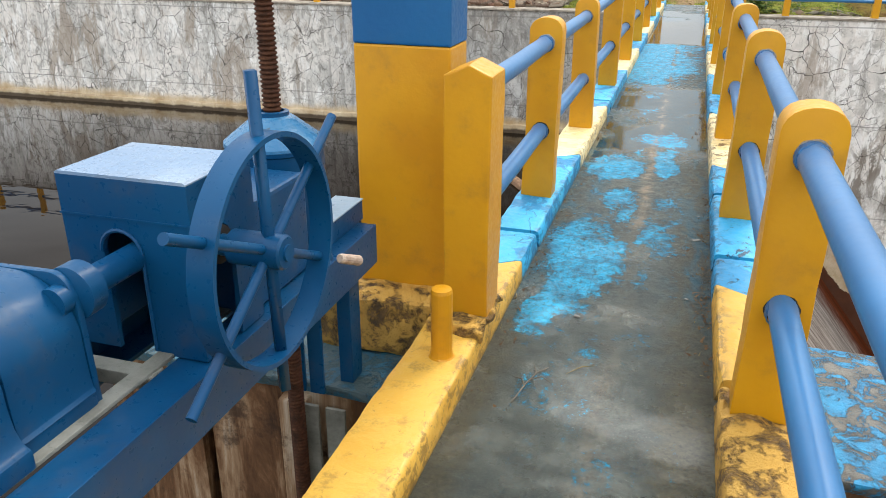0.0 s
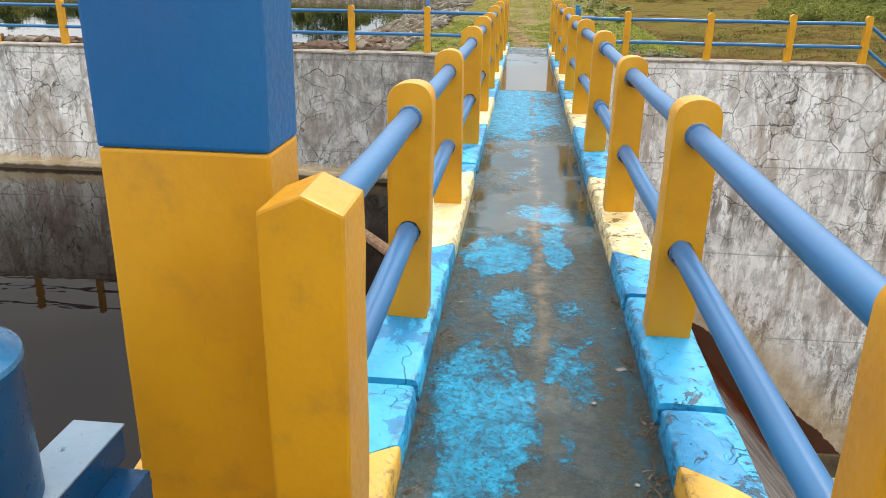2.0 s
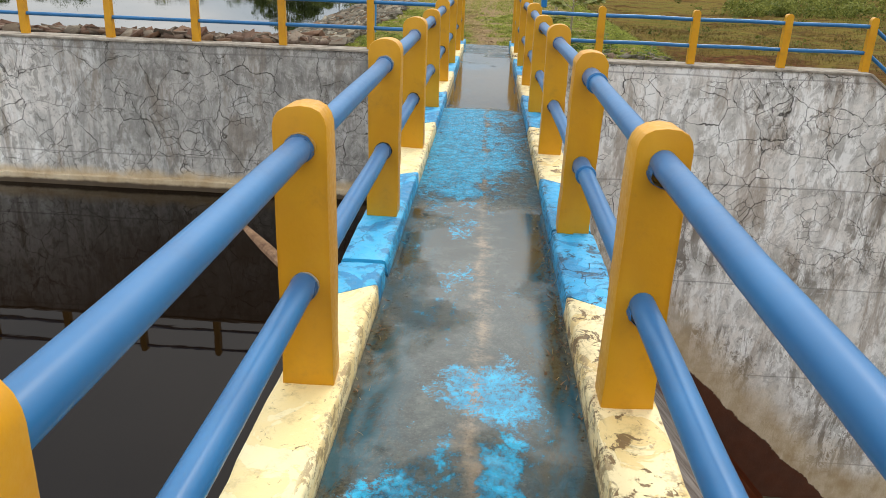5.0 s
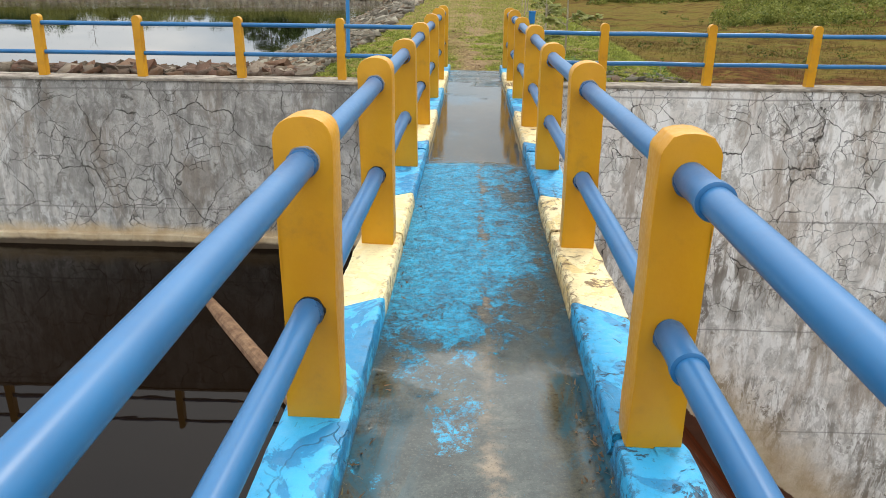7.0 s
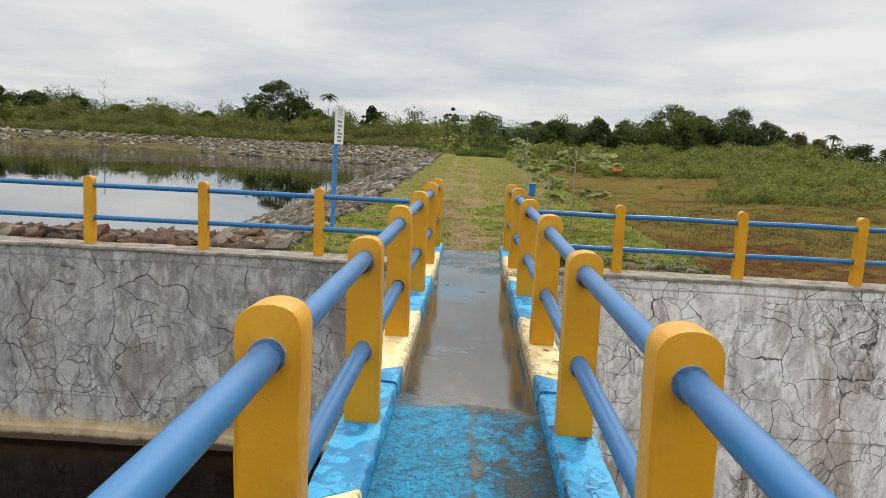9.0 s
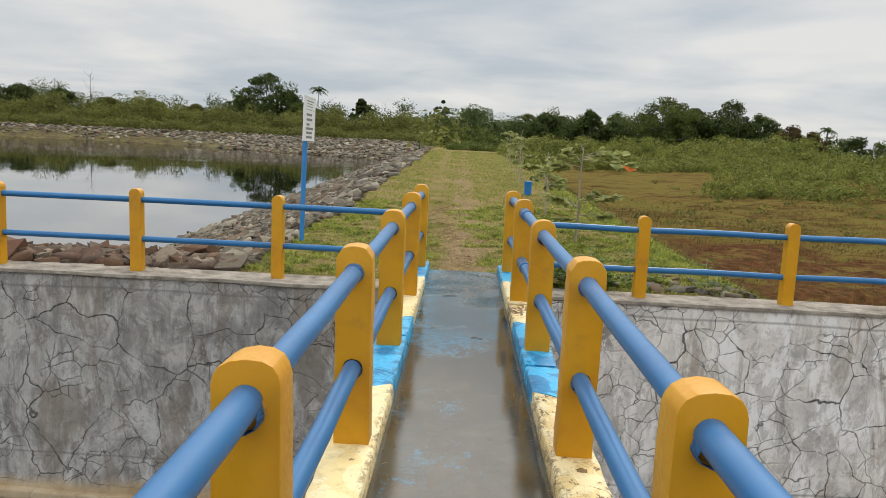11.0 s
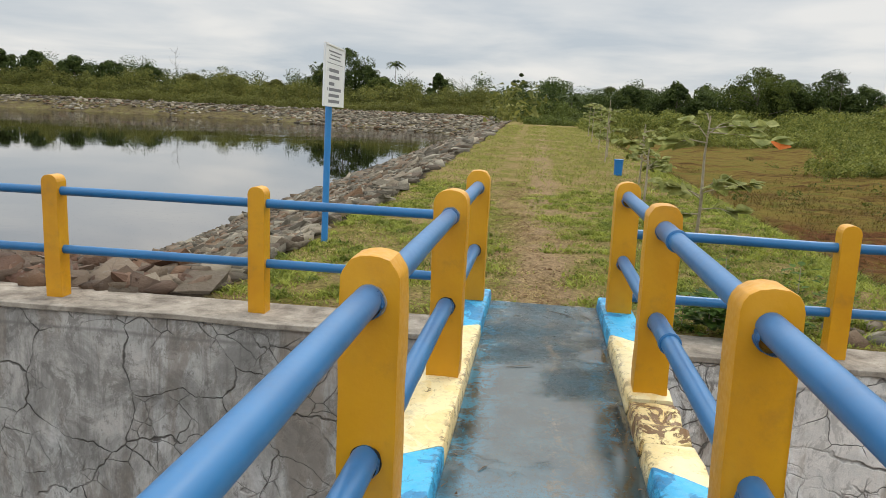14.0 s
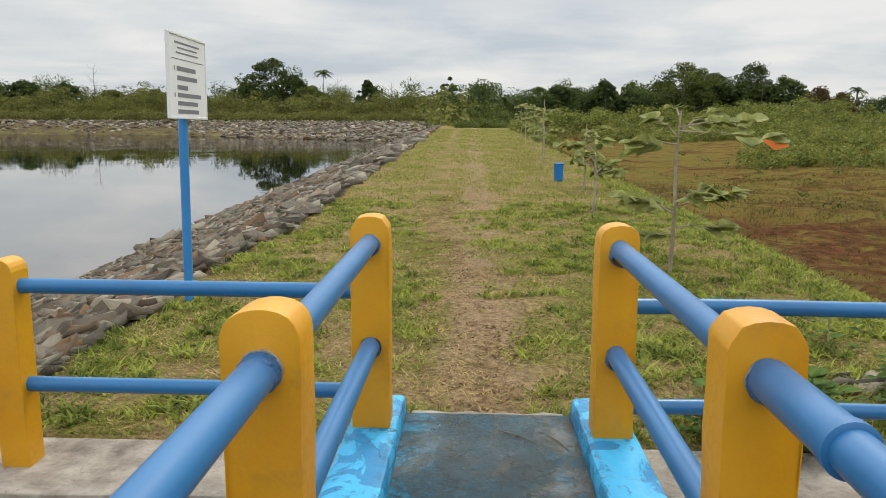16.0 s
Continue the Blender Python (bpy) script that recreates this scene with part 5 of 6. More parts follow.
part("trim_arch", tube([(-0.950 + 0.050 * math.cos(math.pi - math.pi * k / 10), BY0 - 0.002, 0.664 + 0.050 * math.sin(math.pi - math.pi * k / 10)) for k in range(11)] + [(-0.90, BY0 - 0.002, 0.44)], 0.005, 6), M_STEEL, hoist)
part("worm_wheel", prism([(1.60 + 0.10 * math.cos(k * math.pi / 12), 0.56 + 0.10 * math.sin(k * math.pi / 12)) for k in range(24)], "x", -0.98, -0.92), M_RUST, hoist, "rusty gear inside the housing")

# screw housing with its conical cap
part("nut_housing", lathe([(0.134, 0.425), (0.138, 0.44), (0.138, 0.718), (0.143, 0.722), (0.143, 0.733)], (-0.963, 2.073, 0), 48), M_STEEL, hoist, smooth=True)
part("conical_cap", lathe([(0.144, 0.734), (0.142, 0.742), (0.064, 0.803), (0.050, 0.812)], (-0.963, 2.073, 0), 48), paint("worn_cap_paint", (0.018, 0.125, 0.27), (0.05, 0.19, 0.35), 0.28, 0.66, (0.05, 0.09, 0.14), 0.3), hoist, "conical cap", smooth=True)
part("cap_ring", lathe([(0.046, 0.812), (0.046, 0.822), (0.034, 0.824), (0.034, 0.814)], (-0.963, 2.073, 0), 24), M_STEEL, hoist)
part("link_casing", box(-1.05, -0.80, 1.631, 1.93, 0.43, 0.70, 0.01), M_STEEL, hoist)

# input shaft and bearing pedestal
part("input_shaft", tube([(-0.925, 1.16, 0.655), (-0.925, 1.58, 0.655)], 0.030, 28), M_STEEL, hoist, smooth=True)
part("shaft_collar", tube([(-0.925, 1.195, 0.655), (-0.925, 1.205, 0.655), (-0.925, 1.245, 0.655), (-0.925, 1.25, 0.655)], [0.03, 0.055, 0.055, 0.03], 28), M_STEEL, hoist, smooth=True)
part("pedestal_plate", prism([(-1.22, 0.43), (-0.888, 0.43), (-0.893, 0.635)] + [(-0.945 + 0.052 * math.cos(math.pi * k / 20), 0.635 + 0.072 * math.sin(math.pi * k / 20)) for k in range(1, 11)] + [(-1.22, 0.70)], "y", 1.185, 1.20, 0.003), M_STEEL, hoist, "rounded bearing plate", smooth=True)


def casing(y0, y1, x_side, x_shoulder, z_shoulder, z_top, steps=14):
    """A cast casing whose flank sweeps up in one curve to a domed top."""
    pts = [(-1.30, 0.43), (x_side, 0.43), (x_side, 0.455)]
    for k in range(steps + 1):
        t = k / steps
        a = math.pi / 2 * t
        pts.append((x_shoulder - (x_shoulder - x_side) * (1 - math.sin(a)) ** 1.3, 0.47 + (z_shoulder - 0.47) * (1 - math.cos(a))))
    for k in range(1, steps + 1):
        a = math.pi / 2 * k / steps
        pts.append((x_shoulder - 0.13 * (1 - math.cos(a)), z_shoulder + (z_top - z_shoulder) * math.sin(a)))
    pts.append((-1.30, z_top))
    return prism(pts, "y", y0, y1, 0.006)


part("pedestal_body", casing(1.0, 1.184, -0.884, -0.892, 0.585, 0.705), M_STEEL, hoist, smooth=True)
part("gear_case", casing(0.30, 0.995, -0.855, -0.888, 0.575, 0.69), M_STEEL, hoist, "rounded gear case", smooth=True)

# handwheel in the plane across the bridge's side
WC = Vector((-0.657, 1.483, 0.668))
wheel = empty("handwheel", (0, 0, 0))
wheel.parent = hoist
bm = bmesh.new()
R0, R1, HW, NS = 0.239, 0.250, 0.028, 80
rows = []
for k in range(NS):
    a = 2 * math.pi * k / NS
    rows.append([bm.verts.new(WC + Vector((w, r * math.cos(a), r * math.sin(a)))) for r, w in ((R0, -HW), (R1, -HW), (R1, HW), (R0, HW))])
for k in range(NS):
    n = rows[(k + 1) % NS]
    for j in range(4):
        bm.faces.new((rows[k][j], rows[k][(j + 1) % 4], n[(j + 1) % 4], n[j]))
part("rim", bm, M_STEEL, wheel, "flat steel band rim", smooth=True)
part("hub", tube([WC + Vector((-0.085, 0, 0)), WC + Vector((0.035, 0, 0)), WC + Vector((0.04, 0, 0))], [0.038, 0.038, 0.033], 32), M_STEEL, wheel, smooth=True)
part("hub_nut", tube([WC + Vector((0.04, 0, 0)), WC + Vector((0.046, 0, 0))], 0.018, 12), M_STEEL, wheel)
for ang, a, b in ((92.0, -0.345, 0.375), (32.8, -0.385, 0.395), (-24.5, -0.36, 0.300)):
    d = Vector((0, math.cos(radians(ang)), math.sin(radians(ang))))
    part("spoke", tube([WC + d * a, WC + d * b], 0.0155 if ang > 90 else 0.0115, 4 if ang > 90 else 14), M_STEEL, wheel, smooth=True)
d = Vector((0.12, math.cos(radians(-24.5)), math.sin(radians(-24.5)))).normalized()
part("grip", tube([WC + d * 0.290, WC + d * 0.295, WC + d * 0.385, WC + d * 0.39], [0.009, 0.0125, 0.0135, 0.010], 12), M_WOOD, wheel, "bleached wooden grip")
part("wheel_shaft", tube([WC + Vector((-0.05, 0, 0)), WC + Vector((-0.27, 0, 0))], 0.024, 16), M_STEEL, hoist, "blue wheel shaft", smooth=True)
# solid disc coloured black as the shade in the shaft's opening
part("opening_shade_disc", tube([(-0.79, 1.483, 0.668), (-0.772, 1.483, 0.668)], 0.043, 24), M_DARK, hoist, "black disc standing in for the opening's shade")
for x, y, w in ((-0.905, 2.12, 0.05), (-1.17, 2.12, 0.05), (-0.962, 2.12, 0.03)):
    part("leg", box(x - w / 2, x + w / 2, y - 0.008, y + 0.004, -0.12, 0.296, 0.002), M_STEEL, hoist)
    part("leg_flange", box(x - w / 2 - 0.012, x + w / 2 + 0.012, y - 0.02, y - 0.009, 0.20, 0.296, 0.002), M_STEEL, hoist)
part("rear_leg", box(-0.862, -0.815, 2.20, 2.28, -0.118, 0.371, 0.003), M_STEEL, hoist)
part("rear_leg", box(-1.20, -1.145, 2.20, 2.28, -0.118, 0.295, 0.003), M_STEEL, hoist)
part("front_leg", box(-0.86, -0.76, -0.75, -0.65, -0.139, 0.295, 0.004), M_STEEL, hoist)
part("front_leg", box(-1.20, -1.10, -0.75, -0.65, -0.139, 0.295, 0.004), M_STEEL, hoist)
tagged(hoist, "blue-painted sluice gate hoist with handwheel and gear housing", "gate hoist")

# threaded spindle of the gate, and the gate's guides in the chamber
prof = [(0.018, -3.2), (0.021, -3.19)]
z = -1.2
while z < 2.4:
    prof += [(0.0215, z), (0.0265, z + 0.0035), (0.0265, z + 0.0070), (0.0215, z + 0.0105)]
    z += 0.0128
prof += [(0.020, 2.41)]
spindle = part("gate_spindle", lathe(prof, (-0.925, 2.073, 0), 14), M_RUST)
tagged(spindle, "rusty threaded gate spindle rising through the hoist", "spindle")
for x in (-0.895, -0.80):
    guide = part("gate_guide", box(x - 0.034, x + 0.034, PIER_Y0 - 0.075, PIER_Y0 - 0.062, -6, -0.16, 0.002), M_GREYSTEEL)
    tagged(guide, "dull grey steel guide bolted to the chamber wall", "gate guide", "gate guides")
gate = empty("sluice_gate", (-0.925, 2.073, -3.2))
part("leaf", box(-0.62, 0.45, -0.03, 0.03, -1.6, 0.0, 0.01), M_RUST, gate)
for zz in (-0.3, -0.8, -1.3):
    part("stiffener", box(-0.6, 0.43, -0.09, -0.031, zz - 0.03, zz + 0.03, 0.004), M_RUST, gate)
tagged(gate, "rusty steel sluice gate hanging from its spindle", "sluice gate")

# sunken log in the approach channel
log = part("sunken_log", roughen(tube([(-1.55, 11.3, -2.60), (-2.1, 12.1, -2.625), (-3.0, 13.45, -2.665), (-3.7, 14.5, -2.72)], [0.085, 0.10, 0.10, 0.07], 12), 0.03, 4.0), M_LOG)
tagged(log, "brown waterlogged timber lying half sunk in the water", "log")
twig_at = ((-0.12, 15.20, 0.15, 20), (0.10, 13.75, 0.08, -12), (-0.22, 14.0, 0.06, 60), (0.12, 16.35, 0.2, -40), (0.28, 16.3, 0.17, 115), (-0.02, 15.9, 0.05, 80))
for x, y, l, a in twig_at:
    d = Vector((math.cos(radians(a)), math.sin(radians(a)), 0))
    p = Vector((x, y, 0.003))
    twig = part("twig", tube([p - d * l / 2, p + Vector((0, 0.004, 0.003)), p + d * l / 2], [0.0015, 0.0026, 0.0012], 6), M_BARK)
    tagged(twig, "dark fallen twig lying on the wet deck", "twig", "twigs on the deck")

# a branched dead twig and chips of old paint on the near deck
branch_twig = empty("branched_twig", (-0.17, 2.2, 0.004))
for pts in (((-0.04, -0.13, 0), (-0.02, -0.03, 0.004), (0.0, 0.05, 0.003), (-0.02, 0.11, 0)), ((-0.015, 0.0, 0.003), (0.02, 0.03, 0.006), (0.055, 0.01, 0)), ((-0.02, -0.04, 0.003), (-0.035, 0.0, 0.004), (-0.06, 0.01, 0)), ((0.0, 0.05, 0.003), (0.02, 0.075, 0.003), (0.03, 0.10, 0))):
    part("twig_fork", tube([Vector(p) for p in pts], [0.0022] + [0.0026] * (len(pts) - 2) + [0.001], 6), M_BARK, branch_twig)
tagged(branch_twig, "dark branched dead twig lying on the wet deck", "twig", "twigs on the deck")
straw = part("straw", tube([(-0.08, 2.28, 0.003), (-0.04, 2.33, 0.006), (-0.002, 2.355, 0.003)], [0.001, 0.0018, 0.001], 5), M_STRAW)
tagged(straw, "pale curved straw lying on the wet deck", "straw")
for x, y, s_, a in ((0.30, 3.595, 0.030, 20), (0.19, 3.357, 0.016, 60), (0.312, 3.927, 0.014, 10), (-0.104, 2.683, 0.018, 0), (0.27, 2.95, 0.016, 70), (-0.29, 4.1, 0.018, 30)):
    bm = box(-s_ / 2, s_ / 2, -s_ * 0.35, s_ * 0.35, 0.0, 0.004, 0.001)
    bmesh.ops.transform(bm, matrix=Matrix.Translation((x, y, 0.0005)) @ Matrix.Rotation(radians(a), 4, "Z"), verts=bm.verts)
    tagged(part("mortar_chip", roughen(bm, 0.006, 40.0, x), M_CONC), "small grey mortar chip lying on the deck", "chip", "chips on the deck")

# ---- notice board on the bank ----
sign = empty("notice_board", (-2.264, 19.10, -0.17))
sign.rotation_euler = (radians(-0.6), radians(0.6), radians(1.5))
part("pole", tube([(0, 0.0, -0.02), (0, 0, 1.99)], 0.034, 16), paint("blue_pole_paint", (0.03, 0.20, 0.50), (0.04, 0.23, 0.54), 0.35, 0.8, (0.15, 0.2, 0.25), 0.2), sign, "blue steel pole", smooth=True)
part("footing", roughen(cuts(box(-0.14, 0.14, -0.14, 0.14, -0.05, 0.035, 0.02), 0.07), 0.02, 9), M_COPING, sign, "cement footing")
board = part("board", box(0.038, 0.054, -0.395, 0.395, 1.455, 2.045, 0.003), M_BOARD, sign, "white board with grey lettering bars")
for a0, a1, z0, z1 in ((-0.387, 0.387, 2.033, 2.051), (-0.387, 0.387, 1.449, 1.467), (-0.405, -0.3875, 1.449, 2.051), (0.3875, 0.405, 1.449, 2.051)):
    part("board_edge", box(0.034, 0.060, a0, a1, z0, z1, 0.003), M_BOARD, board)
bars = [(-0.27, 0.25, 2.005, 0.020), (-0.22, 0.20, 1.965, 0.016), (-0.25, 0.22, 1.925, 0.016), (-0.345, 0.345, 1.875, 0.008), (-0.30, -0.285, 1.80, 0.045), (-0.24, 0.16, 1.80, 0.045), (-0.24, 0.19, 1.725, 0.045), (-0.24, -0.02, 1.65, 0.045), (-0.30, -0.285, 1.585, 0.045), (-0.24, 0.27, 1.585, 0.045), (-0.24, 0.19, 1.515, 0.045), (-0.24, 0.21, 1.45, 0.045)]
bars[-4:] = [(-0.30, -0.285, 1.588, 0.042), (-0.24, 0.27, 1.588, 0.042), (-0.24, 0.19, 1.522, 0.042), (-0.24, 0.21, 1.456, 0.042)]
for a0, a1, zz, hh in bars:
    part("lettering_bar", box(0.0535, 0.0552, a0, a1, 1.752 + (zz - 1.74) * 0.88 - hh * 0.36, 1.752 + (zz - 1.74) * 0.88 + hh * 0.36), M_INK, board)
tagged(sign, "white notice board on a blue pole beside the water", "notice board")

# ---- blue bin on the crest ----
bin_ob = empty("blue_bin", (1.82, 30.5, -0.03))
part("drum", lathe([(0.085, 0.0), (0.098, 0.02), (0.108, 0.37), (0.114, 0.39), (0.098, 0.39), (0.085, 0.05)], (0, 0, 0), 20), M_BUCKET, bin_ob)
part("rim", lathe([(0.108, 0.375), (0.121, 0.38), (0.121, 0.395), (0.108, 0.40)], (0, 0, 0), 20), M_BUCKET, bin_ob)
tagged(bin_ob, "blue plastic bin standing in the grass under leaves", "bin")


# ---- stones of the reservoir slope ----
rng = np.random.default_rng(11)


def stone_mesh(seed):
    """An angular quarry stone of about one unit: a hull of few points."""
    r = np.random.default_rng(seed)
    bm = bmesh.new()
    corners = np.array([(a, b, c) for a in (-1, 1) for b in (-1, 1) for c in (-1, 1)], float)
    pts = corners * np.array([0.60, 0.42, 0.115]) * r.uniform(0.55, 1.15, (8, 3)) + r.normal(0, 0.03, (8, 3))
    extra = r.normal(0, 1, (3, 3))
    extra = extra / np.linalg.norm(extra, axis=1)[:, None] * np.array([0.62, 0.44, 0.14])
    for p in np.concatenate([pts, extra]):
        bm.verts.new(p)
    bmesh.ops.convex_hull(bm, input=bm.verts)
    loose = [v for v in bm.verts if not v.link_faces]
    bmesh.ops.delete(bm, geom=loose, context="VERTS")
    me = bpy.data.meshes.new("stone")
    bmesh.ops.recalc_face_normals(bm, faces=bm.faces)
    bm.to_mesh(me)
    bm.free()
    me.materials.append(M_STONE)
    return me


STONES = [stone_mesh(s) for s in range(14)]


def stone_spots(n, r, xlo, xhi, ylo, yhi, keep):
    out = []
    while len(out) < n:
        x, y = r.uniform(xlo, xhi), r.uniform(ylo, yhi)
        if keep(x, y):
            out.append((x, y))
    return out


def on_slope(x, y):
    return x < float(crest_edge(y)) - 0.14 + 0.16 * math.sin(y * 1.3) * math.sin(y * 0.47 + 1) and float(ground_z(x, y)) > WATER_Z - 0.25


def bank_z(x, y):
    """Height of the far bank's facing."""
    back = -1.5 - x
    foot = 62.0 * np.clip(1 - back / 75.0, 0, 1)
    up = (y - 205.0 - 1.5 * np.sin(back * 0.02) + foot) / (1 + foot / 14.3)
    return np.where((up > 0) & (up < 14.3), np.minimum(-3.05 + up * 0.33, 0.80), -9.0)


def on_face(x, y, a, b, c, top=ground_z):
    """A stone's turn: lying on the slope, with its own small tilt."""
    n = Vector((float(top(x - 0.2, y) - top(x + 0.2, y)), float(top(x, y - 0.2) - top(x, y + 0.2)), 0.4))
    return Vector((0, 0, 1)).rotation_difference(n).to_matrix() @ Euler((a, b, c)).to_matrix()


riprap = tagged(empty("riprap"), "loose grey and red-brown quarry stones on the reservoir bank", "riprap", kind="structure")
near_spots = stone_spots(170, rng, -5.6, -2.2, 16.66, 20.5, on_slope) + stone_spots(125, rng, -4.6, -2.3, 20.5, 26.0, on_slope)
for i, (x, y) in enumerate(near_spots):
    ob = new("stone", STONES[i % 14])
    s = rng.uniform(0.18, 0.42)
    turn = on_face(x, y, rng.normal(0, 0.19), rng.normal(0, 0.19), rng.uniform(0, 6.3))
    ob.matrix_basis = Matrix.Translation((x, y, float(ground_z(x, y)) + 0.08 * s)) @ turn.to_4x4() @ Matrix.Diagonal((s, s, s * rng.uniform(0.8, 1.7), 1))
    ob.parent = riprap


def joined_stones(name, spots, lo, hi, r, label, lift=0.06, top=ground_z):
    vs, fs, base = [], [], 0
    for i, (x, y) in enumerate(spots):
        me = STONES[int(r.integers(14))]
        co = np.empty(len(me.vertices) * 3, np.float32)
        me.vertices.foreach_get("co", co)
        co = co.reshape(-1, 3)
        s = r.uniform(lo, hi)
        m = np.array(on_face(x, y, r.normal(0, 0.22), r.normal(0, 0.22), r.uniform(0, 6.3), top)) @ np.diag([1, 1, r.uniform(0.8, 1.6)])
        vs.append((co * s) @ m.T + np.array([x, y, float(top(x, y)) + lift * s]))
        fs.append(np.array([p.vertices[:] for p in me.polygons if len(p.vertices) == 3]) + base)
        base += len(co)
    return tagged(np_part(name, np.concatenate(vs), np.concatenate(fs), M_STONE), label, "stones", kind="stuff")


r2 = np.random.default_rng(12)
sp = stone_spots(4300, r2, -9.8, -2.2, 16.62, 36, on_slope) + stone_spots(2400, r2, -4.4, -2.2, 16.62, 26, on_slope) + stone_spots(1900, r2, -22, -2.3, 16.62, 19.6, on_slope)
joined_stones("loose_stones", sp, 0.11, 0.32, r2, "smaller quarry stones packed between the large ones")
sp = stone_spots(2600, r2, -11.5, -2.3, 36, 80, on_slope) + stone_spots(3000, r2, -14, -3, 80, 204, on_slope)
joined_stones("distant_stones", sp, 0.25, 0.65, r2, "quarry stones along the far edge of the dam")
sp = stone_spots(2600, r2, -150, -1.5, 140, 219.2, lambda x, y: float(bank_z(x, y)) > -2.7 and (x > -60 or float(bank_z(x, y)) > -1.6 + 0.8 * math.sin(x * 0.21)))
joined_stones("bank_stones", sp, 0.5, 1.25, r2, "large quarry stones facing the far bank", 0.08, bank_z)
sp = [(1.9, 17.3), (2.2, 17.0), (2.7, 17.2), (2.5, 17.5), (3.0, 16.9), (2.45, 16.85), (1.7, 17.0), (2.9, 17.3), (3.2, 17.1), (2.6, 16.7), (2.85, 16.68), (3.1, 16.72), (3.3, 16.8), (2.3, 16.72), (2.0, 17.6), (3.35, 17.4)]
sp = sp + [(x + r2.normal(0, 0.15), max(16.62, y + r2.normal(0, 0.12))) for x, y in sp * 3]
joined_stones("rubble", sp, 0.08, 0.19, r2, "a few grey stones in the weeds behind the wall")


# ---- grass ----
def blades(name, pts, h, w, lean, mat, label, r, category="grass"):
    """Many single blades: thin bent triangles standing on the given points."""
    n = len(pts)
    a = r.uniform(0, 2 * np.pi, n)
    hh = h * r.uniform(0.5, 1.4, n)
    ww = w * r.uniform(0.6, 1.3, n)
    le = lean * r.uniform(0.2, 1.6, n)
    b = a + r.uniform(-1.2, 1.2, n) + np.pi / 2
    side = np.stack([np.cos(a), np.sin(a), 0 * a], -1) * ww[:, None]
    tip = np.stack([np.cos(b) * hh * le, np.sin(b) * hh * le, hh], -1)
    mid = tip * np.array([0.35, 0.35, 0.62])
    v = np.stack([pts - side, pts + side, pts + mid + side * 0.7, pts + mid - side * 0.7, pts + tip], 1).reshape(-1, 3)
    k = np.arange(n)[:, None] * 5
    f = np.concatenate([k + np.array([[0, 1, 2]]), k + np.array([[0, 2, 3]]), k + np.array([[3, 2, 4]])])
    return tagged(np_part(name, v, f, mat), label, category, kind="stuff")


def scatter(n, r, x0, x1, y0, y1, keep=None):
    x, y = r.uniform(x0, x1, n), r.uniform(y0, y1, n)
    if keep is not None:
        ok = keep(x, y)
        x, y = x[ok], y[ok]
    return np.stack([x, y, ground_z(x, y)], -1)


def patchy(x, y, s, seed):
    """A cheap smooth patchiness between about -1 and 1."""
    return (np.sin(x * s + seed) * np.sin(y * s * 0.83 + seed * 2) + np.sin(x * s * 2.3 + y * s * 1.7 + seed) * 0.6) / 1.6


rg = np.random.default_rng(21)


blades("grass", scatter(72000, rg, -2.9, 3.5, 16.58, 25, keep=lambda x, y: (x > crest_edge(y)) & (patchy(x, y, 2.1, 1.0) + rg.normal(0, 0.5, x.size) > -0.15) & ((np.abs(x - path_x(y) + 0.08 * np.sin(y * 0.9)) > 0.15 + np.abs(rg.normal(0, 0.18, x.size))) | (rg.uniform(0, 1, x.size) < 0.06)) & ~((np.abs(x) < 0.36) & (y < 16.67))), 0.020, 0.0070, 1.7, M_GRASS, "short mown green grass on the dam crest", rg)
blades("dry_grass", scatter(110000, rg, -2.7, 3.3, 16.64, 25, keep=lambda x, y: (x > crest_edge(y)) & (patchy(x, y, 1.6, 4.0) + rg.normal(0, 0.5, x.size) > -0.1)), 0.013, 0.0042, 3.8, M_STRAW, "dry cut grass lying on the crest", rg)
blades("far_grass", scatter(90000, rg, -4.4, 4.6, 25, 90, keep=lambda x, y: (x > crest_edge(y)) & (patchy(x, y, 0.9, 2.0) + rg.normal(0, 0.6, x.size) > -0.3) & ((np.abs(x - path_x(y) + 0.12 * np.sin(y * 0.5)) > 0.18 + np.abs(rg.normal(0, 0.14, x.size))) | (rg.uniform(0, 1, x.size) < 0.06))), 0.045, 0.008, 1.2, M_GRASS, "short green grass further along the crest", rg)
blades("far_dry_grass", scatter(30000, rg, -4.2, 4.4, 25, 90, keep=lambda x, y: (x > crest_edge(y)) & (np.abs(x - path_x(y)) > 0.16)), 0.03, 0.009, 3.0, M_STRAW, "dry grass further along the crest", rg)
tuft_xy = rg.uniform((-2.45, 16.7), (3.1, 26), (1500, 2))
tuft_xy = tuft_xy[(np.abs(tuft_xy[:, 0] - path_x(tuft_xy[:, 1])) > 0.2 + np.abs(rg.normal(0, 0.3, 1500))) & (patchy(tuft_xy[:, 0], tuft_xy[:, 1], 1.9, 6.0) + rg.normal(0, 0.35, 1500) > -0.1)]
tp = np.repeat(tuft_xy, 40, 0) + rg.normal(0, 0.055, (len(tuft_xy) * 40, 2))
blades("grass_tufts", np.concatenate([tp, ground_z(tp[:, 0], tp[:, 1])[:, None]], 1), 0.042, 0.0095, 1.6, M_GRASS, "taller grass tufts on the crest", rg)
blades("leaf_litter", scatter(9000, rg, -1.5, 0.9, 16.75, 27, keep=lambda x, y: np.abs(x - path_x(y) + 0.08 * np.sin(y * 0.9)) < np.abs(rg.normal(0, 0.36, x.size))), 0.012, 0.012, 3.4, M_LITTER, "brown dead leaves and cut stalks on the trodden line", rg)
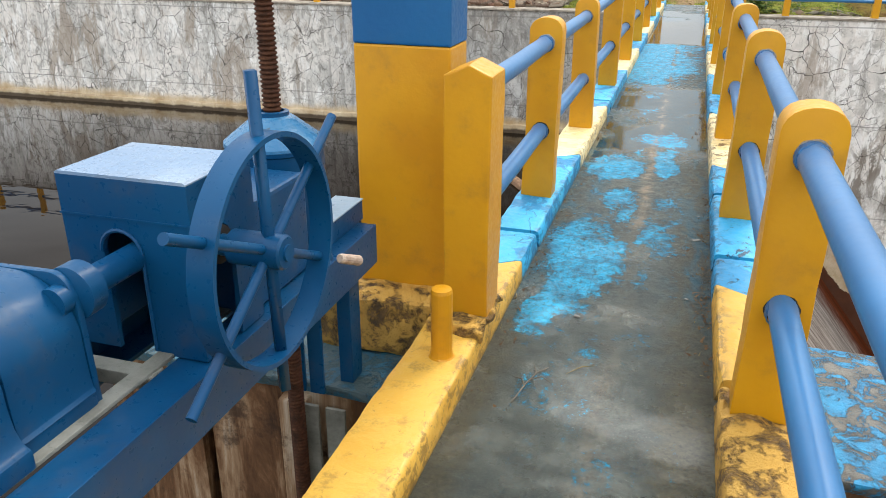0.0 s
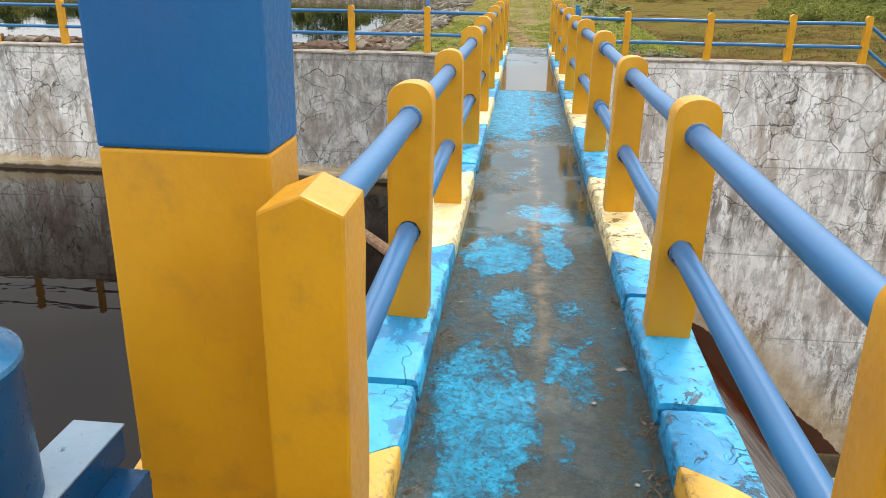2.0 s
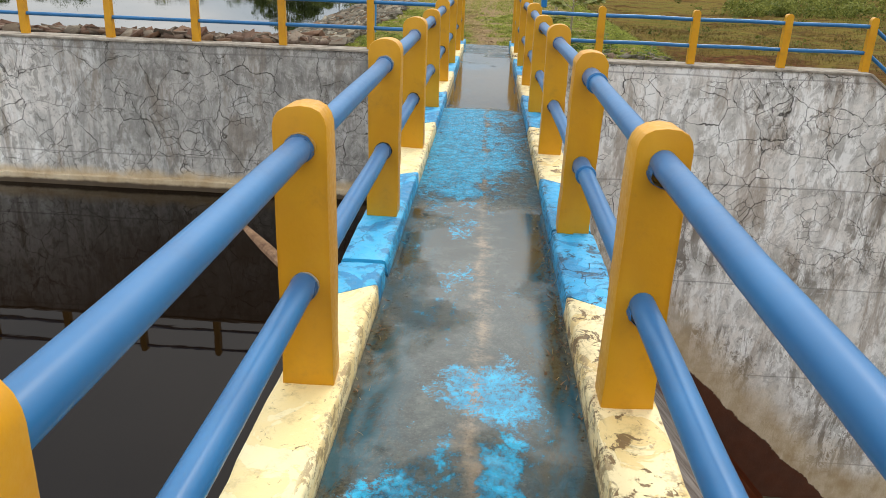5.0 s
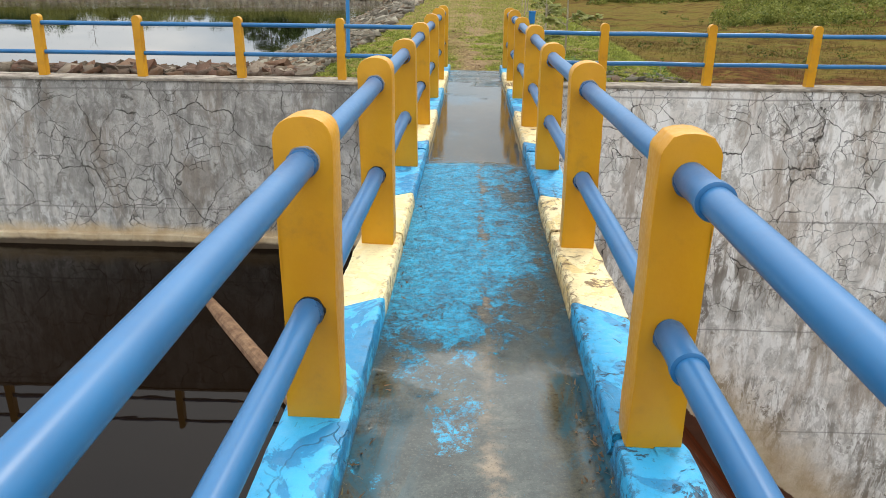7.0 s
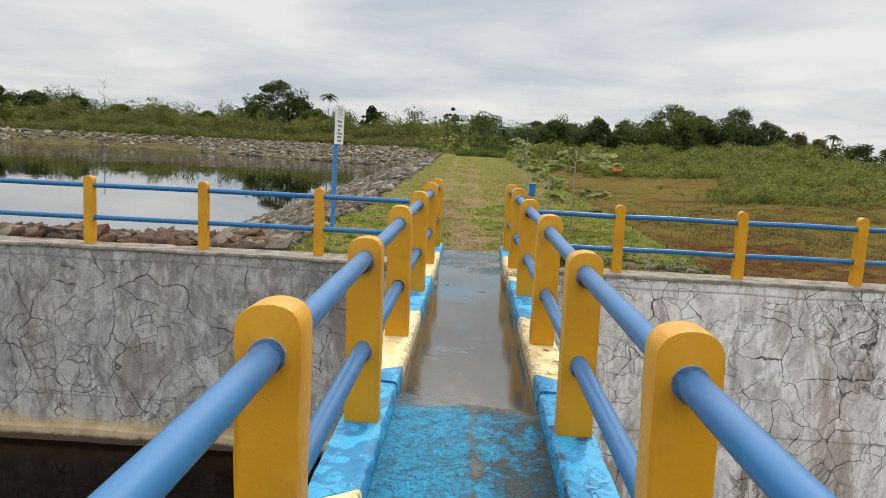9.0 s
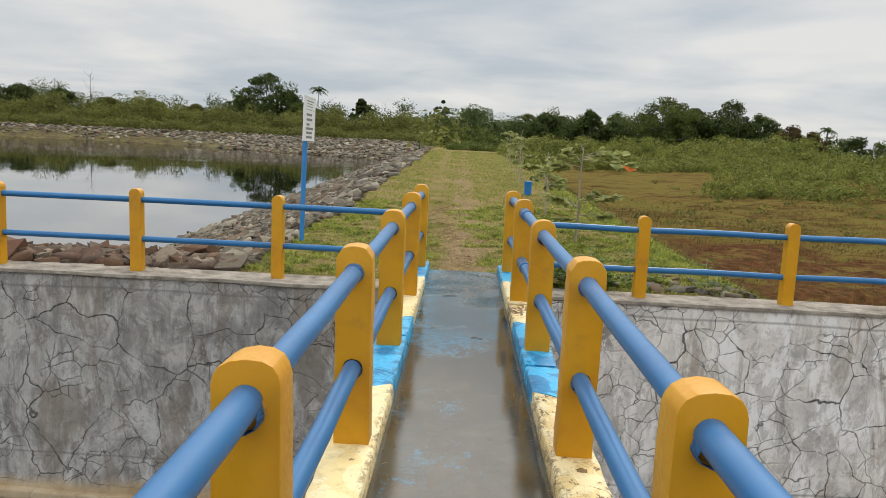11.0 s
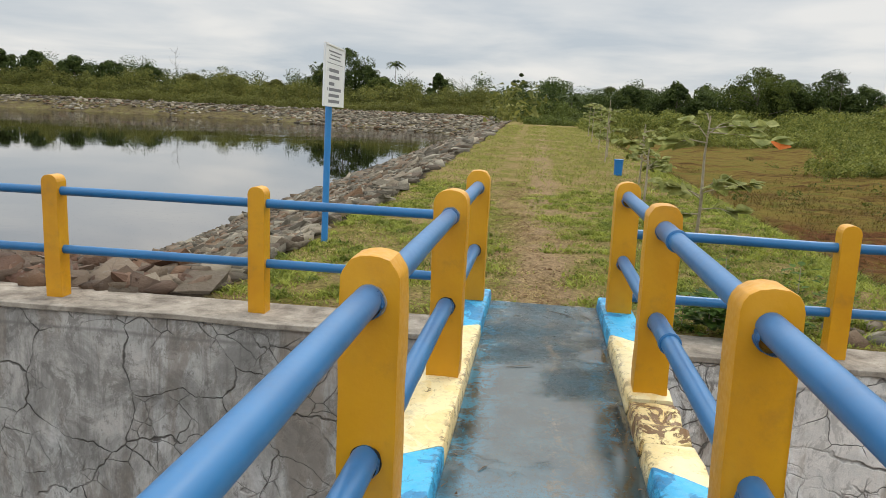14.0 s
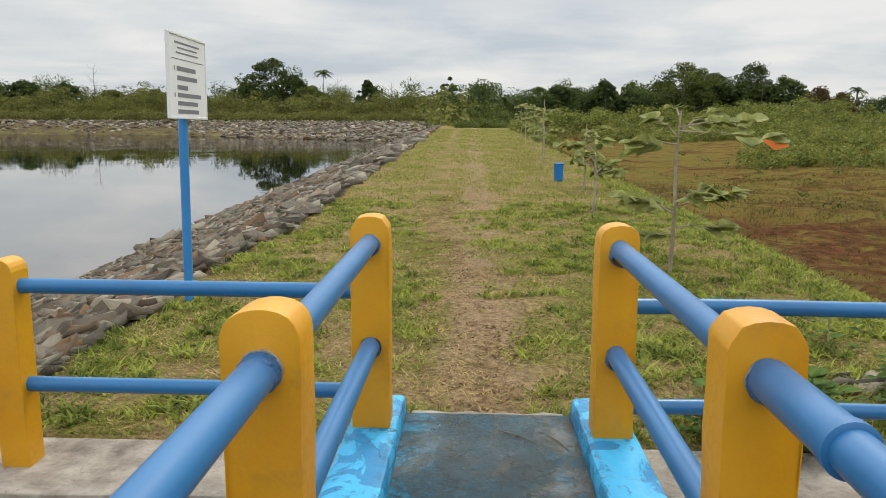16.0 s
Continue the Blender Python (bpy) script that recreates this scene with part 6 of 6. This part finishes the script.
ep = np.stack([rg.uniform(-0.40, 0.42, 1500), 16.68 + np.abs(rg.normal(0, 0.05, 1500)), np.full(1500, -0.13)], -1)
ep = ep[(np.abs(ep[:, 0]) > 0.2)]
blades("edge_grass", ep, 0.09, 0.005, 0.9, M_GRASS, "longer grass at the deck's end", rg)

for mat, n, hh, ww, lab in ((M_LITTER, 700, 0.007, 0.005, "dead leaf scraps and dirt along the kerbs"), (M_STRAW, 240, 0.011, 0.0014, "dry straw and stalks lying along the kerbs")):
    y = np.concatenate([rg.uniform(2.0, 7.6, n), rg.uniform(7.6, 16.4, n // 3)])
    side = np.where(rg.uniform(0, 1, y.size) < 0.68, 1, -1)
    x = side * (0.355 - np.abs(rg.normal(0, 0.035, y.size)))
    keep = patchy(x * 3, y, 2.6, 2.0) + rg.normal(0, 0.3, y.size) > 0.0
    blades("kerb_debris", np.stack([x, y, np.full(y.size, 0.002)], -1)[keep], hh, ww, 2.6, mat, lab, rg, "debris")


def not_earth(x, y):
    return ((x - 11.0) / 6.5) ** 2 + ((y - 34.0) / 9.0) ** 2 > 0.75 + rg.normal(0, 0.35, x.size)


def field_ok(x, y):
    return not_earth(x, y) & (x > 3.2 + 0.012 * (y - 20)) & (ground_z(x, y) > -6) & (patchy(x, y, 0.35, 3.0) + rg.normal(0, 0.45, x.size) > -0.1)


blades("field_grass", scatter(70000, rg, 3.2, 40, 16.7, 60, keep=field_ok), 0.13, 0.014, 1.6, M_TALLGRASS, "rank brownish grass in the low field", rg)
blades("field_green", scatter(60000, rg, 3.2, 50, 16.7, 70, keep=lambda x, y: not_earth(x, y) & (x > 3.2) & (ground_z(x, y) > -6) & (patchy(x, y, 0.5, 7.0) + rg.normal(0, 0.4, x.size) > 0.10)), 0.12, 0.016, 1.5, M_FIELDGREEN, "green grass patches in the low field", rg)
blades("earth_grass", scatter(9000, rg, 5, 18, 26, 44, keep=lambda x, y: patchy(x, y, 1.1, 5.0) + rg.normal(0, 0.3, x.size) > 0.15), 0.12, 0.012, 1.5, M_TALLGRASS, "sparse brown grass on the bare earth", rg)
blades("slope_grass", scatter(26000, rg, 2.6, 6.0, 16.6, 34), 0.055, 0.009, 1.3, M_GRASS, "grass on the dam's dry slope", rg)


# ---- leaves, shrubs and trees ----
def leaf_cards(centres, n_each, spread, size, r, flat=0.5, squash=(1, 1, 0.8)):
    """Folded leaf quads round the given centres, more of them near each clump's shell."""
    c = np.repeat(np.asarray(centres, float), n_each, 0)
    s = np.repeat(np.asarray(spread, float), n_each)
    n = len(c)
    d = r.normal(0, 1, (n, 3))
    d /= np.linalg.norm(d, axis=1)[:, None]
    p = c + d * (s * r.uniform(0.35, 1.0, n) ** 0.5)[:, None] * np.array(squash)
    nrm = d * (1 - flat) + np.array([0, 0, 1.0]) * flat + r.normal(0, 0.45, (n, 3))
    nrm /= np.linalg.norm(nrm, axis=1)[:, None]
    t = np.cross(nrm, r.normal(0, 1, (n, 3)))
    t /= np.linalg.norm(t, axis=1)[:, None]
    b = np.cross(nrm, t)
    L = (size * r.uniform(0.6, 1.4, n))[:, None]
    W = L * 0.42
    bend = nrm * L * 0.18
    v = np.stack([p - t * L * 0.5, p + b * W * 0.6 + bend * 0.3, p + t * L * 0.5 - bend, p - b * W * 0.6 + bend * 0.3], 1).reshape(-1, 3)
    k = np.arange(n)[:, None] * 4
    return v, k + np.array([[0, 1, 2, 3]])


def tree(kind, label, x, y, h, w, r, mat, leaf=0.42, clumps=26, each=120, trunk_part=0.35):
    z0 = float(ground_z(x, y)) - 0.1
    thing = empty(kind, (x, y, z0))
    lean = r.normal(0, 0.03, 2) * h
    top = np.array([lean[0], lean[1], h * 0.8])
    bm = tube([(0, 0, 0), tuple(top * 0.3 + r.normal(0, 0.01, 3) * h), tuple(top * 0.65), tuple(top)], [0.024 * h, 0.018 * h, 0.011 * h, 0.004 * h], 8)
    tips = []
    for k in range(8):
        f = r.uniform(trunk_part, 0.8)
        a = r.uniform(0, 2 * math.pi)
        base = top * f
        reach = w * 0.5 * r.uniform(0.55, 1.0) * (1.15 - 0.5 * f)
        tip = base + np.array([math.cos(a) * reach, math.sin(a) * reach, h * r.uniform(0.05, 0.2)])
        mid = (base + tip) / 2 + np.array([0, 0, 0.03 * h])
        add_tube(bm, [tuple(base), tuple(mid), tuple(tip)], [0.010 * h, 0.006 * h, 0.002 * h], 6)
        tips.append(tip)
    part("trunk", bm, M_BARK, thing)
    cs, sp_ = [], []
    for k in range(clumps):
        if k < len(tips):
            c = tips[k]
        else:
            a, u = r.uniform(0, 2 * math.pi), r.uniform(0, 1)
            zz = h * (trunk_part + (0.93 - trunk_part) * u)
            rad = w * 0.5 * math.sqrt(max(0.35 if u < 0.45 else 0.05, 1 - (2.0 * abs(u - 0.45)) ** 2)) * r.uniform(0.35, 0.95)
            c = np.array([math.cos(a) * rad + lean[0] * u, math.sin(a) * rad + lean[1] * u, zz])
        cs.append(c)
        sp_.append(w * 0.098 * r.uniform(0.55, 1.35))
    v, f = leaf_cards(cs, each, sp_, leaf, r, 0.45, (1, 1, 0.7))
    np_part("crown", v, f, mat, thing)
    return tagged(thing, label, "tree", "trees of the far wood")


def palm(label, x, y, h, frond, r, mat):
    z0 = float(ground_z(x, y)) - 0.1
    thing = empty("palm", (x, y, z0))
    part("trunk", tube([(0, 0, 0), (0.1, 0, h * 0.5), (0.15, 0.1, h)], [0.2, 0.14, 0.12], 8), M_BARK, thing)
    vs, fs, base = [], [], 0
    for k in range(24):
        a = 2 * math.pi * k / 24 + r.uniform(-0.15, 0.15)
        rise = r.uniform(0.2, 1.5)
        d = np.array([math.cos(a), math.sin(a), 0])
        pts = [np.array([0.15, 0.1, h]) + d * frond * t + np.array([0, 0, frond * (rise * t - (0.55 + 0.5 * rise) * t * t)]) for t in np.linspace(0, 1, 9)]
        sidev = np.array([-d[1], d[0], 0])
        for t, p, q in zip(np.linspace(0, 1, 9), pts, pts[1:]):
            for sgn in (-1, 1):
                for u in (0.0, 0.5):
                    o = p + (q - p) * u
                    ln = frond * 0.30 * (1 - 0.6 * t) * r.uniform(0.8, 1.1)
                    e = o + sidev * sgn * ln + (q - p) * 0.9 + np.array([0, 0, -ln * 0.45])
                    vs += [o, o + (q - p) * 0.42, e]
                    fs.append([base, base + 1, base + 2])
                    base += 3
    np_part("fronds", vs, fs, mat, thing)
    return tagged(thing, label, "palm", "trees of the far wood")


def bare_tree(label, x, y, h, r):
    z0 = float(ground_z(x, y)) - 0.1
    thing = empty("dead_tree", (x, y, z0))
    part("trunk", tube([(0, 0, 0), (0.1, 0, h * 0.5), (0.0, 0.1, h)], [0.008 * h, 0.006 * h, 0.002 * h], 7), M_BARK, thing)
    for k in range(11):
        f, a = r.uniform(0.5, 0.95), r.uniform(0, 6.3)
        ln = h * 0.11 * r.uniform(0.6, 1.3)
        part("branch", tube([(0, 0, h * f), (math.cos(a) * ln * 0.6, math.sin(a) * ln * 0.6, h * f + ln * 0.4), (math.cos(a) * ln, math.sin(a) * ln, h * f + ln * 0.9)], [0.003 * h, 0.002 * h, 0.001 * h], 5), M_BARK, thing)
    return tagged(thing, label, "dead tree", "trees of the far wood")


EYE_X, EYE_Y = -0.1, 13.4
rt = np.random.default_rng(33)


def bearing(deg, dist):
    """A place on the plan, by compass bearing from the end of the bridge."""
    return EYE_X + dist * math.sin(radians(deg)), EYE_Y + dist * math.cos(radians(deg))


# bearing, metres behind the far bank's foot (or from the bridge on the low side), height seen, width seen, leaves
def wood_distance(deg, extra):
    """Distance at which the far wood begins, along a bearing."""
    if deg > -2:
        return 118 + extra
    return 59.1 / (0.649 * math.sin(radians(deg)) + 0.76 * math.cos(radians(deg))) + 300 + extra


for deg, extra, up, wide, mat, lab in (
        (-14.6, 40, 0.079, 0.085, M_LEAF_DARK, "tall spreading forest tree with a dark broad crown"),
        (-13.0, 42, 0.057, 0.06, M_LEAF_DARK, "dark green forest tree beside a taller one"),
        (-16.2, 40, 0.047, 0.05, M_LEAF_MID, "green forest tree beside a taller one"),
        (-7.7, 40, 0.053, 0.030, M_LEAF_DARK, "slim dark green tree in the far wood"),
        (-1.7, 40, 0.058, 0.021, M_LEAF_DARK, "thin tall tree with a small top"),
        (-2.5, 40, 0.035, 0.02, M_LEAF_DARK, "slim dark tree in the far wood"),
        (6.2, 2, 0.048, 0.058, M_LEAF_DARK, "round dark green tree at the wood's edge"),
        (9.5, 8, 0.055, 0.045, M_LEAF_DARK, "dark green tree in the far wood"),
        (11.2, 10, 0.041, 0.042, M_LEAF_DARK, "lower dark green tree in the far wood"),
        (14.8, 6, 0.074, 0.094, M_LEAF_MID, "broad green tree standing over the scrub"),
        (16.8, 10, 0.060, 0.070, M_LEAF_DARK, "dark green tree standing over the scrub"),
        (19.6, 10, 0.070, 0.080, M_LEAF_DARK, "tall dark green tree with an uneven top"),
        (21.4, 10, 0.055, 0.060, M_LEAF_DARK, "dark green tree in the far wood"),
        (23.4, 6, 0.043, 0.060, M_LEAF_BROWN, "browning tree at the wood's edge"),
        (25.0, 4, 0.038, 0.050, M_LEAF_BROWN, "low browning tree beside a palm"),
        (27.7, 10, 0.036, 0.070, M_LEAF_DARK, "dark green tree in the far wood"),
        (30.7, 10, 0.038, 0.080, M_LEAF_MID, "green tree in the far wood"),
        (-3.7, 45, 0.031, 0.032, M_LEAF_DARK, "dark green tree in the far wood"),
        (-5.2, 45, 0.029, 0.042, M_LEAF_MID, "green tree in the far wood"),
        (-11.8, 30, 0.043, 0.05, M_LEAF_MID, "light green rounded tree behind the far bank"),
        (1.0, 25, 0.029, 0.042, M_LEAF_MID, "green tree in the far wood"),
        (4.0, 20, 0.031, 0.042, M_LEAF_DARK, "dark green tree in the far wood"),
        (-19.5, 30, 0.031, 0.050, M_LEAF_OLIVE, "olive green tree above the far bank"),
        (-22.5, 30, 0.035, 0.055, M_LEAF_OLIVE, "olive green tree above the far bank"),
        (-25.0, 30, 0.033, 0.050, M_LEAF_OLIVE, "olive green tree above the far bank")) + tuple((-28.0 - 2.25 * k, 30, 0.042 + 0.0025 * min(k, 3), 0.052, M_LEAF_DARK, "dark green tree above the far bank") for k in range(5)):
    dist = wood_distance(deg, extra)
    x, y = bearing(deg, dist)
    h, w = up * dist + 1.3 - float(ground_z(x, y)), wide * dist
    thin = wide < 0.022
    tree("tree", lab, x, y, h, w, rt, mat, 0.0027 * dist, 24 if thin else 120, 110 if thin else 80, 0.55 if thin else 0.12)
for k in range(16):
    deg = 4.5 + 2.05 * k + rt.uniform(-0.8, 0.8)
    dist = wood_distance(deg, 14 + rt.uniform(0, 14))
    x, y = bearing(deg, dist)
    up = rt.uniform(0.036, 0.052) if deg < 22 else rt.uniform(0.028, 0.035)
    tree("tree", "dark green tree filling the far wood", x, y, up * dist + 1.3 - float(ground_z(x, y)), rt.uniform(0.045, 0.075) * dist, rt, M_LEAF_DARK if k % 3 else M_LEAF_MID, 0.0027 * dist, 80, 70, 0.08)
for deg, extra, up, fr in ((-10.9, 38, 0.058, 0.0125), (2.0, 0, 0.026, 0.020), (25.6, 8, 0.039, 0.011)):
    dist = wood_distance(deg, extra)
    x, y = bearing(deg, dist)
    palm("feathery palm standing above the scrub", x, y, up * dist + 1.0 - float(ground_z(x, y)), fr * dist, rt, M_LEAF_DARK)
for deg, extra, up in ((-26.2, 25, 0.060), (-9.9, 35, 0.052), (-6.0, 35, 0.048), (19.9, 7, 0.070)):
    dist = wood_distance(deg, extra)
    x, y = bearing(deg, dist)
    bare_tree("bare grey dead tree in the far wood", x, y, up * dist + 1.3 - float(ground_z(x, y)), rt)


def thicket(name, label, n, place, size, spread, mat, r, each=26):
    """A belt of scrub as one mass of leaves on mounds."""
    cs, ss = [], []
    for k in range(n):
        x, y, h = place(r)
        z = float(ground_z(x, y))
        cs.append((x, y, z + h * r.uniform(0.1, 1.0)))
        ss.append(spread * r.uniform(0.6, 1.4))
    v, f = leaf_cards(cs, each, ss, size, r, 0.5, (1.2, 1.2, 0.7))
    return tagged(np_part(name, v, f, mat), label, "undergrowth", kind="stuff")


def belt(a0, a1, near, deep, up0, up1, fixed=None):
    """Places in a belt of the far wood; heights follow the distance."""
    def place(r):
        a = r.uniform(a0, a1)
        d = (fixed(a) if callable(fixed) else fixed or wood_distance(a, 0)) + near + r.uniform(0, deep)
        x, y = bearing(a, d)
        hum = 0.5 + 0.4 * math.sin(a * 1.7) * math.sin(a * 0.63 + 1) + 0.25 * math.sin(a * 5.1)
        return x, y, d * (up0 + (up1 - up0) * max(0.0, hum))
    return place


rb = np.random.default_rng(44)
thicket("far_undergrowth", "dark undergrowth along the far wood", 2600, belt(-1.9, 44, 6, 30, 0.034, 0.056), 0.42, 1.3, M_LEAF_DARK, rb, 52)
thicket("far_undergrowth", "mixed green undergrowth before the far wood", 1000, belt(4, 42, -18, 22, 0.018, 0.031), 0.34, 1.0, M_LEAF_SCRUB, rb, 60)
thicket("far_undergrowth", "green undergrowth at the end of the crest", 260, belt(-1.5, 5, -14, 20, 0.014, 0.026), 0.36, 1.0, M_LEAF_MID, rb, 60)
thicket("far_undergrowth", "olive green undergrowth behind the far bank", 1850, belt(-40, -1.7, -20, 60, 0.018, 0.037), 1.0, 3.4, M_LEAF_FAR, rb, 70)
thicket("far_undergrowth", "dark undergrowth behind the far bank", 1080, belt(-40, -1.9, 20, 70, 0.022, 0.048), 1.0, 4.2, M_LEAF_DARK, rb, 70)
thicket("far_undergrowth", "olive scrub along the far bank's crest", 2050, belt(-40, -1.5, 18, 25, 0.004, 0.014, lambda a: 191.6 / math.cos(radians(a))), 0.55, 2.0, M_LEAF_OLIVE, rb, 50)
thicket("scrub", "leafy green scrub in the low field", 620, belt(19, 48, 0, 34, 0.003, 0.022, 56), 0.24, 0.75, M_LEAF_SCRUB, rb, 100)
thicket("scrub", "mounds of green scrub before the wood", 700, belt(9, 46, 0, 26, 0.004, 0.019, 80), 0.26, 0.85, M_LEAF_SCRUB, rb, 110)
thicket("scrub", "olive green scrub in the low field", 420, belt(3.5, 40, 0, 30, 0.003, 0.008, 84), 0.26, 0.8, M_LEAF_OLIVE, rb, 70)
thicket("scrub", "low scattered scrub in the low field", 60, belt(15, 42, 0, 36, 0.004, 0.010, 34), 0.14, 0.35, M_LEAF_MID, rb, 40)
thicket("hedge", "young leafy growth at the end of the crest", 200, belt(2.9, 6.0, 0, 40, 0.008, 0.018, 58), 0.22, 0.55, M_LEAF_SCRUB, rb, 60)
thicket("hedge", "bright green growth closing the crest", 140, belt(-1.0, 4.0, 0, 24, 0.002, 0.008, 84), 0.26, 0.7, M_LEAF_MID, rb, 80)


# ---- saplings along the crest ----
def broad_leaf(bm, p, d, up, length, width):
    """One broad drooping leaf with a folded midrib."""
    d, up = d.normalized(), up.normalized()
    s = d.cross(up).normalized()
    n = 6
    mid = []
    lft, rgt = [], []
    for k in range(n + 1):
        t = k / n
        c = p + d * length * t + up * (-0.10 * length * t * t + 0.04 * length)
        wv = width * math.sin(math.pi * min(1, 0.06 + 0.94 * t ** 0.8)) * 0.5
        mid.append(bm.verts.new(c))
        lft.append(bm.verts.new(c + s * wv + up * wv * 0.25))
        rgt.append(bm.verts.new(c - s * wv + up * wv * 0.25))
    for k in range(n):
        bm.faces.new((mid[k], mid[k + 1], lft[k + 1], lft[k]))
        bm.faces.new((mid[k + 1], mid[k], rgt[k], rgt[k + 1]))


def sapling(x, y, h, branches, r, label, leaf=0.17, red=0):
    z0 = float(ground_z(x, y)) - 0.02
    thing = empty("sapling", (x, y, z0))
    top = Vector((0.03, 0.02, h))
    part("stem", tube([(0, 0, 0), (0.015, -0.01, h * 0.35), (0.005, 0.01, h * 0.7), tuple(top)], [0.022, 0.018, 0.014, 0.008], 8), M_STEM, thing)
    for f, a, ln, rise, nl in branches:
        base = Vector((0.01, 0, h * f))
        d = Vector((math.cos(radians(a)), math.sin(radians(a)), 0))
        tip = base + d * ln + Vector((0, 0, rise))
        midp = (base + tip) / 2 + Vector((0, 0, 0.04))
        branch = part("branch", tube([base, midp, tip], [0.009, 0.006, 0.004], 6), M_STEM, thing)
        for k in range(nl):
            t = 0.35 + 0.7 * k / max(1, nl - 1)
            p = base.lerp(tip, min(t, 1.0)) + Vector((0, 0, 0.02))
            ang = radians(a) + r.uniform(-1.3, 1.3)
            dead = red > 0 and ln > 0.9 and k == nl - 1
            bm = bmesh.new()
            broad_leaf(bm, p, Vector((math.cos(ang), math.sin(ang), r.uniform(-0.55, 0.35))), Vector((r.uniform(-0.8, 0.8), r.uniform(-0.9, 0.4), 1)), (0.6 if dead else 1.0) * leaf * r.uniform(0.6, 1.15), leaf * 0.80 * r.uniform(0.85, 1.25))
            part("leaf", bm, M_LEAF_RED if dead else M_LEAF_SAP, branch, "orange dying leaf" if dead else "")
    return tagged(thing, label, "sapling", "saplings on the crest")


rs = np.random.default_rng(55)
sapling(1.75, 20.42, 1.50, [(0.84, 160, 0.20, 0.16, 8), (0.86, 20, 0.30, 0.16, 9), (0.97, 100, 0.12, 0.06, 6), (0.90, -30, 0.58, 0.04, 14), (0.88, -50, 0.92, -0.10, 9), (0.80, 200, 0.42, -0.02, 11), (0.42, 10, 0.55, 0.10, 14), (0.40, 185, 0.45, 0.10, 14), (0.44, -60, 0.35, 0.14, 9), (0.38, 120, 0.4, 0.05, 9), (0.30, -20, 0.40, -0.02, 9), (0.26, 210, 0.45, -0.06, 9)], rs, "young broad-leaved sapling with a pale stem and an orange leaf", 0.215, 1)
for x, y, h, lab in ((1.75, 25.0, 1.1, "young sapling with dense pale leaves"), (2.1, 28.6, 1.3, "young sapling with dense pale leaves"), (1.9, 35.5, 1.9, "slim sapling on the grassy crest"), (2.2, 38.5, 1.7, "slim sapling on the grassy crest"), (2.3, 44, 1.8, "slim sapling further along the crest"), (2.5, 52, 2.0, "slim sapling further along the crest"), (2.9, 62, 2.2, "slim sapling further along the crest")):
    br = [(rs.uniform(0.35, 1.0), rs.uniform(0, 360), rs.uniform(0.25, 0.55), rs.uniform(-0.05, 0.15), 9) for _ in range(10)]
    sapling(x, y, h, br, rs, lab, 0.20)


def weed(x, y, z, size, n, r, label, mat=None):
    thing = empty("weed", (x, y, z))
    for k in range(n):
        a = r.uniform(0, 6.28)
        p = Vector((math.cos(a), math.sin(a), 0)) * r.uniform(0, size * 0.6) + Vector((0, 0, r.uniform(0.02, size * 0.9)))
        bm = bmesh.new()
        broad_leaf(bm, p, Vector((math.cos(a), math.sin(a), r.uniform(-0.1, 0.6))), Vector((0, 0, 1)), size * r.uniform(0.22, 0.36), size * 0.23)
        part("leaf", bm, mat or M_LEAF_WEED, thing)
    part("stalk", tube([(0, 0, 0), (0, 0.01, size * 0.9)], [0.006, 0.003], 5), M_STEM, thing)
    return tagged(thing, label, "weed", "weeds behind the wall")


for x, y, s, n in ((1.13, 16.66, 0.30, 110), (1.33, 16.63, 0.34, 130), (1.48, 16.72, 0.26, 70), (0.96, 16.70, 0.22, 40), (2.15, 17.25, 0.24, 50), (1.8, 16.9, 0.16, 26), (1.55, 17.6, 0.25, 16), (2.2, 18.2, 0.28, 18), (2.75, 16.75, 0.30, 22), (1.75, 18.9, 0.2, 12), (3.0, 17.9, 0.26, 14)):
    weed(x, y, -0.14, s, n, rs, "leafy green weed behind the channel wall")
